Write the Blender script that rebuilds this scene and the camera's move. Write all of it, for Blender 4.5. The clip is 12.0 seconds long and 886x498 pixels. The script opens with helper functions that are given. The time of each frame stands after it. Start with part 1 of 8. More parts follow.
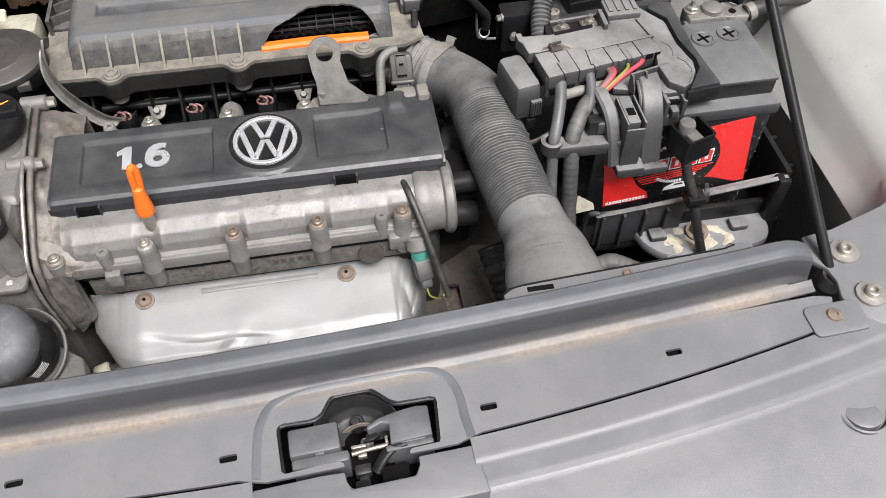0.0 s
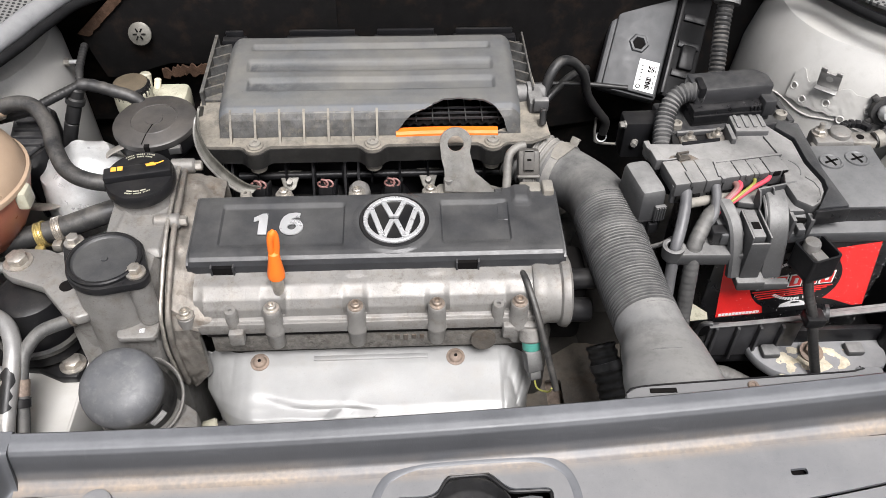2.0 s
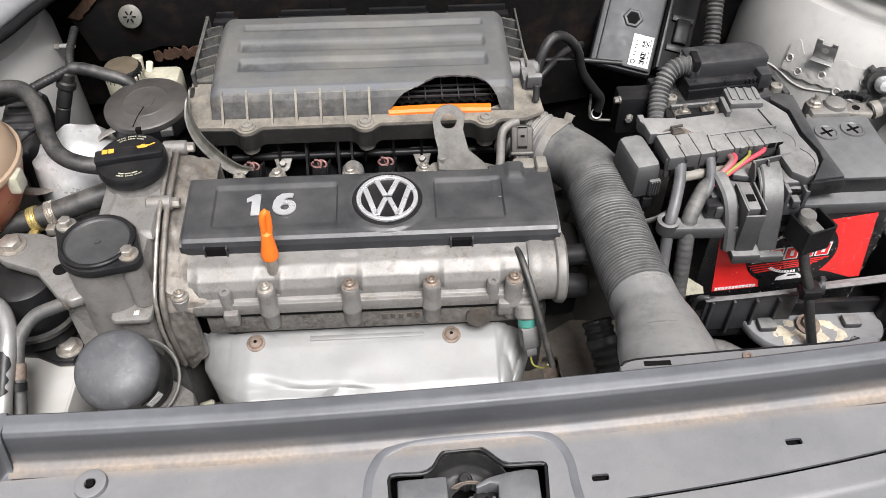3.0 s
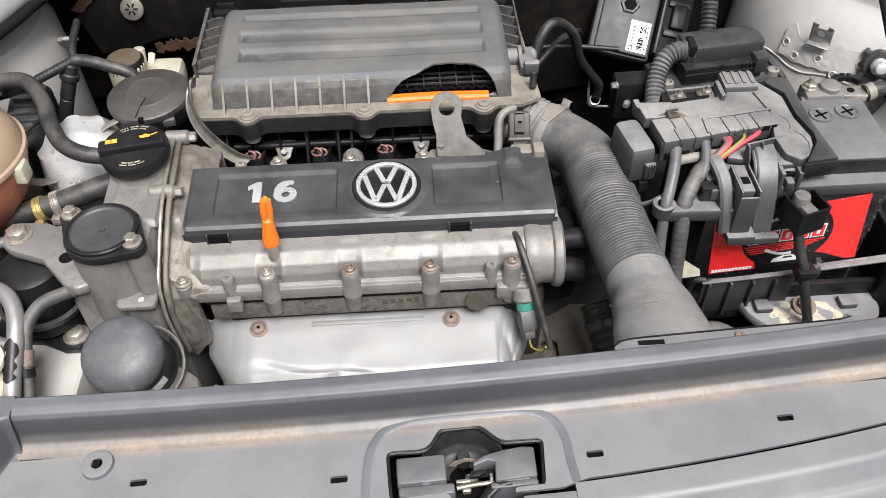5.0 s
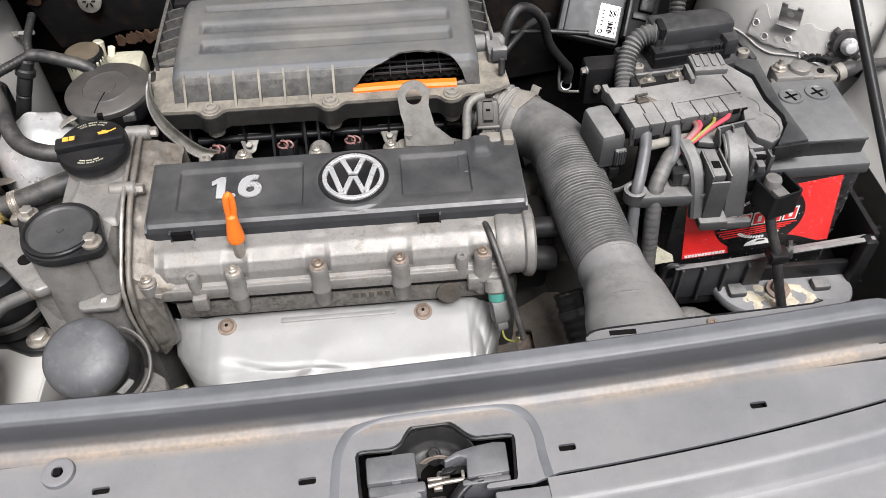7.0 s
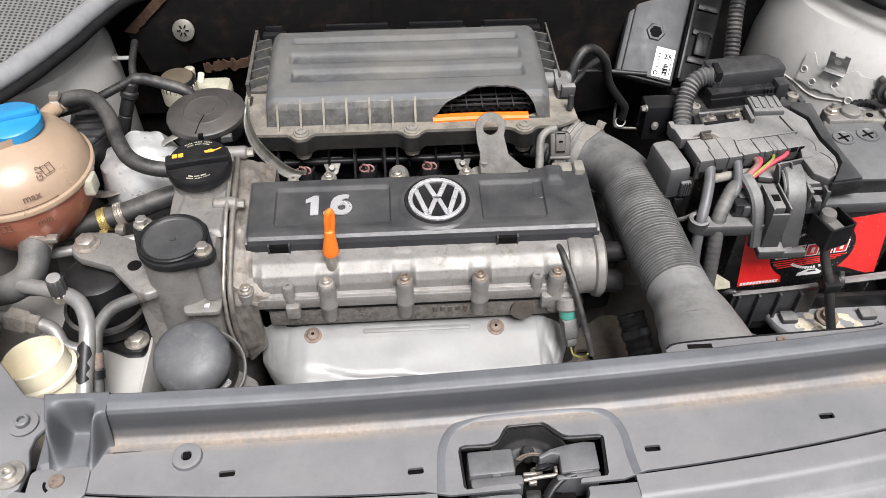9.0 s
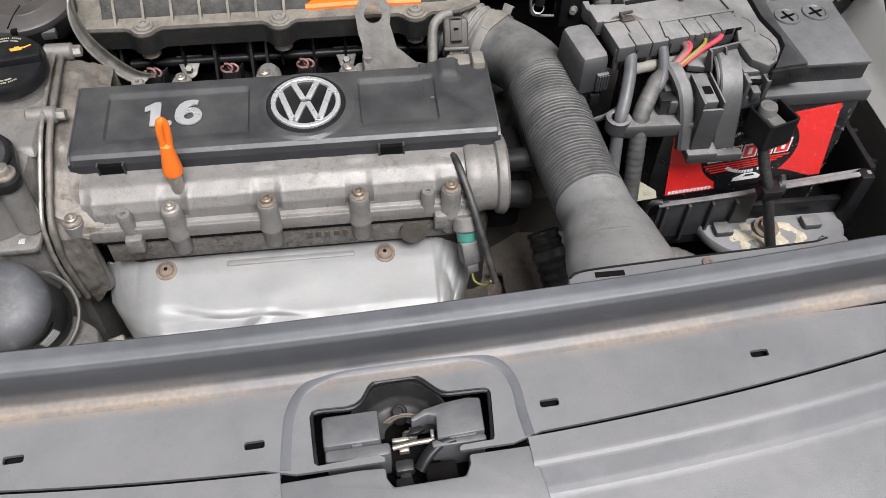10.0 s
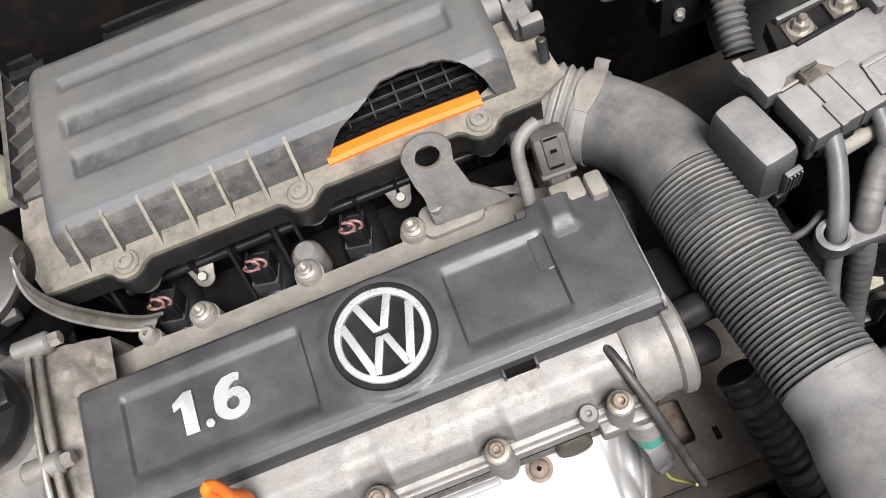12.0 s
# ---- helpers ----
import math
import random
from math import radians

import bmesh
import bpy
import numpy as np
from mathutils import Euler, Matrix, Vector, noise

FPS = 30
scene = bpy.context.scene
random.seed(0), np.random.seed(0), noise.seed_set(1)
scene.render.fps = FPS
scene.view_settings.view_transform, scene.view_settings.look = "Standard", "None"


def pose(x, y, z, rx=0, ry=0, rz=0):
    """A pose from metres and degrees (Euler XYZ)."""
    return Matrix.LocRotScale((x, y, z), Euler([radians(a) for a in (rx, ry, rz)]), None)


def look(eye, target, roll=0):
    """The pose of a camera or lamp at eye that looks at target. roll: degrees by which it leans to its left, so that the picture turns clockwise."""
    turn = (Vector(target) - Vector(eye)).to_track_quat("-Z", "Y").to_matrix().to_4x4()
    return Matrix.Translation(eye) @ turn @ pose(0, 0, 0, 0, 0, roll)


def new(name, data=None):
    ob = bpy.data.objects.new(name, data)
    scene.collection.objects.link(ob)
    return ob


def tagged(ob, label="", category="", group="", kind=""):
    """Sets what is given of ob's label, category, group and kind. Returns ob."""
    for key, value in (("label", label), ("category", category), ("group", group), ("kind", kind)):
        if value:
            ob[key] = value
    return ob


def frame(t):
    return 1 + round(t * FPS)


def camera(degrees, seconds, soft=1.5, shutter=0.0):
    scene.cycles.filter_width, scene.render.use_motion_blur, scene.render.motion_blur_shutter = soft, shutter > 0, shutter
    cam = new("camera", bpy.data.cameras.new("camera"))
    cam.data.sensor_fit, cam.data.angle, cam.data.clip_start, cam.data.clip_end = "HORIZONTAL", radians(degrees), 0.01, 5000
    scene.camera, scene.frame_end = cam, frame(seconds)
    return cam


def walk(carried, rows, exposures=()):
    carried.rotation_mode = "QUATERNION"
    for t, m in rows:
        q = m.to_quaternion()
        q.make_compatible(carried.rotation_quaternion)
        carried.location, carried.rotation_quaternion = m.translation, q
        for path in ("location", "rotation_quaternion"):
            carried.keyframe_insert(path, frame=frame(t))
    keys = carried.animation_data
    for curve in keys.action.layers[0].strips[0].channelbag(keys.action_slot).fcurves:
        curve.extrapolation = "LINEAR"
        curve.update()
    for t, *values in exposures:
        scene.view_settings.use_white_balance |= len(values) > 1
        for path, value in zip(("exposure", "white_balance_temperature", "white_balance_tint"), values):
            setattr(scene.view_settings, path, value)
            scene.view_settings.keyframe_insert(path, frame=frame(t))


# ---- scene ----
cam = camera(56.2, 12.0, soft=0.3)
PATH = [
    (0, (0.013, 0.021, 1.434), (0.231, 1.238, -0.137), 0.3),
    (0.2, (-0.009, 0.032, 1.4445), (0.200, 1.306, -0.0815), 0.8),
    (0.5, (-0.03, 0.024, 1.451), (0.153, 1.358, -0.027), 1.3),
    (1, (-0.055, 0.007, 1.448), (0.086, 1.4, 0.021), 2.1),
    (1.5, (-0.054, 0.007, 1.443), (0.052, 1.412, 0.024), 1.8),
    (2, (-0.043, 0.011, 1.441), (0.039, 1.416, 0.019), 1.0),
    (2.5, (-0.034, 0.01, 1.435), (0.046, 1.4, 0.0), 0.4),
    (3, (-0.034, 0.007, 1.434), (0.04, 1.386, -0.013), -0.1),
    (5, (-0.026, -0.007, 1.438), (0.03, 1.359, -0.023), -1.2),
    (5.5, (-0.019, -0.009, 1.438), (0.043, 1.353, -0.026), -1.4),
    (6, (-0.015, -0.002, 1.431), (0.059, 1.345, -0.046), -1.5),
    (6.5, (-0.012, 0.006, 1.431), (0.082, 1.344, -0.053), -1.4),
    (8.5, (-0.061, -0.015, 1.452), (0.034, 1.356, -0.001), -0.7),
    (9, (-0.097, -0.045, 1.467), (-0.004, 1.355, 0.042), 0.3),
    (9.5, (-0.092, -0.03, 1.444), (0.032, 1.334, -0.013), 1.6),
    (9.8, (-0.052, 0.006, 1.394), (0.117, 1.2785, -0.140), 2.35),
    (10, (-0.014, 0.053, 1.365), (0.171, 1.28, -0.203), 2.0),
    (10.2, (0.0075, 0.119, 1.336), (0.199, 1.3205, -0.2505), 1.45),
    (10.5, (0.056, 0.227, 1.317), (0.202, 1.36, -0.324), -2.7),
    (11, (0.121, 0.343, 1.298), (0.238, 1.389, -0.402), -7.7),
    (11.5, (0.11, 0.384, 1.333), (0.133, 1.394, -0.393), -18.2),
    (12, (0.005, 0.43, 1.336), (-0.016, 1.363, -0.433), -22.9),
]
walk(cam, [(t, look(eye, target, roll)) for t, eye, target, roll in PATH], [(0.0, 0.92, 6450, 12), (0.5, 1.18, 6520, 12), (1.2, 1.18, 6520, 12), (2.0, 1.13, 6480, 12), (5.0, 1.06, 6470, 12), (9.5, 1.06, 6470, 12), (10.0, 0.80, 6400, 12), (10.5, 0.78, 6500, 12), (11.0, 1.10, 6550, 12), (11.5, 1.27, 6580, 12), (12.0, 1.15, 6520, 12)])

# ---- light: bright overcast daylight, open bonnet above the bay ----
world = bpy.data.worlds.new("overcast")
scene.world = world
world.use_nodes = True
wt = world.node_tree
bg = wt.nodes["Background"]
sky = wt.nodes.new("ShaderNodeTexSky")
sky.sky_type = "NISHITA"
sky.sun_disc = False
sky.sun_elevation = radians(62)
sky.sun_rotation = radians(164)
sky.air_density, sky.dust_density = 1.0, 4.0
sat = wt.nodes.new("ShaderNodeHueSaturation")
sat.inputs["Saturation"].default_value = 0.25
wt.links.new(sky.outputs[0], sat.inputs["Color"])
wt.links.new(sat.outputs[0], bg.inputs["Color"])
bg.inputs["Strength"].default_value = 0.075
sun = new("sun", bpy.data.lights.new("sun", "SUN"))
sun.data.energy, sun.data.angle, sun.data.color = 3.0, radians(26), (1.0, 0.988, 0.98)
sun.matrix_world = look((0.55, -1.35, 4.5), (0, 0.6, 0.8))


# ---- materials ----
def material(name, colour, rough=0.5, metal=0.0, vary=0.25, size=0.02, grain=0.15, dust=0.0, dust_colour=(0.30, 0.25, 0.19),
             dust_size=0.05, cover=(0.38, 0.66), fine=900.0, stain=None, stain_amount=0.3, spec=0.5, trans=0.0, coat=0.0,
             flecks=0.3, scratch=0.0, grime=0.0, grime_colour=(0.03, 0.026, 0.022), grime_size=0.012):
    """A surface with tone variation at two scales, settled dust in patches, stains and fine relief."""
    m = bpy.data.materials.new(name)
    m.use_nodes = True
    n, l = m.node_tree.nodes, m.node_tree.links
    b = n["Principled BSDF"]
    geo = n.new("ShaderNodeNewGeometry")

    def noisy(scale, detail=4.0, rough_=0.6, stretch=None):
        x = n.new("ShaderNodeTexNoise")
        x.inputs["Scale"].default_value = scale
        x.inputs["Detail"].default_value = detail
        x.inputs["Roughness"].default_value = rough_
        if stretch:
            sm = n.new("ShaderNodeMapping")
            sm.inputs["Scale"].default_value = stretch
            sm.inputs["Rotation"].default_value = (0, 0, 0.35)
            l.new(geo.outputs["Position"], sm.inputs["Vector"])
            l.new(sm.outputs["Vector"], x.inputs["Vector"])
        else:
            l.new(geo.outputs["Position"], x.inputs["Vector"])
        return x.outputs["Fac"]

    def ramp(fac, lo, hi):
        x = n.new("ShaderNodeMapRange")
        x.inputs["From Min"].default_value, x.inputs["From Max"].default_value = lo, hi
        l.new(fac, x.inputs["Value"])
        return x.outputs["Result"]

    def mix(fac, a, c):
        x = n.new("ShaderNodeMix")
        x.data_type = "RGBA"
        for value, k in ((fac, 0), (a, 6), (c, 7)):
            if hasattr(value, "links"):
                l.new(value, x.inputs[k])
            else:
                x.inputs[k].default_value = value if k == 0 else (*value, 1)
        return x.outputs[2]

    def times(a, k):
        x = n.new("ShaderNodeMath")
        x.operation = "MULTIPLY"
        l.new(a, x.inputs[0])
        if hasattr(k, "links"):
            l.new(k, x.inputs[1])
        else:
            x.inputs[1].default_value = k
        return x.outputs[0]

    big, small = noisy(1 / size), noisy(fine, 2.0)
    dark = tuple(c * (1 - vary) for c in colour)
    light = tuple(min(1, c * (1 + vary)) for c in colour)
    col = mix(ramp(big, 0.3, 0.7), dark, light)
    col = mix(times(ramp(small, 0.35, 0.65), 0.35), col, dark)
    mid = noisy(5 / size, 8.0, 0.75)
    col = mix(times(ramp(mid, 0.5, 0.75), 0.3), col, dark)
    rough_mix = ramp(noisy(1.7 / size), 0.2, 0.8)
    if stain:
        col = mix(times(ramp(noisy(1.3 / dust_size, 6.0, 0.7), 0.52, 0.68), stain_amount), col, stain)
    if dust:
        up = n.new("ShaderNodeSeparateXYZ")
        l.new(geo.outputs["Normal"], up.inputs[0])
        patch = ramp(noisy(1 / dust_size, 9.0, 0.7), *cover)
        lie = ramp(up.outputs["Z"], 0.12, 0.92)
        col = mix(times(times(patch, lie), dust), col, dust_colour)
    if grime:
        col = mix(times(times(ramp(noisy(1 / grime_size, 10.0, 0.78), 0.50, 0.60), ramp(noisy(0.22 / grime_size, 3.0, 0.5), 0.42, 0.62)), grime), col, grime_colour)
    if flecks:
        col = mix(times(ramp(noisy(520, 3.0, 0.7), 0.64, 0.69), flecks), col, tuple(c * 0.35 for c in colour))
        col = mix(times(ramp(noisy(640, 2.0, 0.6), 0.67, 0.71), flecks), col, tuple(0.5 * c + 0.5 * d for c, d in zip(light, dust_colour)))
    if scratch:
        for scale in ((30, 700, 60), (500, 40, 60)):
            col = mix(times(ramp(noisy(1.0, 2.0, 0.5, scale), 0.68, 0.74), scratch), col, tuple(min(1, c * 1.9 + 0.03) for c in light))
    l.new(col, b.inputs["Base Color"])
    x = n.new("ShaderNodeMapRange")
    x.inputs["To Min"].default_value, x.inputs["To Max"].default_value = max(0.03, rough - 0.1), min(1, rough + 0.12)
    l.new(rough_mix, x.inputs["Value"])
    l.new(x.outputs["Result"], b.inputs["Roughness"])
    b.inputs["Metallic"].default_value = metal
    b.inputs["Specular IOR Level"].default_value = spec
    b.inputs["Transmission Weight"].default_value = trans
    b.inputs["Coat Weight"].default_value = coat
    if grain:
        bump = n.new("ShaderNodeBump")
        bump.inputs["Strength"].default_value = grain
        bump.inputs["Distance"].default_value = 0.0006
        both = n.new("ShaderNodeMath")
        both.operation = "ADD"
        l.new(times(small, 0.6), both.inputs[0])
        l.new(times(mid, 1.2), both.inputs[1])
        l.new(both.outputs[0], bump.inputs["Height"])
        l.new(bump.outputs["Normal"], b.inputs["Normal"])
    return m


COVER = material("cover_plastic", (0.022, 0.023, 0.026), 0.40, dust=0.55, cover=(0.30, 0.70), dust_size=0.07, dust_colour=(0.125, 0.122, 0.115), grain=0.3, flecks=0.4, scratch=0.05)
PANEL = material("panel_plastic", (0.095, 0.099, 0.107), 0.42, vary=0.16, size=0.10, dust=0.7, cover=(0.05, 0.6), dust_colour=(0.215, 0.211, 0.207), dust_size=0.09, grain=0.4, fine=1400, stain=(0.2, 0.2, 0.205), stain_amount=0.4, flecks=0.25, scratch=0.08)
BLACK = material("black_plastic", (0.009, 0.009, 0.010), 0.36, dust=0.11, dust_size=0.03, dust_colour=(0.13, 0.12, 0.105), spec=0.25)
DUSTY = material("dusty_plastic", (0.050, 0.050, 0.051), 0.62, vary=0.2, size=0.04, dust=0.9, cover=(0.15, 0.62), dust_size=0.07, dust_colour=(0.285, 0.278, 0.265), flecks=0.3, grime=0.35, grime_colour=(0.06, 0.055, 0.048), grime_size=0.02)
GREYP = material("faded_plastic", (0.036, 0.0365, 0.038), 0.56, vary=0.25, size=0.03, dust=0.88, cover=(0.18, 0.66), dust_size=0.05, dust_colour=(0.262, 0.258, 0.249), flecks=0.35, grime=0.35, grime_colour=(0.035, 0.033, 0.03))
AIRBOX = material("airbox_plastic", (0.086, 0.090, 0.094), 0.60, vary=0.2, cover=(0.34, 0.66), dust=0.8, dust_size=0.10, dust_colour=(0.148, 0.140, 0.122), stain=(0.042, 0.041, 0.039), stain_amount=0.5, flecks=0.45, scratch=0.06, grime=0.2, grime_colour=(0.05, 0.047, 0.042), grime_size=0.02)
RUBBER = material("duct_rubber", (0.055, 0.0555, 0.057), 0.60, dust=0.72, cover=(0.25, 0.66), dust_size=0.04, dust_colour=(0.25, 0.243, 0.226), flecks=0.3, grime=0.55, grime_colour=(0.035, 0.034, 0.033), grime_size=0.03)
HOSE = material("hose_rubber", (0.014, 0.014, 0.0145), 0.50, dust=0.45, dust_size=0.03, dust_colour=(0.19, 0.175, 0.155), grime=0.3, grime_colour=(0.10, 0.095, 0.085))
LIDGREY = material("battery_lid_plastic", (0.038, 0.039, 0.041), 0.42, vary=0.15, dust=0.8, cover=(0.15, 0.7), dust_size=0.06, dust_colour=(0.195, 0.195, 0.192), flecks=0.4)
MOUTH = material("duct_mouth_plastic", (0.13, 0.132, 0.135), 0.42, vary=0.15, size=0.05, dust=0.75, cover=(0.2, 0.6), dust_size=0.06, dust_colour=(0.27, 0.262, 0.245), stain=(0.06, 0.06, 0.061), stain_amount=0.35, flecks=0.3, grime=0.3, grime_colour=(0.06, 0.059, 0.058), grime_size=0.022)
LEDGE = material("dust_ledge", (0.15, 0.138, 0.118), 0.75, vary=0.25, size=0.015, dust=0.75, dust_size=0.02, dust_colour=(0.28, 0.25, 0.20), stain=(0.05, 0.047, 0.042), stain_amount=0.6, grime=0.35)
TAPE = material("harness_tape", (0.048, 0.048, 0.048), 0.58, dust=0.6, dust_size=0.02, cover=(0.25, 0.75), dust_colour=(0.25, 0.238, 0.215), flecks=0.4)
CAST = material("cast_aluminium", (0.21, 0.204, 0.194), 0.50, 0.34, vary=0.14, size=0.05, dust=0.18, dust_size=0.02, dust_colour=(0.29, 0.255, 0.20), grain=0.55, fine=650, stain=(0.13, 0.108, 0.085), stain_amount=0.5, flecks=0.6, grime=0.42, grime_colour=(0.085, 0.070, 0.055), grime_size=0.009)
OLDCAST = material("stained_aluminium", (0.088, 0.078, 0.067), 0.6, 0.3, vary=0.4, size=0.012, dust=0.35, dust_colour=(0.18, 0.145, 0.105), stain=(0.065, 0.040, 0.025), stain_amount=0.8, grain=0.8, fine=600, flecks=0.5, grime=0.5)
SHIELD = material("shield_sheet", (0.295, 0.295, 0.29), 0.48, 0.30, vary=0.08, size=0.03, grain=0.2, stain=(0.28, 0.265, 0.24), stain_amount=0.35, flecks=0.2)
STEEL = material("zinc_steel", (0.46, 0.43, 0.385), 0.40, 0.75, stain=(0.22, 0.16, 0.10), stain_amount=0.5, size=0.006)
RUSTY = material("rusty_steel", (0.20, 0.155, 0.125), 0.7, 0.3, vary=0.4, size=0.006, stain=(0.26, 0.18, 0.12), stain_amount=0.5)
DULL = material("dusty_metal", (0.22, 0.214, 0.20), 0.5, 0.4, vary=0.25, size=0.015, dust=0.5, dust_size=0.02, dust_colour=(0.32, 0.29, 0.24), stain=(0.13, 0.11, 0.09), stain_amount=0.4, grime=0.4)
GRIME = material("grimy_metal", (0.028, 0.026, 0.023), 0.65, 0.2, vary=0.35, size=0.03, dust=0.5, dust_colour=(0.06, 0.052, 0.042), grain=0.5, fine=500)
PIPE = material("dull_pipe", (0.34, 0.335, 0.325), 0.42, 0.6, vary=0.15, stain=(0.3, 0.27, 0.22), stain_amount=0.4)
COPPER = material("plated_bolt", (0.30, 0.245, 0.20), 0.42, 0.6, size=0.005, vary=0.35)
PAINT = material("silver_paint", (0.49, 0.481, 0.458), 0.34, 0.15, vary=0.10, size=0.10, dust=0.35, dust_size=0.08, dust_colour=(0.40, 0.37, 0.32), grain=0.06, coat=0.3, flecks=0.15, grime=0.15, grime_colour=(0.2, 0.18, 0.15), grime_size=0.03)
# near-black: shade of gaps, holes and recesses put into the colour; also black print
DARK = material("shade_and_print_black", (0.005, 0.0047, 0.0047), 0.9, dust=0.08, dust_colour=(0.045, 0.038, 0.03), spec=0.08)
SEALM = material("seal_rubber", (0.008, 0.008, 0.0085), 0.6, dust=0.06, dust_colour=(0.08, 0.08, 0.075), spec=0.12)
FELT = material("sound_mat", (0.005, 0.0047, 0.0047), 0.85, dust=0.10, dust_colour=(0.05, 0.035, 0.027), stain=(0.035, 0.022, 0.015), stain_amount=0.35, spec=0.1)
ORANGE = material("orange_plastic", (0.80, 0.165, 0.012), 0.52, vary=0.08, grain=0.1, flecks=0)
TANCAST = material("dust_coated_cast", (0.21, 0.198, 0.175), 0.68, 0.15, vary=0.22, size=0.012, dust=0.55, dust_size=0.02, dust_colour=(0.31, 0.285, 0.24), grain=0.6, stain=(0.16, 0.135, 0.10), stain_amount=0.45, flecks=0.4, grime=0.25, grime_colour=(0.07, 0.058, 0.045))
CHROME = material("satin_silver", (0.70, 0.70, 0.70), 0.30, 0.6, vary=0.03, grain=0, flecks=0)
WHITE = material("white_print", (0.78, 0.78, 0.77), 0.45, vary=0.06, flecks=0)
REDP = material("red_print", (0.78, 0.030, 0.028), 0.33, vary=0.1, coat=0.2, flecks=0.15)
AMBER = material("amber_print", (0.75, 0.36, 0.05), 0.45, vary=0.06, flecks=0)
PLUGP = material("plug_plastic", (0.030, 0.030, 0.032), 0.40, dust=0.5, dust_size=0.02, dust_colour=(0.11, 0.107, 0.10), flecks=0.35)
CASEB = material("battery_case", (0.010, 0.010, 0.011), 0.3, dust=0.2, dust_size=0.02, dust_colour=(0.11, 0.105, 0.10), flecks=0.15)
REDW = material("red_wire", (0.50, 0.06, 0.085), 0.42, flecks=0.1)
PINKW = material("pink_wire", (0.20, 0.10, 0.09), 0.5)
YELW = material("yellow_wire", (0.22, 0.215, 0.045), 0.45, flecks=0.1)
GREYW = material("grey_wire", (0.095, 0.095, 0.098), 0.45)
GREEN = material("green_seal", (0.05, 0.22, 0.18), 0.5, flecks=0)
CREAM = material("cream_plastic", (0.40, 0.385, 0.30), 0.45, vary=0.18, stain=(0.22, 0.18, 0.12), stain_amount=0.5, grime=0.4)
NECK = material("cream_neck_plastic", (0.72, 0.66, 0.50), 0.40, vary=0.08, stain=(0.55, 0.46, 0.30), stain_amount=0.35, flecks=0.1)
ZINCY = material("yellow_zinc", (0.50, 0.40, 0.17), 0.38, 0.7, vary=0.2, size=0.006)
BLUE = material("blue_cap", (0.02, 0.22, 0.46), 0.35, vary=0.1, flecks=0)
TANK = material("tank_plastic", (0.39, 0.285, 0.20), 0.32, vary=0.1, size=0.06, trans=0.15, stain=(0.36, 0.21, 0.13), stain_amount=0.3, flecks=0.08)
COOLANT = material("coolant_tint", (0.36, 0.125, 0.078), 0.32, vary=0.15, size=0.05, trans=0.1, flecks=0)
ACID = material("acid_crust", (0.52, 0.475, 0.37), 0.9, vary=0.25, size=0.010, grain=1.0, fine=500, stain=(0.46, 0.34, 0.16), stain_amount=0.4, dust_size=0.012, flecks=0.2)
FOIL = material("bright_foil", (0.70, 0.70, 0.69), 0.32, 0.5, vary=0.12, size=0.02, grain=0.5, stain=(0.40, 0.37, 0.32), stain_amount=0.35, flecks=0.2, grime=0.25)
TUBEB = material("black_tube", (0.011, 0.011, 0.0115), 0.42, dust=0.3, dust_size=0.02, dust_colour=(0.10, 0.095, 0.085), spec=0.4)
FRAY = material("frayed_mat", (0.060, 0.036, 0.024), 0.9, vary=0.4, size=0.008, stain=(0.03, 0.02, 0.015), stain_amount=0.7, grain=1.0, spec=0.1)
STEPP = material("tray_step_plastic", (0.215, 0.217, 0.223), 0.40, vary=0.15, dust=0.3, dust_size=0.04, dust_colour=(0.26, 0.25, 0.225), flecks=0.3)
CUFFM = material("dusty_cuff_rubber", (0.15, 0.148, 0.143), 0.68, vary=0.2, size=0.02, dust=0.8, cover=(0.25, 0.62), dust_size=0.03, dust_colour=(0.32, 0.30, 0.265), flecks=0.3, grime=0.3, grime_colour=(0.07, 0.066, 0.06))
PLUGB = material("dusty_brown_connector", (0.060, 0.056, 0.051), 0.5, vary=0.15, size=0.02, dust=0.6, cover=(0.25, 0.7), dust_size=0.02, dust_colour=(0.17, 0.158, 0.14), flecks=0.3, grime=0.3)
SLEEVE = material("dusty_cable_sleeve", (0.12, 0.115, 0.105), 0.55, vary=0.2, size=0.02, dust=0.6, dust_size=0.02, dust_colour=(0.27, 0.255, 0.225), flecks=0.3, grime=0.3)
HOUSEP = material("latch_housing_plastic", (0.098, 0.100, 0.106), 0.42, vary=0.15, size=0.02, dust=0.3, dust_size=0.02, dust_colour=(0.17, 0.16, 0.14), flecks=0.3, grime=0.25)
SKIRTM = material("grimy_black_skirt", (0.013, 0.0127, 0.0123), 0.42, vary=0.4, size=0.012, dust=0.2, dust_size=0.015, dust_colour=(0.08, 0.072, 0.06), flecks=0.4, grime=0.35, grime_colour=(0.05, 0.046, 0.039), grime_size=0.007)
GRIMEW = material("dull_plated_washer", (0.125, 0.12, 0.105), 0.5, 0.4, vary=0.25, size=0.01, stain=(0.08, 0.07, 0.055), stain_amount=0.5, grime=0.4)
PRINTB = material("brown_print", (0.13, 0.075, 0.05), 0.5, vary=0.15, flecks=0)
STAINB = material("rust_stained_plastic", (0.15, 0.122, 0.095), 0.6, vary=0.3, size=0.008, stain=(0.22, 0.21, 0.195), stain_amount=0.7, dust_size=0.01, flecks=0.4, grime=0.4, grime_colour=(0.08, 0.05, 0.03))
BROWNCAP = material("brown_cap", (0.095, 0.075, 0.05), 0.6, stain=(0.05, 0.04, 0.03), stain_amount=0.5)
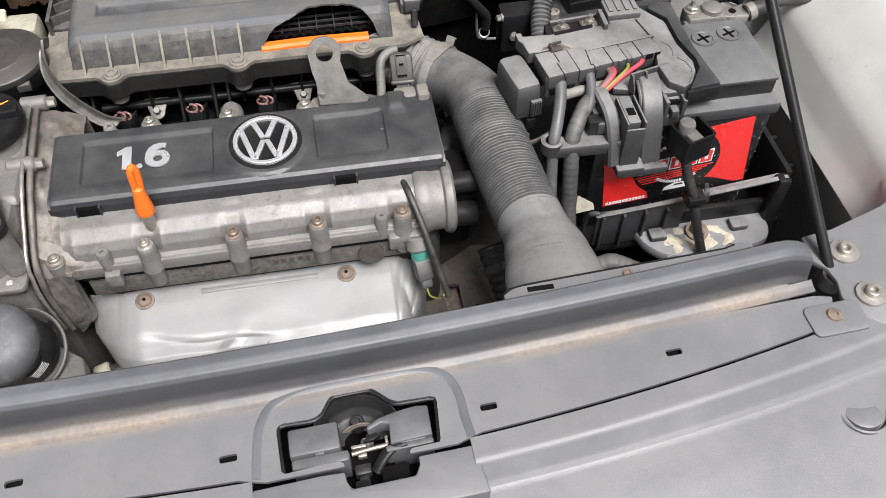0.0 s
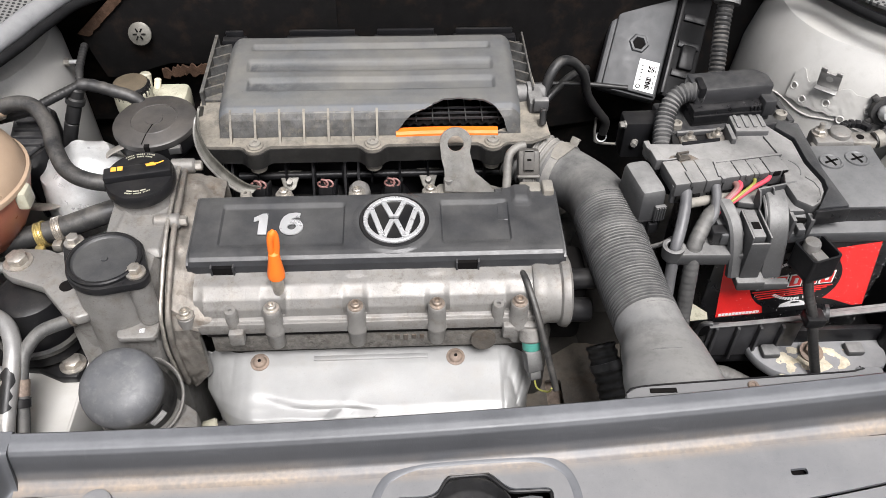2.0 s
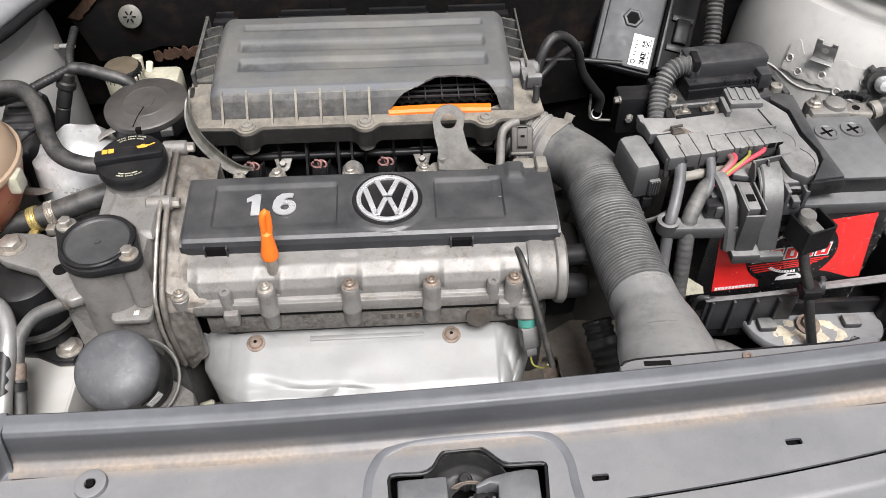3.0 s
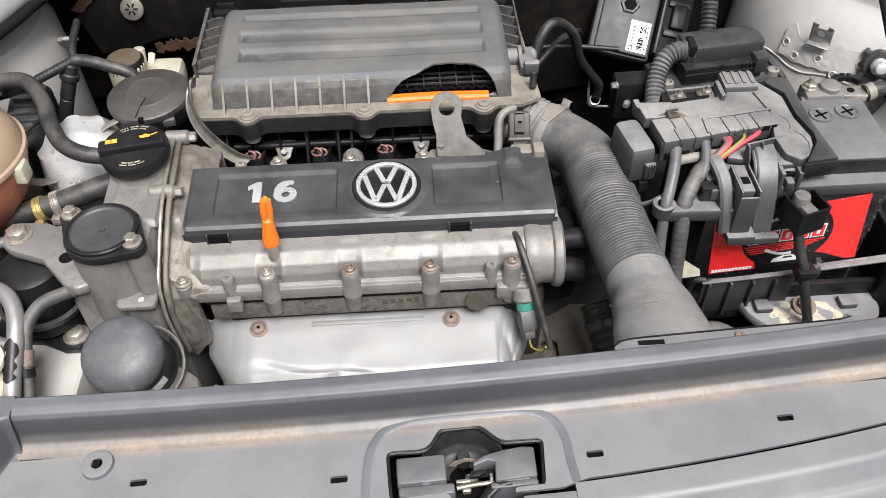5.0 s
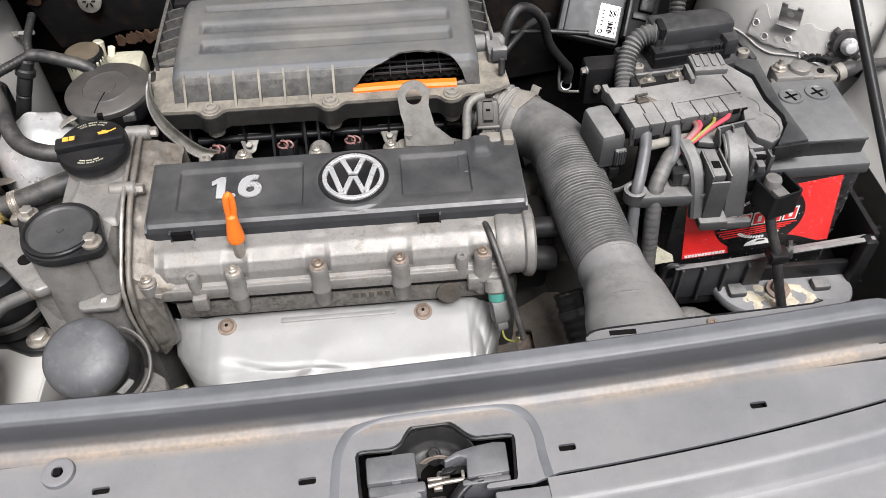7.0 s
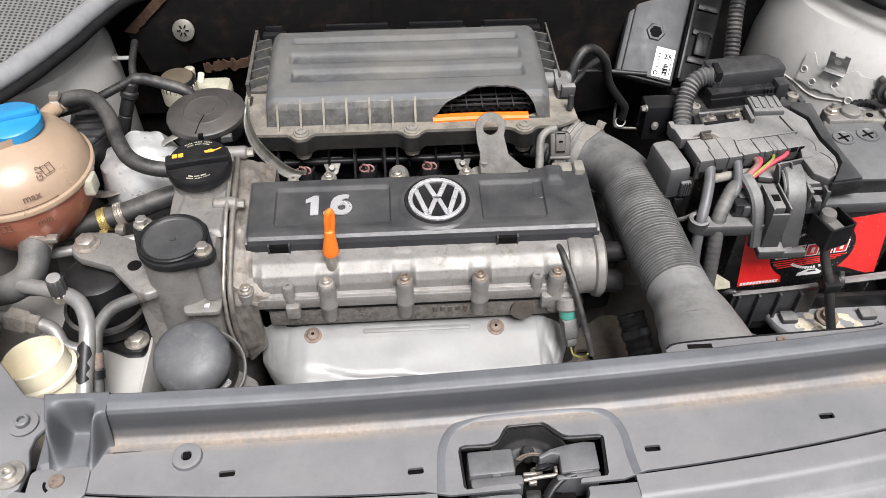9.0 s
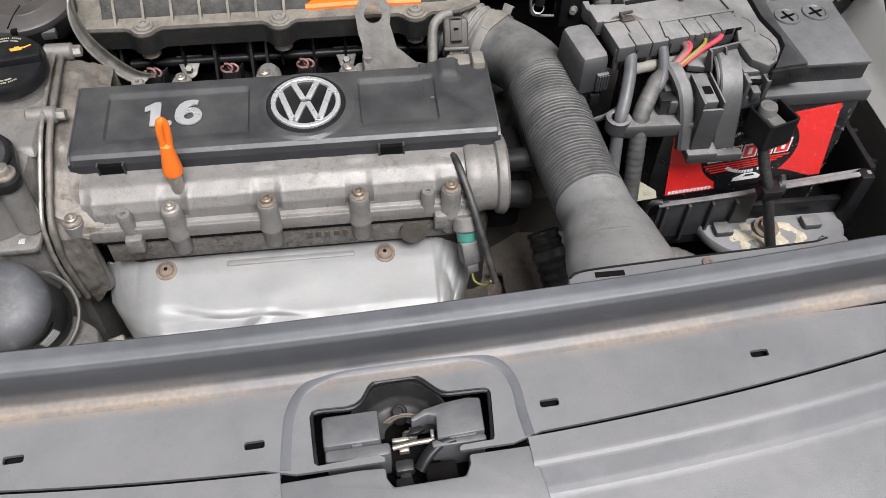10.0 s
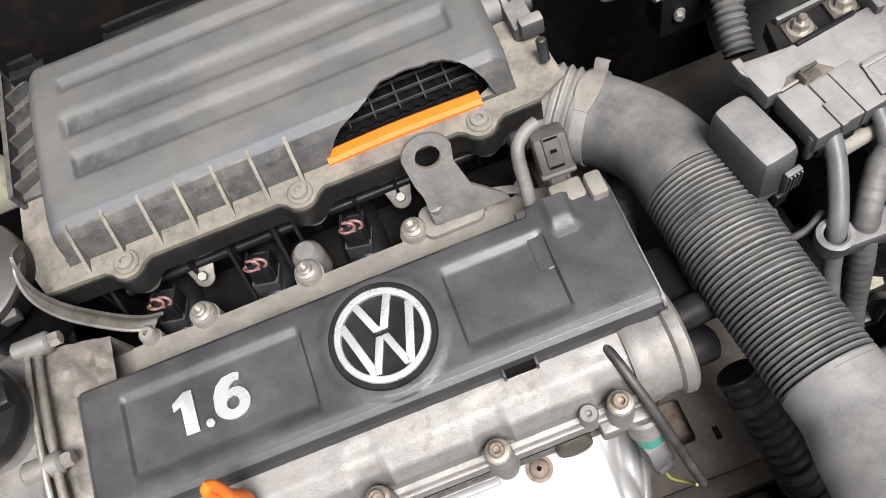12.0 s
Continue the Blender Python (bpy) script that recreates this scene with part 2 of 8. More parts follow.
CANM = material("filter_enamel", (0.072, 0.074, 0.080), 0.52, vary=0.2, size=0.03, dust=0.35, dust_size=0.02, dust_colour=(0.13, 0.13, 0.128), stain=(0.16, 0.16, 0.16), stain_amount=0.55, flecks=0.4)
AIRFRONT = material("airbox_dirty_wall", (0.066, 0.066, 0.065), 0.5, vary=0.45, size=0.014, dust=0.35, cover=(0.40, 0.64), dust_size=0.018, dust_colour=(0.20, 0.178, 0.14), stain=(0.020, 0.018, 0.016), stain_amount=0.8, flecks=0.5, grime=0.7, grime_colour=(0.15, 0.132, 0.105), grime_size=0.008)
ECUM = material("ecu_casting", (0.040, 0.0415, 0.044), 0.55, 0.1, vary=0.18, dust=0.3, cover=(0.2, 0.7), dust_size=0.05, dust_colour=(0.095, 0.094, 0.09), flecks=0.4)
GLASSY = material("screen_glass", (0.05, 0.06, 0.07), 0.06, vary=0.05, grain=0, flecks=0)
ASPHALT = material("ground_concrete", (0.22, 0.21, 0.19), 0.85, vary=0.25, size=0.3, grain=0.6, fine=300)


def mesh_grille(name, colour):
    """Pale panel pierced by rows of small round holes."""
    m = material(name, colour, 0.5, vary=0.1)
    n, l = m.node_tree.nodes, m.node_tree.links
    b = n["Principled BSDF"]
    src = b.inputs["Base Color"].links[0].from_socket
    geo = n.new("ShaderNodeNewGeometry")
    vor = n.new("ShaderNodeTexVoronoi")
    vor.inputs["Scale"].default_value = 170.0
    vor.inputs["Randomness"].default_value = 0.0
    vor.voronoi_dimensions = "2D"
    l.new(geo.outputs["Position"], vor.inputs["Vector"])
    r = n.new("ShaderNodeMapRange")
    r.inputs["From Min"].default_value, r.inputs["From Max"].default_value = 0.30, 0.36
    l.new(vor.outputs["Distance"], r.inputs["Value"])
    x = n.new("ShaderNodeMix")
    x.data_type = "RGBA"
    l.new(r.outputs["Result"], x.inputs[0])
    x.inputs[6].default_value = (0.01, 0.01, 0.01, 1)
    l.new(src, x.inputs[7])
    l.new(x.outputs[2], b.inputs["Base Color"])
    return m


def ridge_dust(name, plain):
    """Panel plastic with a soft band of tan dust that has gathered where the deck meets its ridge."""
    m = plain.copy()
    m.name = name
    n, l = m.node_tree.nodes, m.node_tree.links
    b = n["Principled BSDF"]
    src = b.inputs["Base Color"].links[0].from_socket
    geo = n.new("ShaderNodeNewGeometry")
    xyz = n.new("ShaderNodeSeparateXYZ")
    l.new(geo.outputs["Position"], xyz.inputs[0])

    def calc(op, a, c):
        x = n.new("ShaderNodeMath")
        x.operation = op
        for k, value in enumerate((a, c)):
            if hasattr(value, "links"):
                l.new(value, x.inputs[k])
            else:
                x.inputs[k].default_value = value
        return x.outputs[0]

    s = calc("SUBTRACT", calc("SUBTRACT", xyz.outputs["Y"], calc("MULTIPLY", xyz.outputs["X"], 0.035)), calc("MULTIPLY", calc("MULTIPLY", xyz.outputs["X"], xyz.outputs["X"]), 0.0735))
    noi = n.new("ShaderNodeTexNoise")
    noi.inputs["Scale"].default_value, noi.inputs["Detail"].default_value = 14.0, 6.0
    l.new(geo.outputs["Position"], noi.inputs["Vector"])
    fine = n.new("ShaderNodeTexNoise")
    fine.inputs["Scale"].default_value, fine.inputs["Detail"].default_value = 260.0, 4.0
    l.new(geo.outputs["Position"], fine.inputs["Vector"])
    off = calc("ABSOLUTE", calc("SUBTRACT", s, 0.3400), 0.0)
    band = n.new("ShaderNodeMapRange")
    band.inputs["From Min"].default_value, band.inputs["From Max"].default_value = 0.0095, 0.001
    l.new(off, band.inputs["Value"])
    patchy = n.new("ShaderNodeMapRange")
    patchy.inputs["From Min"].default_value, patchy.inputs["From Max"].default_value = 0.33, 0.57
    l.new(noi.outputs["Fac"], patchy.inputs["Value"])
    amount = calc("MULTIPLY", calc("MULTIPLY", band.outputs["Result"], patchy.outputs["Result"]), calc("ADD", fine.outputs["Fac"], 0.12))
    x = n.new("ShaderNodeMix")
    x.data_type = "RGBA"
    l.new(amount, x.inputs[0])
    l.new(src, x.inputs[6])
    x.inputs[7].default_value = (0.30, 0.235, 0.17, 1)
    l.new(x.outputs[2], b.inputs["Base Color"])
    return m


def lid_smudges(name, plain):
    """Lid plastic with dark wiped patches at one end of its pressed grooves and a bluish scuff along the front edge."""
    m = plain.copy()
    m.name = name
    n, l = m.node_tree.nodes, m.node_tree.links
    b = n["Principled BSDF"]
    col = b.inputs["Base Color"].links[0].from_socket
    geo = n.new("ShaderNodeNewGeometry")
    xyz = n.new("ShaderNodeSeparateXYZ")
    l.new(geo.outputs["Position"], xyz.inputs[0])
    noi = n.new("ShaderNodeTexNoise")
    noi.inputs["Scale"].default_value, noi.inputs["Detail"].default_value, noi.inputs["Roughness"].default_value = 60.0, 8.0, 0.75
    l.new(geo.outputs["Position"], noi.inputs["Vector"])

    def step(socket, lo, hi):
        x = n.new("ShaderNodeMapRange")
        x.inputs["From Min"].default_value, x.inputs["From Max"].default_value = lo, hi
        l.new(socket, x.inputs["Value"])
        return x.outputs["Result"]

    def times(a, c):
        x = n.new("ShaderNodeMath")
        x.operation = "MULTIPLY"
        for k, value in enumerate((a, c)):
            if hasattr(value, "links"):
                l.new(value, x.inputs[k])
            else:
                x.inputs[k].default_value = value
        return x.outputs[0]

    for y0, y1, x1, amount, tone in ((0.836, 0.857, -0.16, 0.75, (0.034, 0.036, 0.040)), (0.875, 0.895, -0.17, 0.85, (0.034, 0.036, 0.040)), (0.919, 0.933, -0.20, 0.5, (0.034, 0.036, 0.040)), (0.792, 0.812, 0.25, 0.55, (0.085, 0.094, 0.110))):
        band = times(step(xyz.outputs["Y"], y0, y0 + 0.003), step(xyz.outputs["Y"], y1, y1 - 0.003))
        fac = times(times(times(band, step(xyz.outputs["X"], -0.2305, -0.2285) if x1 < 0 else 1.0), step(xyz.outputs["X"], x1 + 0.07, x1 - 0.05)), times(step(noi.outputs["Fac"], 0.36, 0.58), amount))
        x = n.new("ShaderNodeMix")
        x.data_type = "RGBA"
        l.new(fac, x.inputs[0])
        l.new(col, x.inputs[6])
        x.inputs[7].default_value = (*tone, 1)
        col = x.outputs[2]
    l.new(col, b.inputs["Base Color"])
    return m


# darker than the deck plastic; on the pad rim this tone paints soft shade
RIDGEP = material("ridge_plastic_and_rim_shade", (0.034, 0.0355, 0.039), 0.45, vary=0.2, size=0.10, dust=0.75, cover=(0.1, 0.6), dust_colour=(0.150, 0.154, 0.163), dust_size=0.12, grain=0.4, fine=1400, flecks=0.15, scratch=0.12)
LIDTOP = lid_smudges("airbox_lid_plastic", AIRBOX)
DECK = ridge_dust("deck_plastic", PANEL)
RIDGED = ridge_dust("ridge_plastic_dusty", RIDGEP)
GRILLE = mesh_grille("pierced_panel", (0.17, 0.168, 0.162))


# ---- mesh helpers ----
def root(name, at, label, category, group="", kind=""):
    ob = new(name)
    ob.location = at
    ob.empty_display_size = 0.02
    return tagged(ob, label, category, group, kind)


def origin_of(ob):
    p = Vector((0, 0, 0))
    while ob:
        p += ob.location
        ob = ob.parent
    return p


def finish(bm, sharp=38):
    bmesh.ops.recalc_face_normals(bm, faces=bm.faces)
    for f in bm.faces:
        f.smooth = True
    for e in bm.edges:
        e.smooth = len(e.link_faces) == 2 and e.calc_face_angle(0) < radians(sharp)


def part(name, bm, mat, parent=None, label="", sharp=38):
    finish(bm, sharp)
    me = bpy.data.meshes.new(name)
    if parent:
        bmesh.ops.translate(bm, vec=-origin_of(parent), verts=bm.verts)
    bm.to_mesh(me)
    bm.free()
    me.materials.append(mat)
    ob = new(name, me)
    ob.parent = parent
    if label:
        ob["label"] = label
    return ob


def settle(ob, at, size=1.0):
    """Moves a finished thing to its place and gives it its true size."""
    ob.location = at
    ob.scale = (size, size, size)


def setting(name, bm, mat, label, category, sharp=38):
    return tagged(part(name, bm, mat, None, "", sharp), label, category, "", "structure")


def thing(name, bm, mat, label, category, group="", sharp=38):
    return tagged(part(name, bm, mat, None, "", sharp), label, category, group)


def bev(bm, w, seg=2, angle=30):
    es = [e for e in bm.edges if len(e.link_faces) == 2 and e.calc_face_angle(0) > radians(angle)]
    bmesh.ops.bevel(bm, geom=es, offset=w, offset_type="OFFSET", segments=seg, profile=0.5, affect="EDGES", clamp_overlap=True)
    return bm


def box(x0, x1, y0, y1, z0, z1, bevel=0.0, m=None, taper=0.0):
    """A box, narrowed by taper at its top, with rounded edges."""
    bm = bmesh.new()
    bmesh.ops.create_cube(bm, size=1)
    for v in bm.verts:
        k = 1 - taper * (v.co.z + 0.5)
        v.co = Vector(((x0 + x1) / 2 + v.co.x * (x1 - x0) * k, (y0 + y1) / 2 + v.co.y * (y1 - y0) * k, z0 + (v.co.z + 0.5) * (z1 - z0)))
    if bevel:
        bev(bm, bevel)
    if m:
        bmesh.ops.transform(bm, matrix=m, verts=bm.verts)
    return bm


def add(bm, other, m=None):
    """Joins another bmesh into bm."""
    if m:
        bmesh.ops.transform(other, matrix=m, verts=other.verts)
    me = bpy.data.meshes.new("t")
    other.to_mesh(me)
    other.free()
    bm.from_mesh(me)
    bpy.data.meshes.remove(me)
    return bm


def along(p, d):
    """The matrix that takes z to the direction d, at p."""
    return Matrix.Translation(p) @ Vector(d).to_track_quat("Z", "Y").to_matrix().to_4x4()


def lathe(profile, m=None, seg=40, wobble=0.0):
    """A turned body from (radius, height) pairs about z."""
    bm = bmesh.new()
    rings = []
    for r, z in profile:
        if r < 1e-6:
            rings.append([bm.verts.new((0, 0, z))])
        else:
            rings.append([bm.verts.new((r * math.cos(a), r * math.sin(a), z)) for a in (2 * math.pi * i / seg for i in range(seg))])
    for a, b in zip(rings, rings[1:]):
        for i in range(seg):
            j = (i + 1) % seg
            if len(a) == 1 and len(b) > 1:
                bm.faces.new((a[0], b[i], b[j]))
            elif len(b) == 1 and len(a) > 1:
                bm.faces.new((a[i], a[j], b[0]))
            elif len(a) > 1:
                bm.faces.new((a[i], a[j], b[j], b[i]))
    if wobble:
        for v in bm.verts:
            v.co += noise.noise_vector(v.co * 60) * wobble
    if m:
        bmesh.ops.transform(bm, matrix=m, verts=bm.verts)
    return bm


def rod(p, q, r, seg=24, bevel=0.0, r2=None):
    p, q = Vector(p), Vector(q)
    h = (q - p).length
    b = bevel
    r2 = r if r2 is None else r2
    prof = [(0, 0), (r - b, 0), (r, b), (r2, h - b), (r2 - b, h), (0, h)] if b else [(0, 0), (r, 0), (r2, h), (0, h)]
    return lathe(prof, along(p, q - p), seg)


def curve_points(pts, step):
    """Points along a smooth curve through pts."""
    pts = [Vector(p) for p in pts]
    ext = [2 * pts[0] - pts[1], *pts, 2 * pts[-1] - pts[-2]]
    out = []
    for i in range(1, len(ext) - 2):
        a, b, c, d = ext[i - 1:i + 3]
        n = max(2, int((c - b).length / step))
        for k in range(n):
            t = k / n
            out.append(0.5 * ((2 * b) + (c - a) * t + (2 * a - 5 * b + 4 * c - d) * t * t + (3 * b - a - 3 * c + d) * t ** 3))
    return out + [pts[-1]]


def tube(pts, r, step=0.004, seg=14, radius=None, squash=None):
    """A hose along a smooth curve; radius(s, total) scales it along its length; squash(s, total) gives its width and height."""
    path = curve_points(pts, step)
    lens = [0.0]
    for a, b in zip(path, path[1:]):
        lens.append(lens[-1] + (b - a).length)
    bm = bmesh.new()
    side = None
    rings = []
    for i, p in enumerate(path):
        d = (path[min(i + 1, len(path) - 1)] - path[max(i - 1, 0)]).normalized()
        if side is None:
            side = d.cross(Vector((0, 0, 1)))
            if side.length < 0.1:
                side = d.cross(Vector((0, 1, 0)))
        side = (side - d * side.dot(d)).normalized()
        up = side.cross(d)
        k = r * (radius(lens[i], lens[-1]) if radius else 1)
        w, h = squash(lens[i], lens[-1]) if squash else (1, 1)
        rings.append([bm.verts.new(p + side * (k * w * math.cos(a)) + up * (k * h * math.sin(a))) for a in (2 * math.pi * j / seg for j in range(seg))])
    for a, b in zip(rings, rings[1:]):
        for j in range(seg):
            bm.faces.new((a[j], a[(j + 1) % seg], b[(j + 1) % seg], b[j]))
    bm.faces.new(rings[0])
    bm.faces.new(list(reversed(rings[-1])))
    return bm


def ribbon(pts, w, h, step=0.003, bevel=0.0):
    """A flat bar of width w and thickness h along a smooth curve."""
    path = curve_points(pts, step)
    bm = bmesh.new()
    side, rings = None, []
    for i, p in enumerate(path):
        d = (path[min(i + 1, len(path) - 1)] - path[max(i - 1, 0)]).normalized()
        side = d.cross(Vector((0, 0, 1))) if side is None else side
        if side.length < 0.1:
            side = Vector((1, 0, 0))
        side = (side - d * side.dot(d)).normalized()
        up = side.cross(d)
        c = min(w, h) * 0.25
        rings.append([bm.verts.new(p + side * a + up * b) for a, b in ((-w / 2 + c, -h / 2), (w / 2 - c, -h / 2), (w / 2, -h / 2 + c), (w / 2, h / 2 - c), (w / 2 - c, h / 2), (-w / 2 + c, h / 2), (-w / 2, h / 2 - c), (-w / 2, -h / 2 + c))])
    for a, b in zip(rings, rings[1:]):
        for j in range(8):
            bm.faces.new((a[j], a[(j + 1) % 8], b[(j + 1) % 8], b[j]))
    bm.faces.new(rings[0])
    bm.faces.new(list(reversed(rings[-1])))
    return bm


def ripple(pitch, depth):
    return lambda s, total: 1 + depth * math.sin(2 * math.pi * s / pitch)


def rings_of_tape(s, total):
    return 1 + 0.05 * ((s / 0.0075) % 1.0) + 0.03 * noise.noise(Vector((s * 60, 0, 0)))


def slab(outline, z0, z1, bevel=0.0, m=None, seg=2):
    """A plate of the given outline in x and y."""
    bm = bmesh.new()
    vs = [bm.verts.new((x, y, z0)) for x, y in outline]
    f = bm.faces.new(vs)
    r = bmesh.ops.extrude_face_region(bm, geom=[f])
    bmesh.ops.translate(bm, vec=(0, 0, z1 - z0), verts=[v for v in r["geom"] if isinstance(v, bmesh.types.BMVert)])
    if bevel:
        bev(bm, bevel, seg)
    if m:
        bmesh.ops.transform(bm, matrix=m, verts=bm.verts)
    return bm


def arc(cx, cy, r, a0, a1, n=10):
    return [(cx + r * math.cos(radians(a0 + (a1 - a0) * i / n)), cy + r * math.sin(radians(a0 + (a1 - a0) * i / n))) for i in range(n + 1)]


def round_rect(x0, x1, y0, y1, r, n=5):
    return arc(x1 - r, y1 - r, r, 0, 90, n) + arc(x0 + r, y1 - r, r, 90, 180, n) + arc(x0 + r, y0 + r, r, 180, 270, n) + arc(x1 - r, y0 + r, r, 270, 360, n)


def pierced(outer, holes, z0, z1, m=None):
    """A plate with holes right through it."""
    bm = bmesh.new()
    edges = []
    for ring in (outer, *holes):
        vs = [bm.verts.new((x, y, z0)) for x, y in ring]
        edges += [bm.edges.new((vs[i], vs[(i + 1) % len(vs)])) for i in range(len(vs))]
    bmesh.ops.triangle_fill(bm, use_beauty=True, use_dissolve=False, edges=edges, normal=(0, 0, 1))
    r = bmesh.ops.extrude_face_region(bm, geom=list(bm.faces))
    bmesh.ops.translate(bm, vec=(0, 0, z1 - z0), verts=[v for v in r["geom"] if isinstance(v, bmesh.types.BMVert)])
    if m:
        bmesh.ops.transform(bm, matrix=m, verts=bm.verts)
    return bm


def sheet(fn, nu, nv, thick=0.0, keep=None):
    """A surface fn(u, v) over the unit square; keep(u, v) leaves out cells."""
    bm = bmesh.new()
    g = [[bm.verts.new(fn(i / nu, j / nv)) for j in range(nv + 1)] for i in range(nu + 1)]
    for i in range(nu):
        for j in range(nv):
            if keep is None or keep((i + 0.5) / nu, (j + 0.5) / nv):
                bm.faces.new((g[i][j], g[i + 1][j], g[i + 1][j + 1], g[i][j + 1]))
    bmesh.ops.delete(bm, geom=[v for v in bm.verts if not v.link_faces], context="VERTS")
    return thicken(bm, thick) if thick else bm


def thicken(bm, thick):
    """Gives an open surface a second skin, thick behind it, and closes the rim."""
    bmesh.ops.recalc_face_normals(bm, faces=bm.faces)
    bm.normal_update()
    faces = list(bm.faces)
    rim = [e for e in bm.edges if len(e.link_faces) == 1]
    twin = {v: bm.verts.new(v.co - v.normal * thick) for v in list(bm.verts)}
    for f in faces:
        bm.faces.new([twin[v] for v in reversed(f.verts)])
    for e in rim:
        a, b = e.verts
        bm.faces.new((a, b, twin[b], twin[a]))
    return bm


def profile_at(prof, t):
    """A point of a polyline of (y, z) at t from 0 to 1."""
    k = t * (len(prof) - 1)
    i = min(int(k), len(prof) - 2)
    f = k - i
    return tuple(a + (b - a) * f for a, b in zip(prof[i], prof[i + 1]))


def bolt(p, d=(0, 0, 1), r=0.006, h=0.006, washer=0.0, socket=True):
    """A bolt head with its washer and socket."""
    m = along(p, d)
    bm = bmesh.new()
    if washer:
        add(bm, lathe([(0, -0.001), (washer, -0.001), (washer, 0.0012), (r, 0.0018)], None, 20))
    if socket:
        add(bm, lathe([(r, 0), (r, h - 0.001), (r - 0.001, h), (r * 0.55, h), (r * 0.5, h - 0.0035), (0, h - 0.0035)], None, 18))
    else:
        add(bm, lathe([(r * 1.12, 0), (r * 1.12, h - 0.001), (r * 0.95, h), (0, h)], None, 6))
    bmesh.ops.transform(bm, matrix=m, verts=bm.verts)
    return bm


def letters(name, text, size, m, mat, parent, depth=0.0006, bold=0.0, label="", stretch=1.0):
    cu = bpy.data.curves.new("t", "FONT")
    cu.body, cu.size, cu.extrude, cu.offset, cu.align_x, cu.align_y = text, size, depth, bold, "CENTER", "CENTER"
    ob = new("t", cu)
    bpy.context.view_layer.update()
    me = bpy.data.meshes.new_from_object(ob.evaluated_get(bpy.context.evaluated_depsgraph_get()))
    bpy.data.objects.remove(ob)
    bpy.data.curves.remove(cu)
    bm = bmesh.new()
    bm.from_mesh(me)
    bpy.data.meshes.remove(me)
    bmesh.ops.transform(bm, matrix=m @ Matrix.Diagonal((stretch, 1, 1, 1)), verts=bm.verts)
    return part(name, bm, mat, parent, label)


# ---- the setting: ground, body sides, firewall, cowl, bonnet ----
setting("ground", box(-60, 60, -60, 60, -0.05, 0.0), ASPHALT, "pale dusty concrete ground under the car", "ground")
# unseen dark wall, added to block light coming in below the slam panel
setting("light_block_wall", box(-0.56, 0.56, 0.40, 0.412, 0.27, 0.66, 0.003), DARK, "dark unseen wall added to keep light out of the bay front", "radiator")
# floor in DARK, so the depth of the bay is shaded by colour
setting("bay_floor", box(-0.62, 0.62, 0.30, 1.15, 0.24, 0.27, 0.005), DARK, "undertray far down in the bay, coloured near-black as shade", "floor")
fire = sheet(lambda u, v: (-0.75 + 1.5 * u, 1.06 + 0.03 * math.sin(3.1 * u * math.pi) - 0.02 * (v > 0.6), 0.25 + 0.68 * v), 40, 30, 0.01)
setting("firewall", fire, FELT, "black sound-deadening mat covering the firewall", "firewall")


def smooth(a, b, x):
    t = max(0.0, min(1.0, (x - a) / (b - a)))
    return t * t * (3 - 2 * t)


def fender_wall(s):
    if s > 0:
        lower = [(0.60, 0.25), (0.595, 0.60), (0.560, 0.735), (0.520, 0.790), (0.552, 0.834), (0.61, 0.870)]
    else:
        lower = [(0.60, 0.25), (0.595, 0.55), (0.575, 0.70), (0.57, 0.80), (0.585, 0.855), (0.61, 0.872)]
    prof = lower + [(0.66, 0.885), (0.74, 0.875), (0.77, 0.80), (0.78, 0.30)]

    def fn(u, v):
        x, z = profile_at(prof, v)
        if s > 0 and v < 0.55:
            x += (0.60 - x) * smooth(0.50, 0.61, u)
        pull = 0.10 * max(0, 1 - u * 4) ** 2 if v > 0.4 else 0
        return (s * (x - pull), 0.33 + 0.85 * u, z + 0.05 * u * (v > 0.4))
    return sheet(fn, 30, 36, 0.003)


for k, s in enumerate((-1, 1)):
    setting("inner_fender_%d" % (k + 1), fender_wall(s), PAINT, "silver painted inner fender of the engine bay", "fender")


def strut_tower(cx, cy, r, top, flare=1.0):
    prof = [(r * (1 + 0.32 * flare), 0.45), (r * (1 + 0.22 * flare), 0.62), (r * (1 + 0.12 * flare), top - 0.09), (r * (1 + 0.03 * flare), top - 0.035), (r * 0.93, top - 0.008), (r * 0.80, top), (r * 0.45, top + 0.004), (r * 0.42, top - 0.01), (0, top - 0.012)]
    return lathe(prof, Matrix.Translation((cx, cy, 0)), 64)


setting("strut_tower_1", strut_tower(-0.632, 0.945, 0.150, 0.885, 0.2), PAINT, "silver painted strut tower, slightly dusty", "strut tower")
setting("strut_tower_2", strut_tower(0.605, 0.995, 0.15, 0.90), PAINT, "silver painted strut tower, scuffed", "strut tower")

# cowl with its rubber seal; the seal bows along the back of the bay
SEAL = [(-0.66, 0.62, 0.92), (-0.545, 0.755, 0.92), (-0.492, 0.855, 0.92), (-0.468, 0.918, 0.92), (-0.438, 0.985, 0.916), (-0.36, 1.035, 0.908), (-0.20, 1.035, 0.890), (0.0, 1.03, 0.885), (0.20, 1.04, 0.89), (0.40, 1.03, 0.905), (0.475, 0.965, 0.93), (0.537, 0.868, 0.935), (0.66, 0.78, 0.94)]
seal_path = curve_points(SEAL, 0.02)


def cowl(u, v):
    p = seal_path[min(int(u * (len(seal_path) - 1)), len(seal_path) - 1)]
    return (p.x * (1 + 0.15 * v), p.y + 0.02 + (1.30 - p.y) * v, p.z + 0.01 + 0.06 * v)


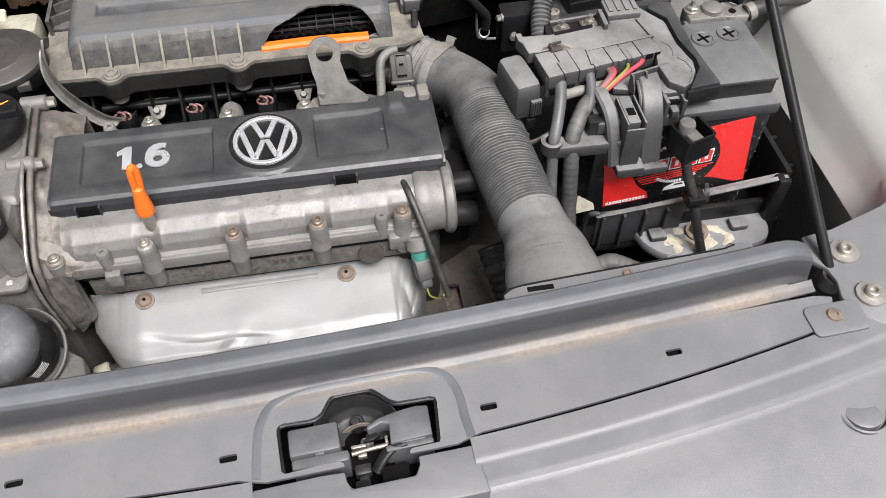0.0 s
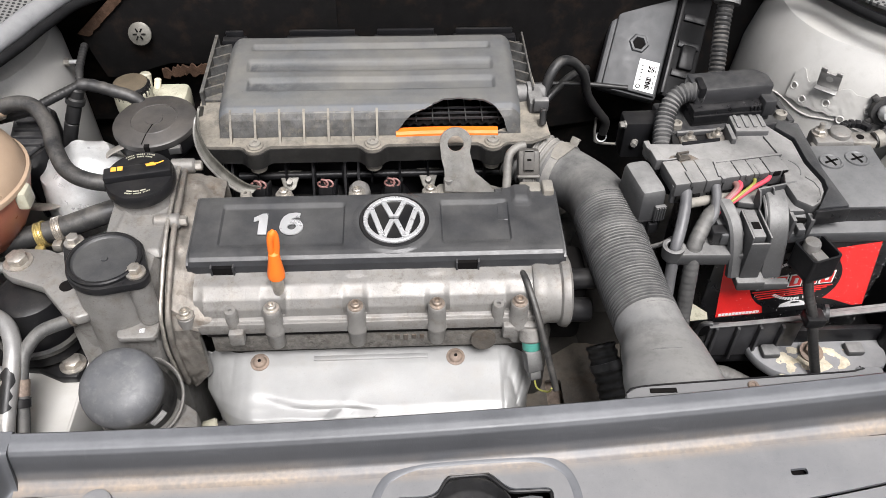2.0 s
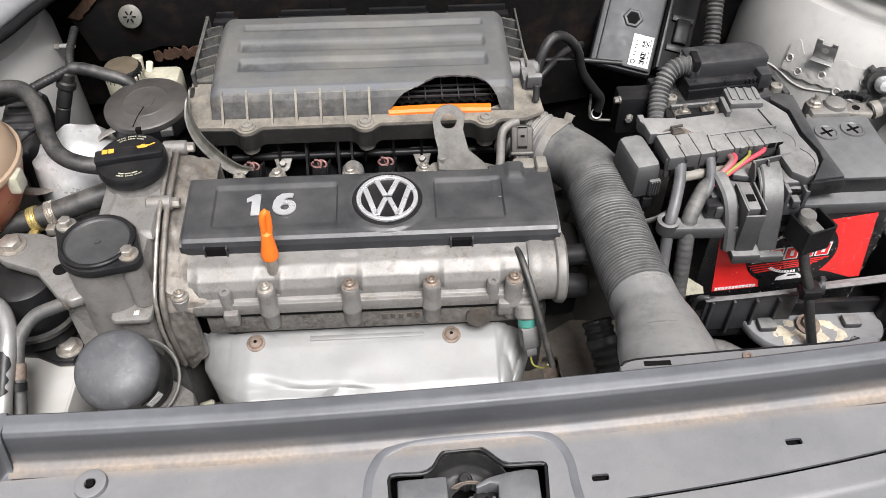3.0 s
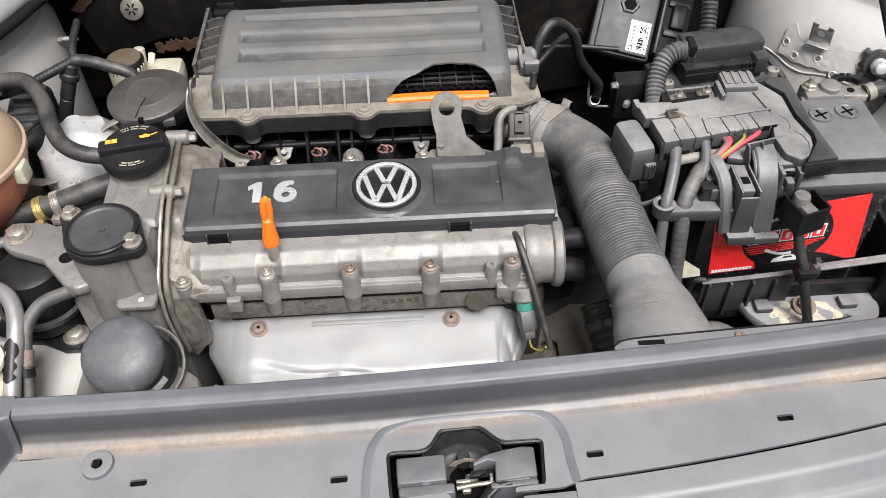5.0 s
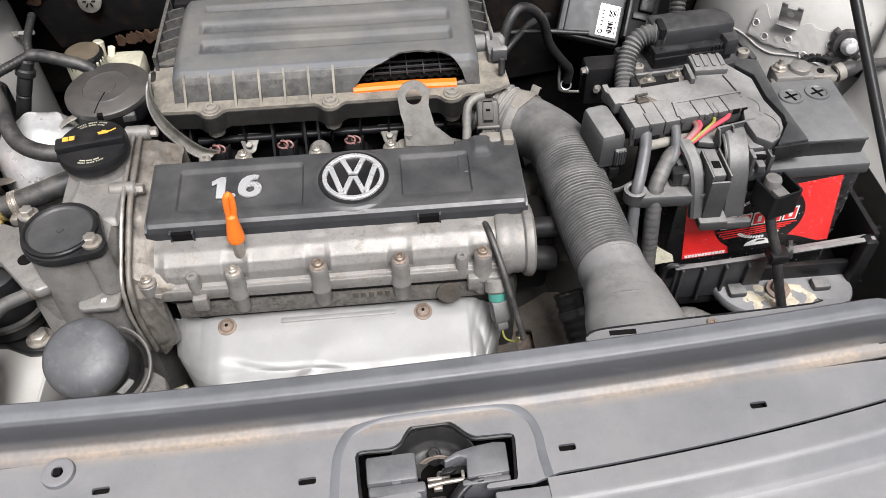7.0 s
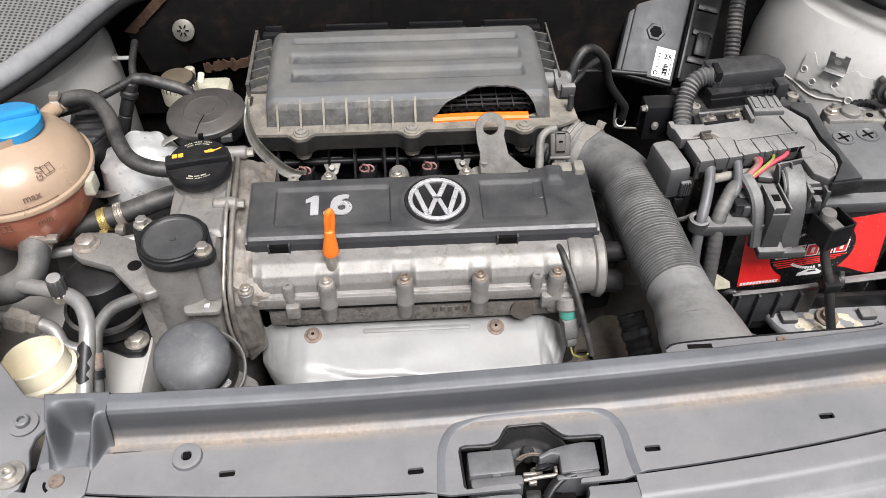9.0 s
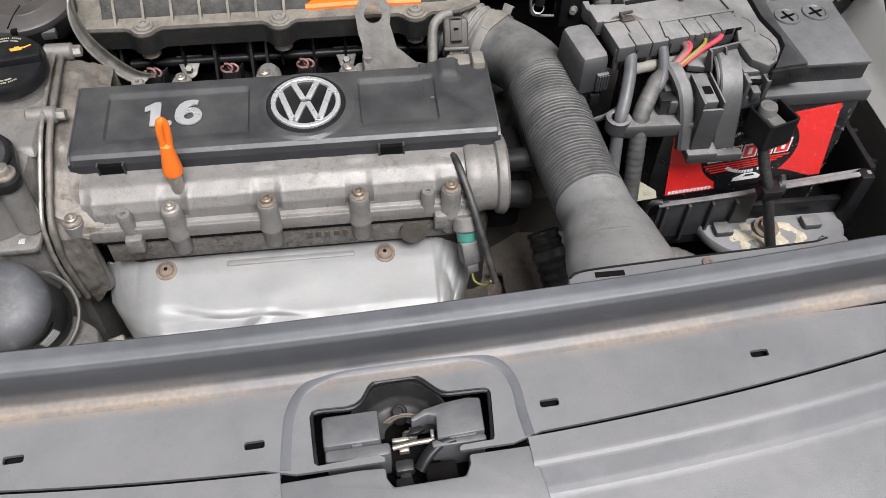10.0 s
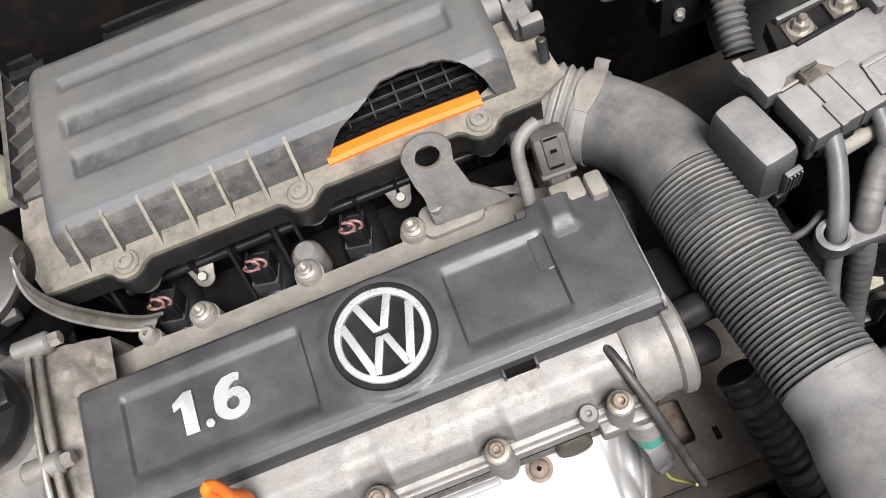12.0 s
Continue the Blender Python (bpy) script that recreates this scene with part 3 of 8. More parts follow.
setting("cowl_panel", sheet(cowl, len(seal_path) - 1, 8, 0.004), GRILLE, "pale cowl panel pierced with fine round holes", "cowl")
setting("cowl_seal", tube(SEAL, 0.0062, 0.012, 14), SEALM, "thick black rubber seal along the cowl edge", "seal")
setting("cowl_lip", tube([(x * 1.022 - 0.003, y + 0.012, z + 0.009) for x, y, z in SEAL[:6]], 0.0130, 0.012, 12), STEPP, "pale grey lip of the cowl beside its seal", "cowl lip")
setting("windscreen", sheet(lambda u, v: (-0.65 + 1.3 * u, 1.28 + 0.55 * v, 0.99 + 0.42 * v), 6, 6, 0.005), GLASSY, "dark sloping windscreen glass behind the cowl", "windscreen")
bonnet = sheet(lambda u, v: (-0.68 + 1.36 * u, 1.10 - 0.30 * v, 1.05 + 0.92 * v + 0.03 * math.sin(math.pi * u)), 16, 12, 0.02)
hood_panel = setting("bonnet", bonnet, PAINT, "silver bonnet standing open, with an added black lining", "bonnet")
# unseen black sheet, added so that top faces reflect less brightness
part("lining", sheet(lambda u, v: (-0.66 + 1.32 * u, 1.066 - 0.29 * v, 1.06 + 0.89 * v + 0.03 * math.sin(math.pi * u)), 16, 12, 0.006), FELT, hood_panel, "unseen black lining added to dim reflections")

# sound mat panel with its press-on washer
firemat = root("sound_mat", (-0.30, 1.0, 0.80), "black bitumen sound mat with brown frayed edge", "sound mat")
MATM = Matrix(((1, 0, 0, 0), (0, 0, -1, 1.002), (0, 1, 0, 0), (0, 0, 0, 1)))
part("mat_sheet", slab([(-0.470, 0.861), (-0.450, 0.791), (-0.423, 0.792), (-0.384, 0.805), (-0.360, 0.812), (-0.312, 0.809), (-0.13, 0.795), (-0.13, 0.940), (-0.385, 0.940), (-0.408, 0.907)], -0.004, 0.002, 0.001, MATM), FELT, firemat)
fray = sheet(lambda u, v: (-0.372 + 0.10 * u, 0.997 - 0.002 * math.sin(17 * u), 0.800 + 0.010 * u + (0.014 + 0.012 * noise.noise(Vector((u * 13, 4, 0)))) * (v - 0.5) + 0.004 * noise.noise(Vector((u * 31, v, 2)))), 60, 4, 0.003)
part("frayed_edge", fray, FRAY, firemat, "frayed rust-brown fibre edge")
part("left_fray", sheet(lambda u, v: (-0.470 + 0.085 * u + (0.014 + 0.004 * noise.noise(Vector((u * 14, 1, 0)))) * v, 0.998, 0.861 + 0.078 * u - 0.004 * v), 30, 3, 0.002), FRAY, firemat, "rust-brown torn edge")
part("press_washer", lathe([(0, 0.003), (0.004, 0.0025), (0.012, 0.0012), (0.0150, 0), (0.0150, -0.002), (0, -0.002)], along((-0.388, 0.991, 0.863), (0, -1, 0.45)), 24), GRIMEW, firemat, "dull slotted metal press-on washer")
for k in range(6):
    a = radians(60 * k)
    part("washer_slot", box(-0.008, -0.003, -0.0008, 0.0008, 0, 0.0035, 0, along((-0.388, 0.9905, 0.863), (0, -1, 0.45)) @ Matrix.Rotation(a, 4, "Z")), DARK, firemat)

# ---- slam panel at the front, turned a little against the engine ----
FRONT = Matrix.Translation((0, 0.3, 0.868)) @ pose(0, 0, 0, 0, -0.9, 2.0) @ Matrix.Translation((0, -0.3, -0.868))


def seam(x):
    return 0.2802 + 0.22 * x * x if abs(x) > 0.078 else 0.2765


LATCH_GAP = [(-0.0135, 0.2790), (-0.0165, 0.2812), (-0.0315, 0.2812), (-0.056, 0.2800), (-0.0585, 0.2822), (-0.0595, 0.315), (-0.0578, 0.3188), (-0.0535, 0.3200), (-0.0345, 0.3192),
             (-0.029, 0.3205), (-0.0248, 0.3235), (-0.0190, 0.3325), (-0.0158, 0.3355), (-0.011, 0.3366), (0.010, 0.3366), (0.0148, 0.3354), (0.0185, 0.3325), (0.0255, 0.3250),
             (0.029, 0.3220), (0.0335, 0.3200), (0.0585, 0.3190), (0.0615, 0.3172), (0.0622, 0.314), (0.0588, 0.2835), (0.0575, 0.2808), (0.037, 0.2802), (0.035, 0.2788)]


def deck_outline():
    """The deck's edge, open at the front where the latch sits."""
    left = [(x / 100, seam(x / 100)) for x in range(-39, -2, 2)] + [(-0.0135, seam(0))]
    right = [(0.035, seam(0))] + [(x / 100, seam(x / 100)) for x in range(5, 40, 2)]
    return left + LATCH_GAP + right + [(0.40, 0.338), (0.385, 0.342), (-0.385, 0.342), (-0.40, 0.338)]


SLOTS = ((-0.247, 0.314), (-0.0955, 0.3005), (0.0995, 0.3010), (0.2535, 0.3160))
slot_rings = [round_rect(x - 0.0065, x + 0.0065, y - 0.0028, y + 0.0028, 0.0015, 2) for x, y in SLOTS]
deck = pierced(deck_outline(), slot_rings, 0.8635, 0.8665)
pad_path = [(-0.0765, 0.280, 0.8662), (-0.0750, 0.300, 0.8662), (-0.0715, 0.321, 0.8662), (-0.0615, 0.3365, 0.8664), (-0.0430, 0.3440, 0.8682), (-0.0270, 0.3455, 0.8690), (0.015, 0.3455, 0.8690), (0.0530, 0.3440, 0.8682), (0.0730, 0.3335, 0.8664), (0.0795, 0.3170, 0.8662), (0.0800, 0.298, 0.8662), (0.0815, 0.280, 0.8662)]
slam = setting("slam_panel", add(bmesh.new(), deck, FRONT), DECK, "faded dark grey plastic slam panel, dust along its ridge", "slam panel")
# flat rim in the darker tone, which paints the shade round the pad
rim = tube(pad_path, 0.0040, 0.004, 10, squash=lambda s, t: (1, 0.18))
part("raised_rim_shade", add(bmesh.new(), rim, FRONT), RIDGEP, slam)
# near-black boxes under the slots, added as the shade inside them
for x, y in SLOTS:
    part("slot_shade", add(bmesh.new(), box(x - 0.011, x + 0.011, y - 0.007, y + 0.007, 0.852, 0.8605, 0.001), FRONT), DARK, slam)
# ridge along the back
RIDGE = [(0.3735, 0.80), (0.3735, 0.888), (0.3725, 0.896), (0.369, 0.9003), (0.361, 0.9005), (0.355, 0.8985), (0.3525, 0.895), (0.3510, 0.889), (0.349, 0.878), (0.346, 0.8705), (0.341, 0.8672), (0.335, 0.8662)]


def ridge(u, v):
    x = -0.345 + 0.735 * u
    y, z = profile_at(RIDGE, v)
    bow = 0.009 * (x / 0.35) ** 2
    end = max(0, (x - 0.36) / 0.03)
    return (x, y + bow, z - (0.012 * end ** 2 if z > 0.87 else 0))


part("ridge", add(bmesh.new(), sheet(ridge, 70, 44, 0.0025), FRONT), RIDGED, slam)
# stop pocket where the ridge ends


def stop_block(u, v):
    """Raised rounded cup that opens towards the front, level with the ridge."""
    x, y = -0.403 + 0.061 * u, 0.312 + 0.076 * v
    bow = 0.009 * (x / 0.35) ** 2
    reach = 0.026 * (1 - smooth(-0.360, -0.345, x))
    front = smooth(0.3385 + bow - reach, 0.3535 + bow - 0.55 * reach, y)
    wall = front * (1 - smooth(0.3715 + bow, 0.3765 + bow, y)) * smooth(-0.402 - 0.25 * (y - 0.372), -0.392 - 0.25 * (y - 0.372), x)
    cup = smooth(-0.391, -0.375, x) * (1 - smooth(-0.363, -0.350, x)) * (1 - smooth(0.352 + bow, 0.366 + bow, y))
    z = 0.8662 + 0.0343 * wall * (1 - 0.93 * cup)
    if y > 0.3755 + bow or x < -0.4025:
        z = min(z, 0.85)
    return (x, y, z)


pocket = sheet(stop_block, 61, 76, 0.002)
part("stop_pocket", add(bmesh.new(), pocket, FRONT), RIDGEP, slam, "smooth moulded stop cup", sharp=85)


# ---- bumper top in front of the seam ----
def fascia(u, v):
    x = -0.62 + 1.24 * u
    s = 0.281 + 0.22 * x * x - 0.05 * max(0, abs(x) - 0.42)
    prof = [(0.0, -0.006), (-0.0015, 0.0), (-0.018, 0.0), (-0.0205, -0.001), (-0.030, -0.014), (-0.034, -0.0175), (-0.06, -0.021), (-0.11, -0.032), (-0.17, -0.06), (-0.22, -0.11), (-0.24, -0.2)]
    dy, dz = profile_at(prof, v)
    k = 1 + 0.5 * abs(x)
    return (x, s - 0.0015 + dy * k, 0.8658 + dz - 0.02 * max(0, abs(x) - 0.42))


bumper = setting("bumper_top", add(bmesh.new(), sheet(fascia, 124, 60, 0.0025, keep=lambda u, v: not (abs(-0.62 + 1.24 * u) < 0.082 and v < 0.42)), FRONT), PANEL, "faded grey plastic bumper top with a stepped edge", "bumper")
notch = [(0.082, 0.2745), (0.040, 0.2745), (0.040, 0.268), (0.036, 0.2605), (-0.010, 0.2600), (-0.0135, 0.2665), (-0.0135, 0.2735), (-0.03, 0.2745), (-0.081, 0.2735), (-0.083, 0.237), (0.086, 0.237)]
part("latch_apron", add(bmesh.new(), slab(notch, 0.846, 0.8645, 0.002), FRONT), PANEL, bumper)
part("tow_cap", add(bmesh.new(), lathe([(0, 0.002), (0.012, 0.0025), (0.0145, 0.001), (0.0148, -0.004), (0.0175, -0.004), (0.0178, 0.0012), (0.019, 0.0)], Matrix.Translation((0.385, 0.245, 0.844)) @ pose(0, 0, 0, -9, 3, 0), 32), FRONT), PANEL, bumper)


# fender flange plates with their bolts at both ends
def flange_plate(s):
    outline = [(s * 0.405, 0.402), (s * 0.402, 0.376), (s * 0.410, 0.366), (s * 0.412, 0.352), (s * 0.408, 0.336), (s * 0.412, 0.318), (s * 0.43, 0.303), (s * 0.60, 0.295), *(((s * 0.66, 0.50), (s * 0.56, 0.452), (s * 0.49, 0.420), (s * 0.435, 0.405)) if s > 0 else ((s * 0.62, 0.60), (s * 0.53, 0.60), (s * 0.47, 0.46), (s * 0.43, 0.41)))]
    if s < 0:
        outline.reverse()
    return slab(outline, 0.860, 0.8665, 0.002)


for k, s in enumerate((-1, 1)):
    ob = setting("fender_flange_%d" % (k + 1), add(bmesh.new(), flange_plate(s), FRONT), PANEL, "grey flange plate beside the slam panel with two bolts", "flange")
    for x, y in ((0.432, 0.378), (0.432, 0.333)) if s > 0 else ((0.4225, 0.3785), (0.4215, 0.3300)):
        bm = add(bmesh.new(), bolt((s * x, y, 0.868), (0, 0, 1), 0.0062, 0.007, 0.0125), FRONT)
        part("bolt", bm, STEEL if s > 0 or y < 0.35 else PANEL, ob, "socket bolt on a broad washer")
    cx = 0.395 if s > 0 else -0.379
    bm = add(bmesh.new(), slab(round_rect(cx - 0.026, cx + 0.022, 0.303, 0.332, 0.006), 0.8655, 0.8685, 0.001), FRONT)
    part("screw_plate", bm, PANEL, ob)
    part("rusty_screw", add(bmesh.new(), lathe([(0.0065, 0), (0.006, 0.0018), (0.0025, 0.0025), (0.002, 0.0012), (0, 0.0012)], Matrix.Translation((cx - 0.003, 0.320, 0.8685)), 18), FRONT), RUSTY, ob, "rusty cross-head screw")
    if s < 0:
        part("screw_slot", add(bmesh.new(), slab(arc(cx - 0.004, 0.3185, 0.0095, 170, 235, 6) + arc(cx - 0.004, 0.3185, 0.0072, 235, 170, 6), 0.8684, 0.8690), FRONT), DARK, ob)

# push-fit washer on the deck
clip = root("panel_clip", (-0.288, 0.32, 0.867), "grey plastic clip washer with a square hole", "clip")
part("washer", add(bmesh.new(), lathe([(0.0035, 0.0005), (0.0045, 0.0034), (0.0095, 0.0040), (0.0118, 0.0032), (0.0128, -0.001)], Matrix.Translation((-0.2805, 0.3320, 0.8666)), 28), FRONT), PANEL, clip)
part("square_hole", add(bmesh.new(), box(-0.2833, -0.2777, 0.3292, 0.3348, 0.866, 0.8708, 0), FRONT), DARK, clip)

# prop rod in its grommet
prop = root("prop_rod", (0.413, 0.379, 0.862), "black steel bonnet prop rod in a rubber grommet", "prop rod")
part("rod", tube([(0.4135, 0.374, 0.858), (0.4125, 0.379, 0.866), (0.40, 0.44, 0.925), (0.372, 0.58, 1.06), (0.30, 0.92, 1.40)], 0.0047, 0.02, 12), BLACK, prop)
part("grommet", lathe([(0.006, 0.006), (0.010, 0.008), (0.012, 0.003), (0.0125, -0.004), (0, -0.004)], along((0.4135, 0.376, 0.862), (0, -0.15, 1)), 20), HOSE, prop)


LATCHP = material("latch_plastic", (0.016, 0.016, 0.017), 0.45, vary=0.4, size=0.008, dust=0.18, dust_size=0.010, dust_colour=(0.13, 0.12, 0.10), grime=0.35, grime_colour=(0.08, 0.072, 0.06), grime_size=0.006, stain=(0.006, 0.006, 0.006), stain_amount=0.8)
# ---- bonnet latch in its opening ----
latch = root("bonnet_latch", (0, 0.3, 0.84), "black bonnet latch with a worn steel striker hook", "latch")


def front_part(name, bm, mat, label=""):
    return part(name, add(bmesh.new(), bm, FRONT), mat, latch, label)


# DARK backing and fill colour in the shade behind the latch
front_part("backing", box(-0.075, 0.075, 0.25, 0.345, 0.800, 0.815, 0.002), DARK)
front_part("left_housing", box(-0.0525, -0.0145, 0.2940, 0.3165, 0.822, 0.8615, 0.0022), HOUSEP, "grey plastic latch housing")
front_part("left_lip", add(box(-0.0520, -0.0090, 0.2845, 0.2936, 0.826, 0.8585, 0.0024), box(-0.034, -0.027, 0.2925, 0.2955, 0.850, 0.8605, 0.0005)), HOUSEP)
front_part("right_housing", slab([(0.022, 0.2895), (0.054, 0.2905), (0.055, 0.3150), (0.046, 0.3165), (0.030, 0.3150), (0.016, 0.3120), (0.006, 0.3065), (0.007, 0.3035), (0.018, 0.3075), (0.0235, 0.3060)], 0.846, 0.8615, 0.0015), HOUSEP, "grey plastic latch housing with a pointed arm")
front_part("right_lip", add(box(0.018, 0.0545, 0.2850, 0.2902, 0.826, 0.8585, 0.0018), box(0.030, 0.048, 0.2890, 0.2915, 0.850, 0.8602, 0.0005)), HOUSEP)
ARCH = [(0.010, 0.000), (0.016, 0.001), (0.0215, 0.004), (0.0262, 0.010), (0.0285, 0.0175), (0.0300, 0.0225)]


def bowl(u, v):
    r, h = profile_at(ARCH, v)
    a = math.pi * (-0.04 + 1.08 * u)
    return (-0.001 + r * math.cos(a) * (1 + 0.12 * abs(math.cos(a))), 0.3065 + r * math.sin(a) * 0.98, 0.838 + h)


front_part("arch", sheet(bowl, 40, 20, 0.0012), LATCHP, "dusty dark curved bowl")
front_part("opening_lip", tube([(x * 0.985, 0.301 + (y - 0.301) * 0.965, 0.8632) for x, y in LATCH_GAP[3:-2]], 0.0017, 0.002, 8), BLACK, "black moulded lip")
front_part("pivot_plate", slab(arc(0.0015, 0.2925, 0.0215, 128, 62, 12) + arc(0.0020, 0.2985, 0.0135, 50, 132, 8), 0.852, 0.8538, 0.0005), OLDCAST, "rusty thin latch plate")
front_part("plate_rim", tube([(0.0015 + 0.0215 * math.cos(radians(a)), 0.2925 + 0.0215 * math.sin(radians(a)), 0.8540) for a in range(128, 60, -6)], 0.0006, 0.002, 6), RUSTY)
front_part("knob", lathe([(0.0045, -0.006), (0.0045, 0.002), (0.003, 0.0045), (0, 0.005)], Matrix.Translation((-0.0015, 0.3165, 0.8500)), 18), LATCHP)
front_part("centre_rod", add(box(-0.0075, 0.004, 0.2965, 0.2995, 0.845, 0.850, 0.0008), box(-0.0035, 0.0035, 0.2900, 0.2965, 0.842, 0.8475, 0.001)), STEEL, "greasy steel rod")
front_part("lower_yoke", add(box(-0.0075, 0.0055, 0.2770, 0.2860, 0.836, 0.8455, 0.002), box(-0.005, 0.003, 0.2705, 0.2775, 0.836, 0.8425, 0.0015)), LATCHP, "dusty plastic yoke")
front_part("hook", slab([(0.002, 0.2985), (0.006, 0.3035), (0.013, 0.3045), (0.016, 0.3015), (0.010, 0.2990)], 0.849, 0.8535, 0.001), BLACK, "dark latch hook")
front_part("striker", tube([(-0.0075, 0.2925, 0.8495), (0.006, 0.2935, 0.8505), (0.021, 0.2942, 0.8500)], 0.0019, 0.003, 10), STEEL, "bright worn steel striker bar")
front_part("spring", tube([(0.005 + 0.0045 * math.cos(a * 0.7), 0.2975 + 0.0012 * a * 0.2, 0.842 + 0.0045 * math.sin(a * 0.7)) for a in range(0, 40, 2)], 0.0009, 0.002, 6), STEEL)
front_part("bright_pin", box(0.0185, 0.0210, 0.2950, 0.3005, 0.840, 0.8535, 0.0006), STEEL)
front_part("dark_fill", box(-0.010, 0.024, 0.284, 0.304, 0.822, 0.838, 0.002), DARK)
front_part("pivot", lathe([(0.0055, 0.0), (0.0055, 0.010), (0.004, 0.012), (0, 0.012)], Matrix.Translation((0.0, 0.3185, 0.8395)), 18), LATCHP)
front_part("lever", tube([(0.034, 0.2905, 0.8575), (0.024, 0.2890, 0.856), (0.014, 0.2825, 0.852), (0.008, 0.276, 0.847)], 0.0044, 0.003, 12, squash=lambda s, t: (1, 0.6)), BLACK)
front_part("tongue", box(-0.0085, 0.0035, 0.262, 0.2725, 0.838, 0.8475, 0.002), BLACK)
front_part("side_tab", box(0.012, 0.033, 0.263, 0.280, 0.832, 0.846, 0.001), DARK)


# ---- engine ----
GRIMEDGE = material("grimy_flange", (0.15, 0.142, 0.13), 0.6, 0.3, vary=0.4, size=0.008, grime=0.8, grime_colour=(0.03, 0.025, 0.02), grime_size=0.006, stain=(0.09, 0.07, 0.05), stain_amount=0.5, dust_size=0.012, grain=0.8, fine=600, flecks=0.5)
CASTCASE = material("oily_cast", (0.175, 0.162, 0.145), 0.52, 0.4, vary=0.35, size=0.014, dust=0.3, dust_size=0.02, dust_colour=(0.30, 0.25, 0.19), stain=(0.075, 0.05, 0.032), stain_amount=0.65, grain=0.8, fine=600, flecks=0.4)
engine = root("engine", (-0.1, 0.6, 0.45), "silver cast aluminium engine with brown oil stains", "engine")
part("block", box(-0.24, 0.11, 0.57, 0.72, 0.40, 0.745, 0.012), GRIME, engine)
part("cylinder_head", box(-0.240, 0.085, 0.574, 0.735, 0.722, 0.752, 0.004), OLDCAST, engine, "stained cast cylinder head")


def cam_shell(u, v):
    x = -0.262 + 0.352 * u
    prof = [(0.5600, 0.772), (0.5600, 0.7845), (0.5615, 0.7865), (0.5650, 0.7875), (0.5665, 0.797), (0.572, 0.8065), (0.584, 0.8140), (0.60, 0.8175), (0.62, 0.818), (0.65, 0.812), (0.67, 0.803), (0.69, 0.796), (0.692, 0.76)]
    y, z = profile_at(prof, v)
    if 0.1 < v < 0.55:
        near = abs((x + 0.182 + 0.041) % 0.0832 - 0.041)
        k = max(0.0, min(1.0, (0.0130 - near) / 0.006))
        edge = max(0.0, 1 - abs(near - 0.0135) / 0.003)
        k *= max(0.2, 1 - max(0, v - 0.36) / 0.14)
        edge *= max(0.0, 1 - max(0, v - 0.34) / 0.12)
        if v > 0.27:
            y += 0.0030 * k - 0.0008 * edge
            z -= 0.0026 * k - 0.0006 * edge
    return (x, y, z + 0.0004 * noise.noise(Vector((x * 90, y * 90, z * 90))))


part("camshaft_housing", sheet(cam_shell, 240, 72, 0.004), CAST, engine, "silver cast camshaft housing")
part("housing_flange", box(-0.262, 0.088, 0.5572, 0.562, 0.7700, 0.7850, 0.0018), CAST, engine)
part("gasket_line", box(-0.252, 0.084, 0.5575, 0.568, 0.767, 0.7702, 0.0003), DARK, engine)
part("lower_flange", box(-0.250, 0.080, 0.5595, 0.574, 0.7380, 0.7672, 0.003), GRIMEDGE, engine, "dark stained lower flange")
for k in range(6):
    part("cast_letter", box(-0.068 + 0.0085 * k, -0.063 + 0.0085 * k, 0.5583, 0.560, 0.752 + 0.0015 * (k % 2), 0.7605, 0.0006), OLDCAST, engine)
BOLTS = (-0.182, -0.098, -0.016, 0.068)
for x in BOLTS:
    bm = lathe([(0, -0.062), (0.0075, -0.062), (0.0092, -0.058), (0.0094, -0.041), (0.0110, -0.0385), (0.0110, -0.0355), (0.0096, -0.033), (0.0092, -0.012), (0.0090, -0.005), (0.0082, -0.004), (0, -0.004)], along((x, 0.5585, 0.8120), (0, -0.03, 1)), 24)
    part("bolt_boss", bm, CAST, engine)
    part("bolt", bolt((x, 0.5590, 0.8080), (0, -0.03, 1), 0.0052, 0.0062, 0.0078), COPPER if x > -0.1 else STEEL, engine, "socket-head bolt")
for x in (-0.224, 0.047):
    part("stud_boss", lathe([(0.0065, -0.03), (0.0065, -0.002), (0.0055, 0), (0.0022, 0), (0.002, -0.003), (0, -0.003)], along((x, 0.5610, 0.8040), (0, -0.06, 1)), 18), CAST, engine)
for x in (-0.221, 0.080, 0.060):
    part("cast_lug", box(x - 0.008, x + 0.008, 0.5495, 0.562, 0.760, 0.779, 0.003), CAST, engine)
part("core_plug", lathe([(0, 0.004), (0.013, 0.003), (0.0135, 0), (0.0135, -0.01)], along((0.033, 0.5575, 0.752), (0, -1, 0.15)), 24), OLDCAST, engine)
# end cap of the camshaft housing
bm = lathe([(0, 0), (0.034, 0), (0.036, 0.004), (0.0355, 0.014), (0.034, 0.017), (0.034, 0.028), (0.0375, 0.030), (0.0385, 0.033), (0.0385, 0.0375), (0.036, 0.04), (0, 0.04)], along((0.084, 0.593, 0.7850), (1, 0, 0)), 48)
part("end_cover", bm, CAST, engine)
for a in (-60, 60, 222):
    part("end_bolt", bolt((0.118, 0.593 + 0.034 * math.cos(radians(a)), 0.7850 + 0.034 * math.sin(radians(a))), (1, 0, 0), 0.0045, 0.005, 0, False), STEEL, engine)
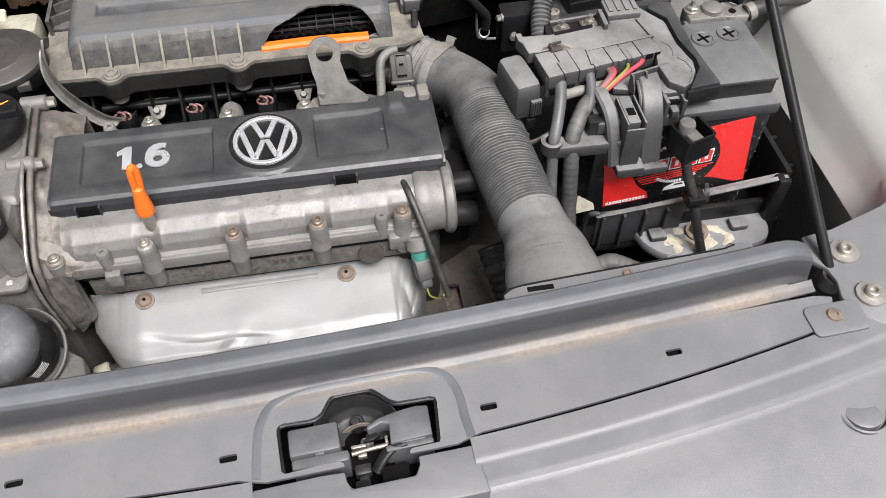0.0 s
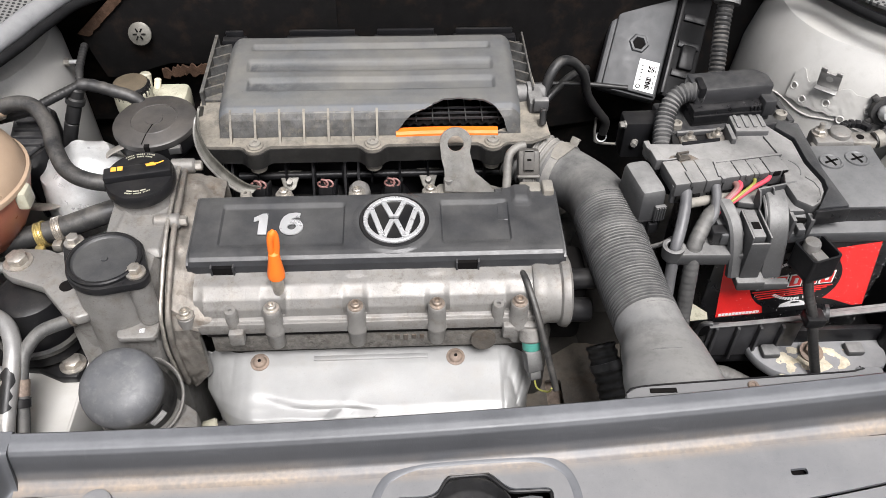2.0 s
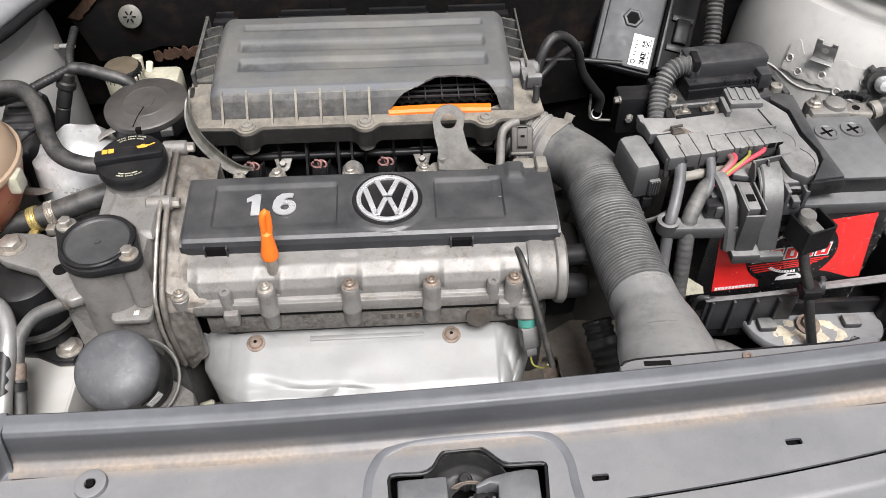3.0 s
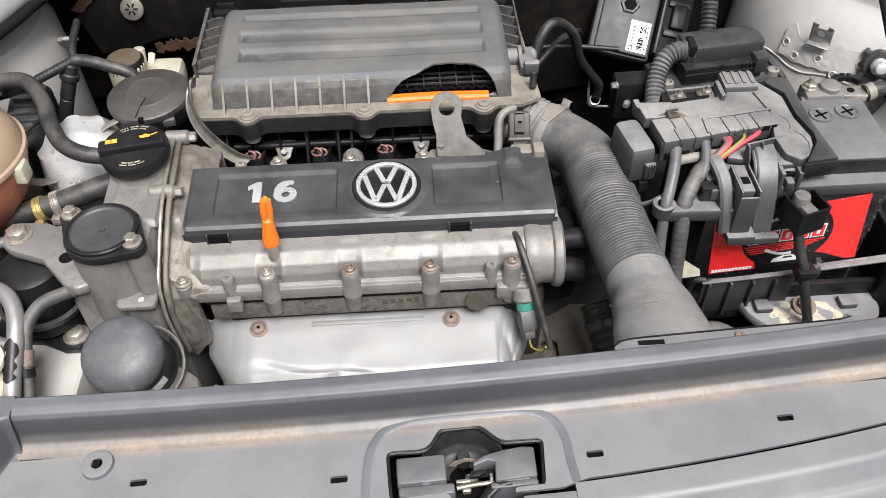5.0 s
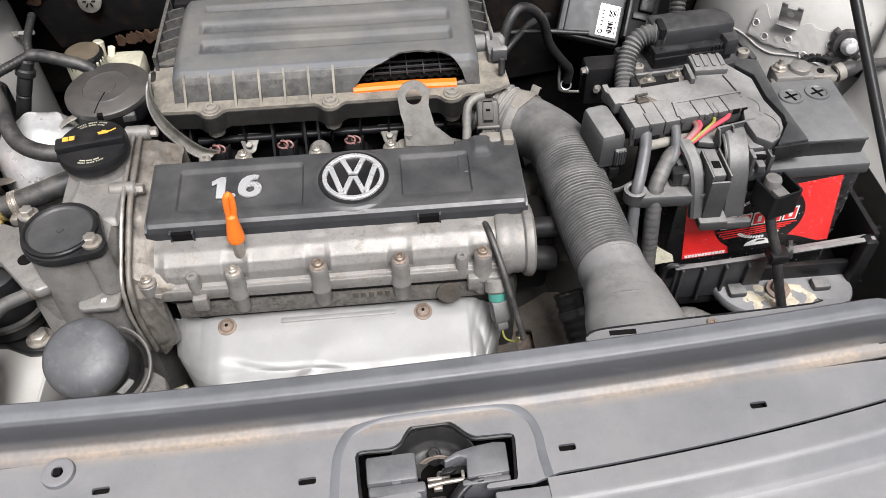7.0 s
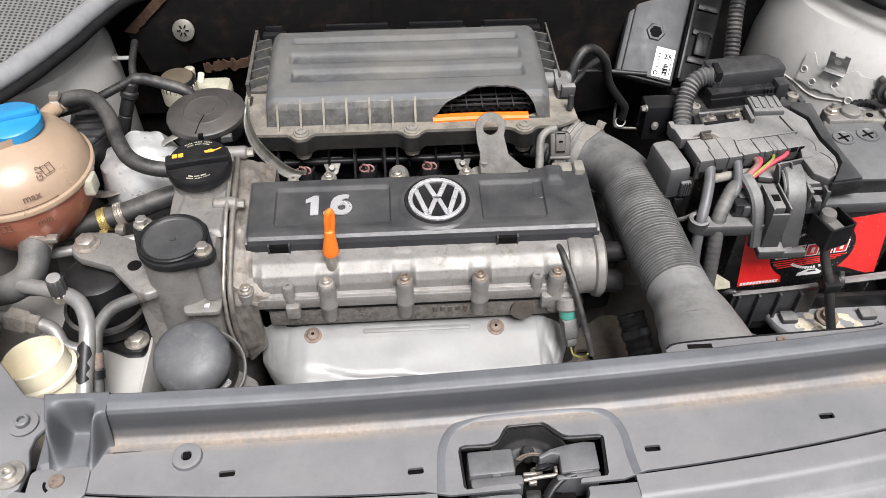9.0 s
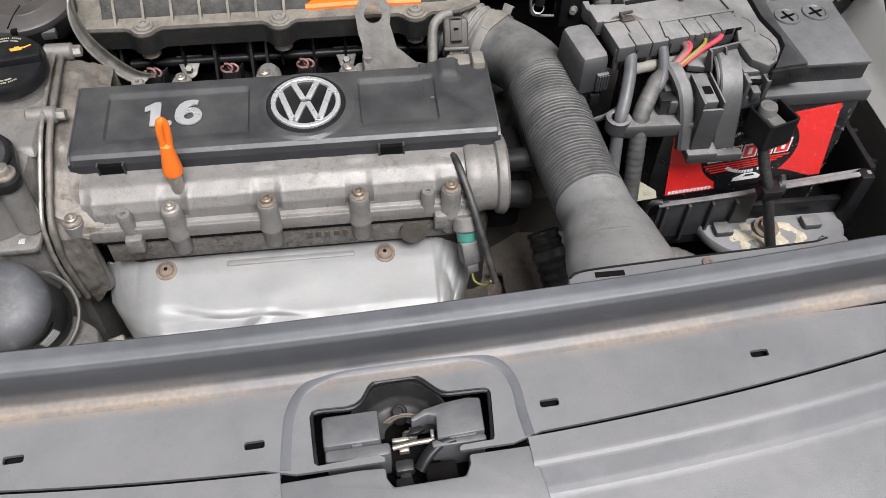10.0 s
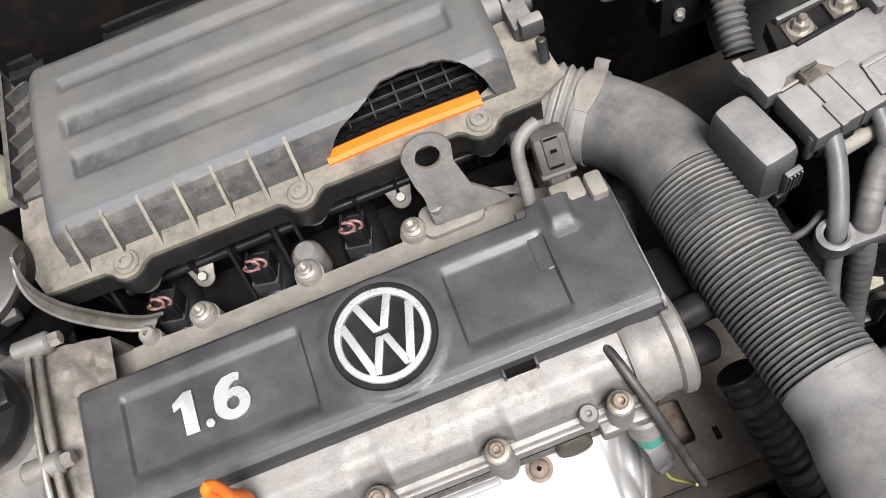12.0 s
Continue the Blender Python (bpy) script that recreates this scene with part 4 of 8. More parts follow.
# back row of flange bosses behind the cover
REAR = (-0.2735, -0.1855, -0.1015, -0.0165)
edge = [(-0.272, 0.655)]
for x, r in ((0.118, 0), (0.096, 0), (0.070, 0.007), (0.042, 0.009), (0.005, 0.0105), (-0.0165, 0.0115), (-0.1015, 0.0115), (-0.1855, 0.0115), (-0.229, 0.008), (-0.2735, 0.012)):
    edge += [(x, 0.655), (x, 0.715)] if x == 0.118 else [(x, 0.728)] if r == 0 else arc(x, 0.7365, r, -20, 200, 8)
part("rear_flange", slab(edge, 0.770, 0.7965, 0.0025), TANCAST, engine, "dust-coated rear flange")
for x in REAR:
    part("rear_boss", lathe([(0.0112, -0.012), (0.0098, 0.0065), (0.0085, 0.008), (0, 0.008)], Matrix.Translation((x, 0.7365, 0.7965)), 22), TANCAST, engine)
    part("rear_bolt", bolt((x, 0.7365, 0.8045), (0, 0, 1), 0.0054, 0.0062, 0.0080), STEEL, engine)
for x, h in ((-0.229, 0.010), (0.042, 0.009), (0.070, 0.007)):
    part("rear_stud", lathe([(0.0075, -0.01), (0.0066, h - 0.002), (0.005, h), (0.0022, h), (0.002, h - 0.004), (0, h - 0.004)], Matrix.Translation((x, 0.7365, 0.7965)), 18), TANCAST, engine)
part("dowel_tube", lathe([(0.0066, -0.010), (0.0056, 0.024), (0.0034, 0.0245), (0.003, 0.016), (0, 0.016)], Matrix.Translation((0.0045, 0.7375, 0.7965)), 18), CAST, engine)
part("eye_seat", slab(round_rect(-0.010, 0.038, 0.724, 0.752, 0.008), 0.790, 0.8015, 0.002), TANCAST, engine)
part("corner_block", add(box(0.080, 0.104, 0.688, 0.706, 0.79, 0.842, 0.003), box(0.104, 0.1165, 0.682, 0.702, 0.80, 0.848, 0.003)), TANCAST, engine, "tan dusty corner casting")

# timing cover at the other end
tc = bmesh.new()
add(tc, box(-0.352, -0.2915, 0.566, 0.735, 0.50, 0.8495, 0.010, taper=0.05))
add(tc, box(-0.392, -0.30, 0.556, 0.66, 0.45, 0.79, 0.014, taper=0.05))
part("timing_cover", tc, CAST, engine, "silver cast timing cover")


def cover_top(u, v):
    x, y = -0.352 + 0.062 * u, 0.598 + 0.140 * v
    e = min(u, 1 - u, v, 1 - v)
    ridge_l = 0.0030 * math.exp(-((x + 0.346 - 0.012 * math.sin(v * 4)) / 0.004) ** 2)
    hump = 0.0045 * math.exp(-((x + 0.318) ** 2 + (y - 0.684) ** 2) / 0.0014)
    return (x, y, 0.8505 + ridge_l + hump + 0.0018 * noise.noise(Vector((x * 45, y * 45, 7))) - 0.006 * max(0, 1 - e / 0.06) ** 2)


part("cover_top", sheet(cover_top, 40, 70, 0.003), CAST, engine)


def case_shell(u, v):
    x = -0.2885 + (0.0435 if v > 0.36 else 0.030) * u
    prof = [(0.558, 0.685), (0.552, 0.71), (0.551, 0.745), (0.553, 0.785), (0.561, 0.803), (0.577, 0.815), (0.60, 0.828), (0.64, 0.840), (0.70, 0.847), (0.732, 0.846), (0.738, 0.80)]
    y, z = profile_at(prof, v)
    lump = noise.noise(Vector((x * 75, y * 38, z * 38))) + 0.5 * noise.noise(Vector((x * 170, y * 90, z * 90)))
    fall = 0.40 * (x + 0.2885) if v > 0.3 else 0.10 * (x + 0.2885)
    pull = max(0, 0.72 - z) * 0.35 * u
    return (x - pull * 1.6, y + 0.0030 * lump * (v < 0.5), z - fall + 0.0035 * lump * (v >= 0.4))


part("timing_case", sheet(case_shell, 40, 110, 0.004), CASTCASE, engine, "brown-stained timing case")
SEAM = [(-0.2935, 0.738, 0.852), (-0.2905, 0.700, 0.8575), (-0.2890, 0.665, 0.8565), (-0.2885, 0.630, 0.852), (-0.2885, 0.605, 0.843), (-0.2895, 0.580, 0.827), (-0.2900, 0.556, 0.811), (-0.2905, 0.5475, 0.790), (-0.2920, 0.5465, 0.760), (-0.2900, 0.5485, 0.705)]
part("cover_seam", tube(SEAM, 0.0022, 0.003, 10, radius=lambda s, t: 1 + 0.25 * noise.noise(Vector((s * 90, 0, 0)))), STEEL, engine, "bright machined joint edge")
part("case_seam", tube([(x + 0.0060, y + 0.002, z - 0.0040) for x, y, z in SEAM], 0.0032, 0.003, 10, radius=lambda s, t: 1 + 0.3 * noise.noise(Vector((s * 60, 3, 0)))), CASTCASE, engine)
part("corner_boss", rod((-0.2700, 0.5635, 0.70), (-0.2700, 0.5635, 0.797), 0.0105, 20, 0.002, 0.0090), CAST, engine)
part("bolt", bolt((-0.2700, 0.5635, 0.797), (0, 0, 1), 0.0055, 0.006, 0.0085), STEEL, engine)
for p in ((-0.290, 0.733, 0.851), (-0.292, 0.646, 0.849)):
    part("side_lug", rod((p[0] - 0.013, p[1], p[2]), (p[0] + 0.014, p[1], p[2]), 0.0080, 18, 0.002), CAST, engine)
    part("lug_bolt", bolt((p[0] + 0.014, p[1], p[2]), (1, 0, 0), 0.0050, 0.007, 0.0, False), STEEL, engine)
part("cast_ear", slab(round_rect(-0.332, -0.2925, 0.532, 0.562, 0.007), 0.793, 0.800, 0.002), CAST, engine)
part("ear_web", box(-0.328, -0.296, 0.540, 0.566, 0.725, 0.792, 0.006), CAST, engine)
part("ear_mark", box(-0.310, -0.3045, 0.538, 0.544, 0.800, 0.8012, 0.0005), CHROME, engine)
part("rounded_front", rod((-0.335, 0.577, 0.68), (-0.335, 0.577, 0.856), 0.0350, 40, 0.004), CAST, engine)
part("bolt_column", rod((-0.3015, 0.5575, 0.80), (-0.3010, 0.5570, 0.8565), 0.0110, 20, 0.002), CAST, engine)
part("filler_neck", lathe([(0.036, -0.03), (0.034, 0.0), (0.031, 0.008), (0.031, 0.016), (0, 0.016)], Matrix.Translation((-0.320, 0.684, 0.850)), 32), CAST, engine)
# filter mount and brackets low in front
part("filter_mount", slab([(-0.340, 0.43), (-0.248, 0.44), (-0.262, 0.500), (-0.300, 0.528), (-0.34, 0.54)], 0.70, 0.722, 0.006), CAST, engine)

# black round cover plate on the timing cover
plate = root("cover_plate", (-0.333, 0.573, 0.862), "black plastic round cover plate held by two bolts", "cover plate")
out = arc(-0.333, 0.575, 0.0375, 35, 125, 10) + arc(-0.369, 0.599, 0.011, 100, 215, 6) + arc(-0.333, 0.575, 0.0375, 190, 285, 10) + arc(-0.3005, 0.556, 0.0125, 270, 400, 8)
part("plate", slab(out, 0.856, 0.8655, 0.0015), BLACK, plate)
part("rim", lathe([(0.0310, 0.0), (0.0310, 0.003), (0.0320, 0.0042), (0.0342, 0.0042), (0.0354, 0.003), (0.0356, -0.001)], Matrix.Translation((-0.334, 0.576, 0.8655)), 44), BLACK, plate)
part("dish", lathe([(0, 0.0022), (0.003, 0.0022), (0.0035, 0.0009), (0.0292, 0.0004), (0.0305, 0.0016), (0.0312, 0.0030)], Matrix.Translation((-0.334, 0.576, 0.8655)), 40), COVER, plate)
for p in ((-0.3005, 0.557), (-0.3685, 0.5995)):
    part("bolt", bolt((*p, 0.867), (0, 0, 1), 0.0056, 0.0085, 0.0095, False), STEEL, plate, "zinc hexagon bolt")

# oil filler cap
cap = root("oil_filler_cap", (-0.32, 0.684, 0.867), "black oil filler cap with amber symbols and white writing", "filler cap")
CAPM = Matrix.Translation((-0.320, 0.684, 0.866)) @ pose(0, 0, 0, 4, -2, 8)
part("disc", lathe([(0.030, -0.003), (0.0345, 0.0), (0.0358, 0.004), (0.0358, 0.012), (0.034, 0.0155), (0.0, 0.017)], CAPM, 48), BLACK, cap)
part("grip", box(-0.0345, 0.0345, -0.0085, 0.0085, 0.010, 0.0235, 0.003, CAPM), BLACK, cap)
part("book_symbol", add(box(-0.026, -0.0205, 0.0005, 0.0065, 0.0233, 0.0239, 0, CAPM), box(-0.0195, -0.014, 0.0005, 0.0065, 0.0233, 0.0239, 0, CAPM)), AMBER, cap, "amber book symbol")
oil = bmesh.new()
add(oil, slab([(0.010, 0.002), (0.019, 0.002), (0.021, 0.0055), (0.0085, 0.0055)], 0.0233, 0.0239, 0, CAPM))
add(oil, slab([(0.021, 0.0035), (0.0275, 0.0065), (0.027, 0.0075), (0.0205, 0.0050)], 0.0233, 0.0239, 0, CAPM))
add(oil, box(0.013, 0.017, 0.0058, 0.0070, 0.0233, 0.0239, 0, CAPM))
part("oilcan_symbol", oil, AMBER, cap, "amber oil can symbol")
for r, a0, a1 in ((0.030, 60, 120), (0.0265, 62, 118), (0.0285, 245, 298), (0.0252, 246, 290)):
    n = 17
    for k in range(n):
        if k % 6 == 5:
            continue
        a = radians(a0 + (a1 - a0) * k / n)
        part("writing_bar", box(-0.00055, 0.00055, -0.0007, 0.0007, 0.0, 0.0005, 0, CAPM @ Matrix.Translation((r * math.cos(a), r * math.sin(a), 0.0160)) @ Matrix.Rotation(a - math.pi / 2, 4, "Z")), CREAM, cap)

# oil filter
FILT = along((-0.316, 0.492, 0.764), (0.0, -0.45, 1))
filt = root("oil_filter", (-0.30, 0.49, 0.73), "matte black domed oil filter can, scuffed", "oil filter")
# side in black, not the dome's enamel: its shade is put into the colour
part("can", lathe([(0.0345, -0.034), (0.0355, 0.014), (0.0365, 0.019)], FILT, 56), BLACK, filt, "can side, blackened as shade")
part("dome", lathe([(0.0304, 0.015), (0.0359, 0.019), (0.0382, 0.024), (0.0385, 0.031), (0.0370, 0.0370), (0.0322, 0.0420), (0.0230, 0.0455), (0.0115, 0.0472), (0, 0.0476)], FILT, 64), CANM, filt, "scuffed dark dome")
part("seat", lathe([(0.0395, -0.034), (0.0430, -0.032), (0.0442, -0.028), (0.0442, -0.0250), (0.0428, -0.0240), (0.0412, -0.0255), (0.0395, -0.034)], FILT, 48), CAST, filt, "bright machined filter seat")
part("wrap_label", sheet(lambda u, v: FILT @ Vector((0.0360 * math.cos(-1.05 + 0.7 * u), 0.0360 * math.sin(-1.05 + 0.7 * u), -0.014 + 0.022 * v)), 12, 2, 0.0003), BLACK, filt)
for k in range(5):
    part("writing_bar", sheet(lambda u, v, k=k: FILT @ Vector((0.0365 * math.cos(-0.95 + 0.45 * u), 0.0365 * math.sin(-0.95 + 0.45 * u), -0.011 + 0.0035 * k + 0.0013 * v)), 6, 1, 0.0002), WHITE, filt)


# ---- engine cover with its badge ----
cover = root("engine_cover", (-0.07, 0.645, 0.83), "black plastic engine cover with silver badge and numerals", "engine cover")
TOP = Matrix.Translation((-0.058, 0.649, 0.8385)) @ pose(0, 0, 0, 4.0, 0, 0)


def cover_shell(u, v):
    x = -0.269 + 0.388 * u
    prof = [(-0.0515, -0.034), (-0.051, -0.021), (-0.0495, -0.0085), (-0.047, -0.003), (-0.043, -0.0008), (-0.038, 0.0), (0.0, 0.0), (0.035, 0.0), (0.041, -0.0008), (0.0435, -0.003), (0.044, -0.012)]
    y, z = profile_at(prof, v)
    e = min(u, 1 - u) * 0.388
    drop = 0.003 * max(0, 1 - e / 0.003) ** 2
    if y > 0.036 and x > 0.06:
        y += 0.006
    inset = 0.0
    if -0.0295 < y < 0.0270 and (-0.238 < x < -0.110 or -0.009 < x < 0.064):
        inset = 0.0026
    d = math.hypot(x + 0.058, y)
    bulge = 0.0016 * max(0, min(1, (0.0445 - d) / 0.004))
    return TOP @ Vector((x + 0.058, y, z - drop - inset + bulge))


part("shell", sheet(cover_shell, 200, 110, 0.0025), COVER, cover, sharp=50)
part("end_wall_a", slab([(-0.0512, -0.034), (-0.0498, -0.0055), (-0.044, -0.0015), (0.041, -0.0015), (0.0435, -0.012)], 0, 0.0025, 0, TOP @ Matrix.Translation((-0.2110, 0, 0)) @ Matrix(((0, 0, 1, 0), (1, 0, 0, 0), (0, 1, 0, 0), (0, 0, 0, 1)))), COVER, cover)
part("end_wall_b", slab([(-0.0512, -0.034), (-0.0498, -0.0055), (-0.044, -0.0015), (0.041, -0.0015), (0.0435, -0.012)], 0, 0.0025, 0, TOP @ Matrix.Translation((0.1745, 0, 0)) @ Matrix(((0, 0, 1, 0), (1, 0, 0, 0), (0, 1, 0, 0), (0, 0, 0, 1)))), COVER, cover)
for x in (-0.175, 0.075):
    part("clip_hollow", box(x - 0.0105, x + 0.0105, -0.0527, -0.044, -0.0280, -0.0075, 0.0008, TOP), DARK, cover)
    part("clip_frame", add(add(box(x - 0.0122, x - 0.0102, -0.0537, -0.047, -0.0300, -0.0060, 0.0005, TOP), box(x + 0.0102, x + 0.0122, -0.0537, -0.047, -0.0300, -0.0060, 0.0005, TOP)), box(x - 0.0122, x + 0.0122, -0.0543, -0.047, -0.0305, -0.0275, 0.0006, TOP)), COVER, cover)


def swell(u, v):
    """Rounded swelling at the back of the cover where the plug passes."""
    x, y = 0.110 + 0.056 * u, 0.0475 * v
    d = abs(x - 0.138)
    h = 0.0034 * (1 - smooth(0.006, 0.024 - 0.004 * v, d)) * smooth(0.0, 0.030, y) + 0.0024 * (1 - smooth(0.006, 0.011, d)) * smooth(0.022, 0.034, y)
    edge = min(u, 1 - u, v) < 0.01
    return TOP @ Vector((x, y, -0.0045 if edge else -0.0022 + h))


part("plug_hump", sheet(swell, 44, 36, 0.002), COVER, cover, "rounded swelling on the cover", sharp=60)

badge = part("badge", lathe([(0, 0.0022), (0.032, 0.0022), (0.0330, 0.0030), (0.0358, 0.0030), (0.0370, 0.0015), (0.0370, 0.0)], TOP, 64), BLACK, cover, "round black badge disc")
part("badge_ring", lathe([(0.0275, 0.0022), (0.0278, 0.0048), (0.0285, 0.0054), (0.0315, 0.0054), (0.0322, 0.0048), (0.0325, 0.0024)], TOP, 72), CHROME, badge, "satin silver ring")


def stroke(ax, ay, bx, by, w):
    """A slanting bar between two heights with level ends."""
    return slab([(ax - w, ay), (ax + w, ay), (bx + w, by), (bx - w, by)] if ay < by else [(bx - w, by), (bx + w, by), (ax + w, ay), (ax - w, ay)], 0.0022, 0.0052, 0.0004, TOP @ Matrix.Diagonal((0.94, 0.94, 1, 1)))


for sx in (-1, 1):
    part("badge_stroke", stroke(sx * 0.0125, 0.0275, sx * 0.0022, 0.0030, 0.0031), CHROME, badge)
    part("badge_stroke", stroke(sx * 0.0255, 0.0165, sx * 0.0125, -0.0265, 0.0031), CHROME, badge)
    part("badge_stroke", stroke(sx * 0.0115, -0.0265, sx * 0.0018, -0.0008, 0.0029), CHROME, badge)
one = [(-0.0035, -0.0135), (0.0048, -0.0135), (0.0048, 0.0135), (-0.0005, 0.0135), (-0.0085, 0.0085), (-0.0085, 0.0035), (-0.0035, 0.0055)]
six = arc(0, -0.0045, 0.0100, -180, 60, 22) + [(0.0048, 0.0042), (0.0015, 0.0046), (-0.0006, 0.0040), (0.0008, 0.0068), (0.0030, 0.0084), (0.0062, 0.0082), (0.0072, 0.0128), (0.0030, 0.0138), (-0.0028, 0.0128), (-0.0070, 0.0090), (-0.0094, 0.0030)]
for bm, cx in ((slab(one, 0, 0.0018, 0.0003), -0.1380), (slab(arc(0, -0.0112, 0.0027, 0, 340, 12), 0, 0.0018, 0.0003), -0.1248), (pierced([(x * 1.12, y) for x, y in six], [arc(0.0004, -0.0045, 0.0041, 0, 345, 16)], 0, 0.0018), -0.1075)):
    part("numeral", add(bmesh.new(), bm, TOP @ Matrix.Translation((cx, 0.0005, -0.0012)) @ Matrix.Diagonal((1.1, 1.08, 1, 1))), CHROME, cover, "raised silver numeral")

# dipstick with its orange handle
dip = root("dipstick", (-0.175, 0.58, 0.82), "bright orange plastic dipstick handle on a metal tube", "dipstick")
part("tube", tube([(-0.176, 0.583, 0.790), (-0.176, 0.581, 0.833)], 0.0062, 0.004, 16), STEEL, dip)
part("handle_base", lathe([(0.0086, 0.0), (0.0088, 0.003), (0.0081, 0.010), (0.0070, 0.018), (0.0061, 0.026), (0.0053, 0.034), (0, 0.038)], along((-0.1756, 0.5808, 0.832), (0.05, -0.04, 1)), 24), ORANGE, dip, "flared orange base")
part("handle_loop", tube([(-0.1748, 0.5802, 0.852), (-0.1758, 0.5792, 0.868), (-0.1752, 0.5785, 0.881), (-0.1738, 0.5785, 0.8900), (-0.1715, 0.5795, 0.8935), (-0.1698, 0.5805, 0.888), (-0.1700, 0.5805, 0.876), (-0.1716, 0.5803, 0.864), (-0.1735, 0.5802, 0.852)], 0.0033, 0.002, 14), ORANGE, dip, "orange finger loop")

# ---- heat shield over the manifold ----
shield = root("heat_shield", (-0.08, 0.5, 0.68), "bright dented aluminium heat shield over the exhaust manifold", "heat shield")


def shield_sheet(u, v):
    x = -0.262 + 0.350 * u
    prof = [(0.571, 0.737), (0.561, 0.7395), (0.540, 0.7355), (0.518, 0.7295), (0.497, 0.7235), (0.486, 0.7185), (0.479, 0.711), (0.474, 0.700), (0.466, 0.680), (0.459, 0.655), (0.456, 0.63), (0.460, 0.60)]
    y, z = profile_at(prof, v)
    e = min(u, 1 - u) * 0.350
    k = max(0, 1 - e / (0.06 if u < 0.5 else 0.04))
    drop = k * k
    y += 0.085 * drop * min(1, v * 1.6)
    z -= 0.045 * drop * (0.25 + 0.75 * min(1, v * 1.5))
    fold = 0.30 + 0.55 * (x + 0.20) + 0.012 * math.sin(x * 70)
    span = math.exp(-((x + 0.145) / 0.062) ** 4)
    d = 0.0032 * span * smooth(0.0, 0.045, v - fold) * math.exp(-max(0, v - fold - 0.06) / 0.20)
    d -= 0.0018 * max(0, 1 - abs(x + 0.118 + 0.10 * (v - 0.42)) / 0.012) * math.exp(-((v - 0.43) / 0.08) ** 2)
    d += 0.0012 * max(0, 1 - abs(x + 0.098) / 0.018) * math.exp(-((v - 0.50) / 0.08) ** 2)
    crease = (0.0045 if u > 0.5 else 0.0007) * max(0, 0.35 - abs(noise.noise(Vector((x * 60, v * 2.2, 2.0))))) * 2.5 * (k > 0.05) * min(1, k * 4)
    crump = 0.0013 * noise.noise(Vector((x * 26, v * 7, 5.0))) + 0.0016 * max(0, 1 - (x + 0.262) / 0.03) * noise.noise(Vector((x * 190, v * 20, 1.0)))
    crease += 0.0042 * smooth(0.052, 0.068, x) * abs(noise.noise(Vector((x * 130 + 12 * v, v * 1.6, 8.0)))) + 0.0030 * (1 - smooth(-0.252, -0.236, x)) * abs(noise.noise(Vector((x * 150, v * 3.0, 3.0))))
    return (x, y + d * 0.7 + crump, z - d * 0.9 - crease + crump)


part("sheet", sheet(shield_sheet, 220, 110, 0.0012, lambda u, v: v < 0.60 + 1.15 * u), SHIELD, shield, sharp=60)
part("top_bead", box(-0.145, -0.025, 0.5445, 0.5505, 0.7345, 0.7395, 0.0012), SHIELD, shield)
for x, z in ((-0.201, 0.7305), (0.004, 0.7305)):
    part("washer", lathe([(0, 0.0050), (0.0050, 0.0048), (0.0066, 0.0036), (0.0074, 0.0018), (0.0098, 0.0013), (0.0100, -0.002)], along((x, 0.545, z + 0.0068), (0, -0.2, 1)), 24), RUSTY, shield, "brownish button-head bolt")
    part("bolt_socket", lathe([(0, 0.0053), (0.0018, 0.0053), (0.0021, 0.0046)], along((x, 0.545, z + 0.0068), (0, -0.2, 1)), 6), DARK, shield)
part("scratch_mark", tube([(0.028 - 0.11, 0.498, 0.7238), (0.033 - 0.11, 0.4965, 0.7232), (0.031 - 0.11, 0.489, 0.7195), (0.027 - 0.11, 0.486, 0.718)], 0.0006, 0.002, 6), DARK, shield)

settle(shield, (-0.0814, 0.5111, 0.6634), 1.022)

# ---- knock sensor plug with its green collar, and the loose cable ----
sensor = root("sensor_plug", (0.09, 0.535, 0.735), "black sensor plug with a green collar", "sensor")
part("collar", rod((0.089, 0.548, 0.752), (0.0895, 0.5435, 0.7425), 0.0095, 20, 0.001), GREEN, sensor, "green plastic collar")
part("plug_body", add(box(-0.0085, 0.0085, -0.0075, 0.0075, -0.004, 0.020, 0.002, along((0.090, 0.540, 0.740), (0.12, -0.45, -0.9))), box(-0.006, 0.006, -0.005, 0.005, 0.018, 0.030, 0.0015, along((0.090, 0.540, 0.740), (0.12, -0.45, -0.9)))), GREYP, sensor)
part("plug_slot", box(-0.0045, 0.0045, -0.0082, -0.007, 0.002, 0.008, 0, along((0.090, 0.540, 0.740), (0.12, -0.45, -0.9))), DARK, sensor)
part("plug_latch", box(-0.004, 0.004, -0.010, -0.006, 0.006, 0.018, 0.0008, along((0.090, 0.540, 0.740), (0.12, -0.45, -0.9))), GREYP, sensor)
part("sensor_stub", rod((0.0885, 0.556, 0.764), (0.089, 0.547, 0.751), 0.0125, 20, 0.002), CAST, sensor)
part("lead", tube([(0.093, 0.528, 0.715), (0.096, 0.520, 0.705), (0.106, 0.512, 0.709), (0.108, 0.507, 0.722)], 0.0011, 0.003, 8), YELW, sensor)
loose = root("loose_cable", (0.08, 0.58, 0.80), "thin loose grey cable sleeve hanging over the housing", "cable")
part("sleeve", tube([(0.072, 0.601, 0.812), (0.077, 0.582, 0.813), (0.086, 0.553, 0.795), (0.097, 0.525, 0.760), (0.106, 0.506, 0.728)], 0.0036, 0.004, 12), HOSE, loose)


settle(sensor, (0.083, 0.534, 0.744))


# ---- air filter box ----
airbox = root("air_filter_box", (-0.08, 0.83, 0.85), "dusty grey air filter box with a broken hole in its lid", "air filter box")
LX0, LX1 = -0.254, 0.090


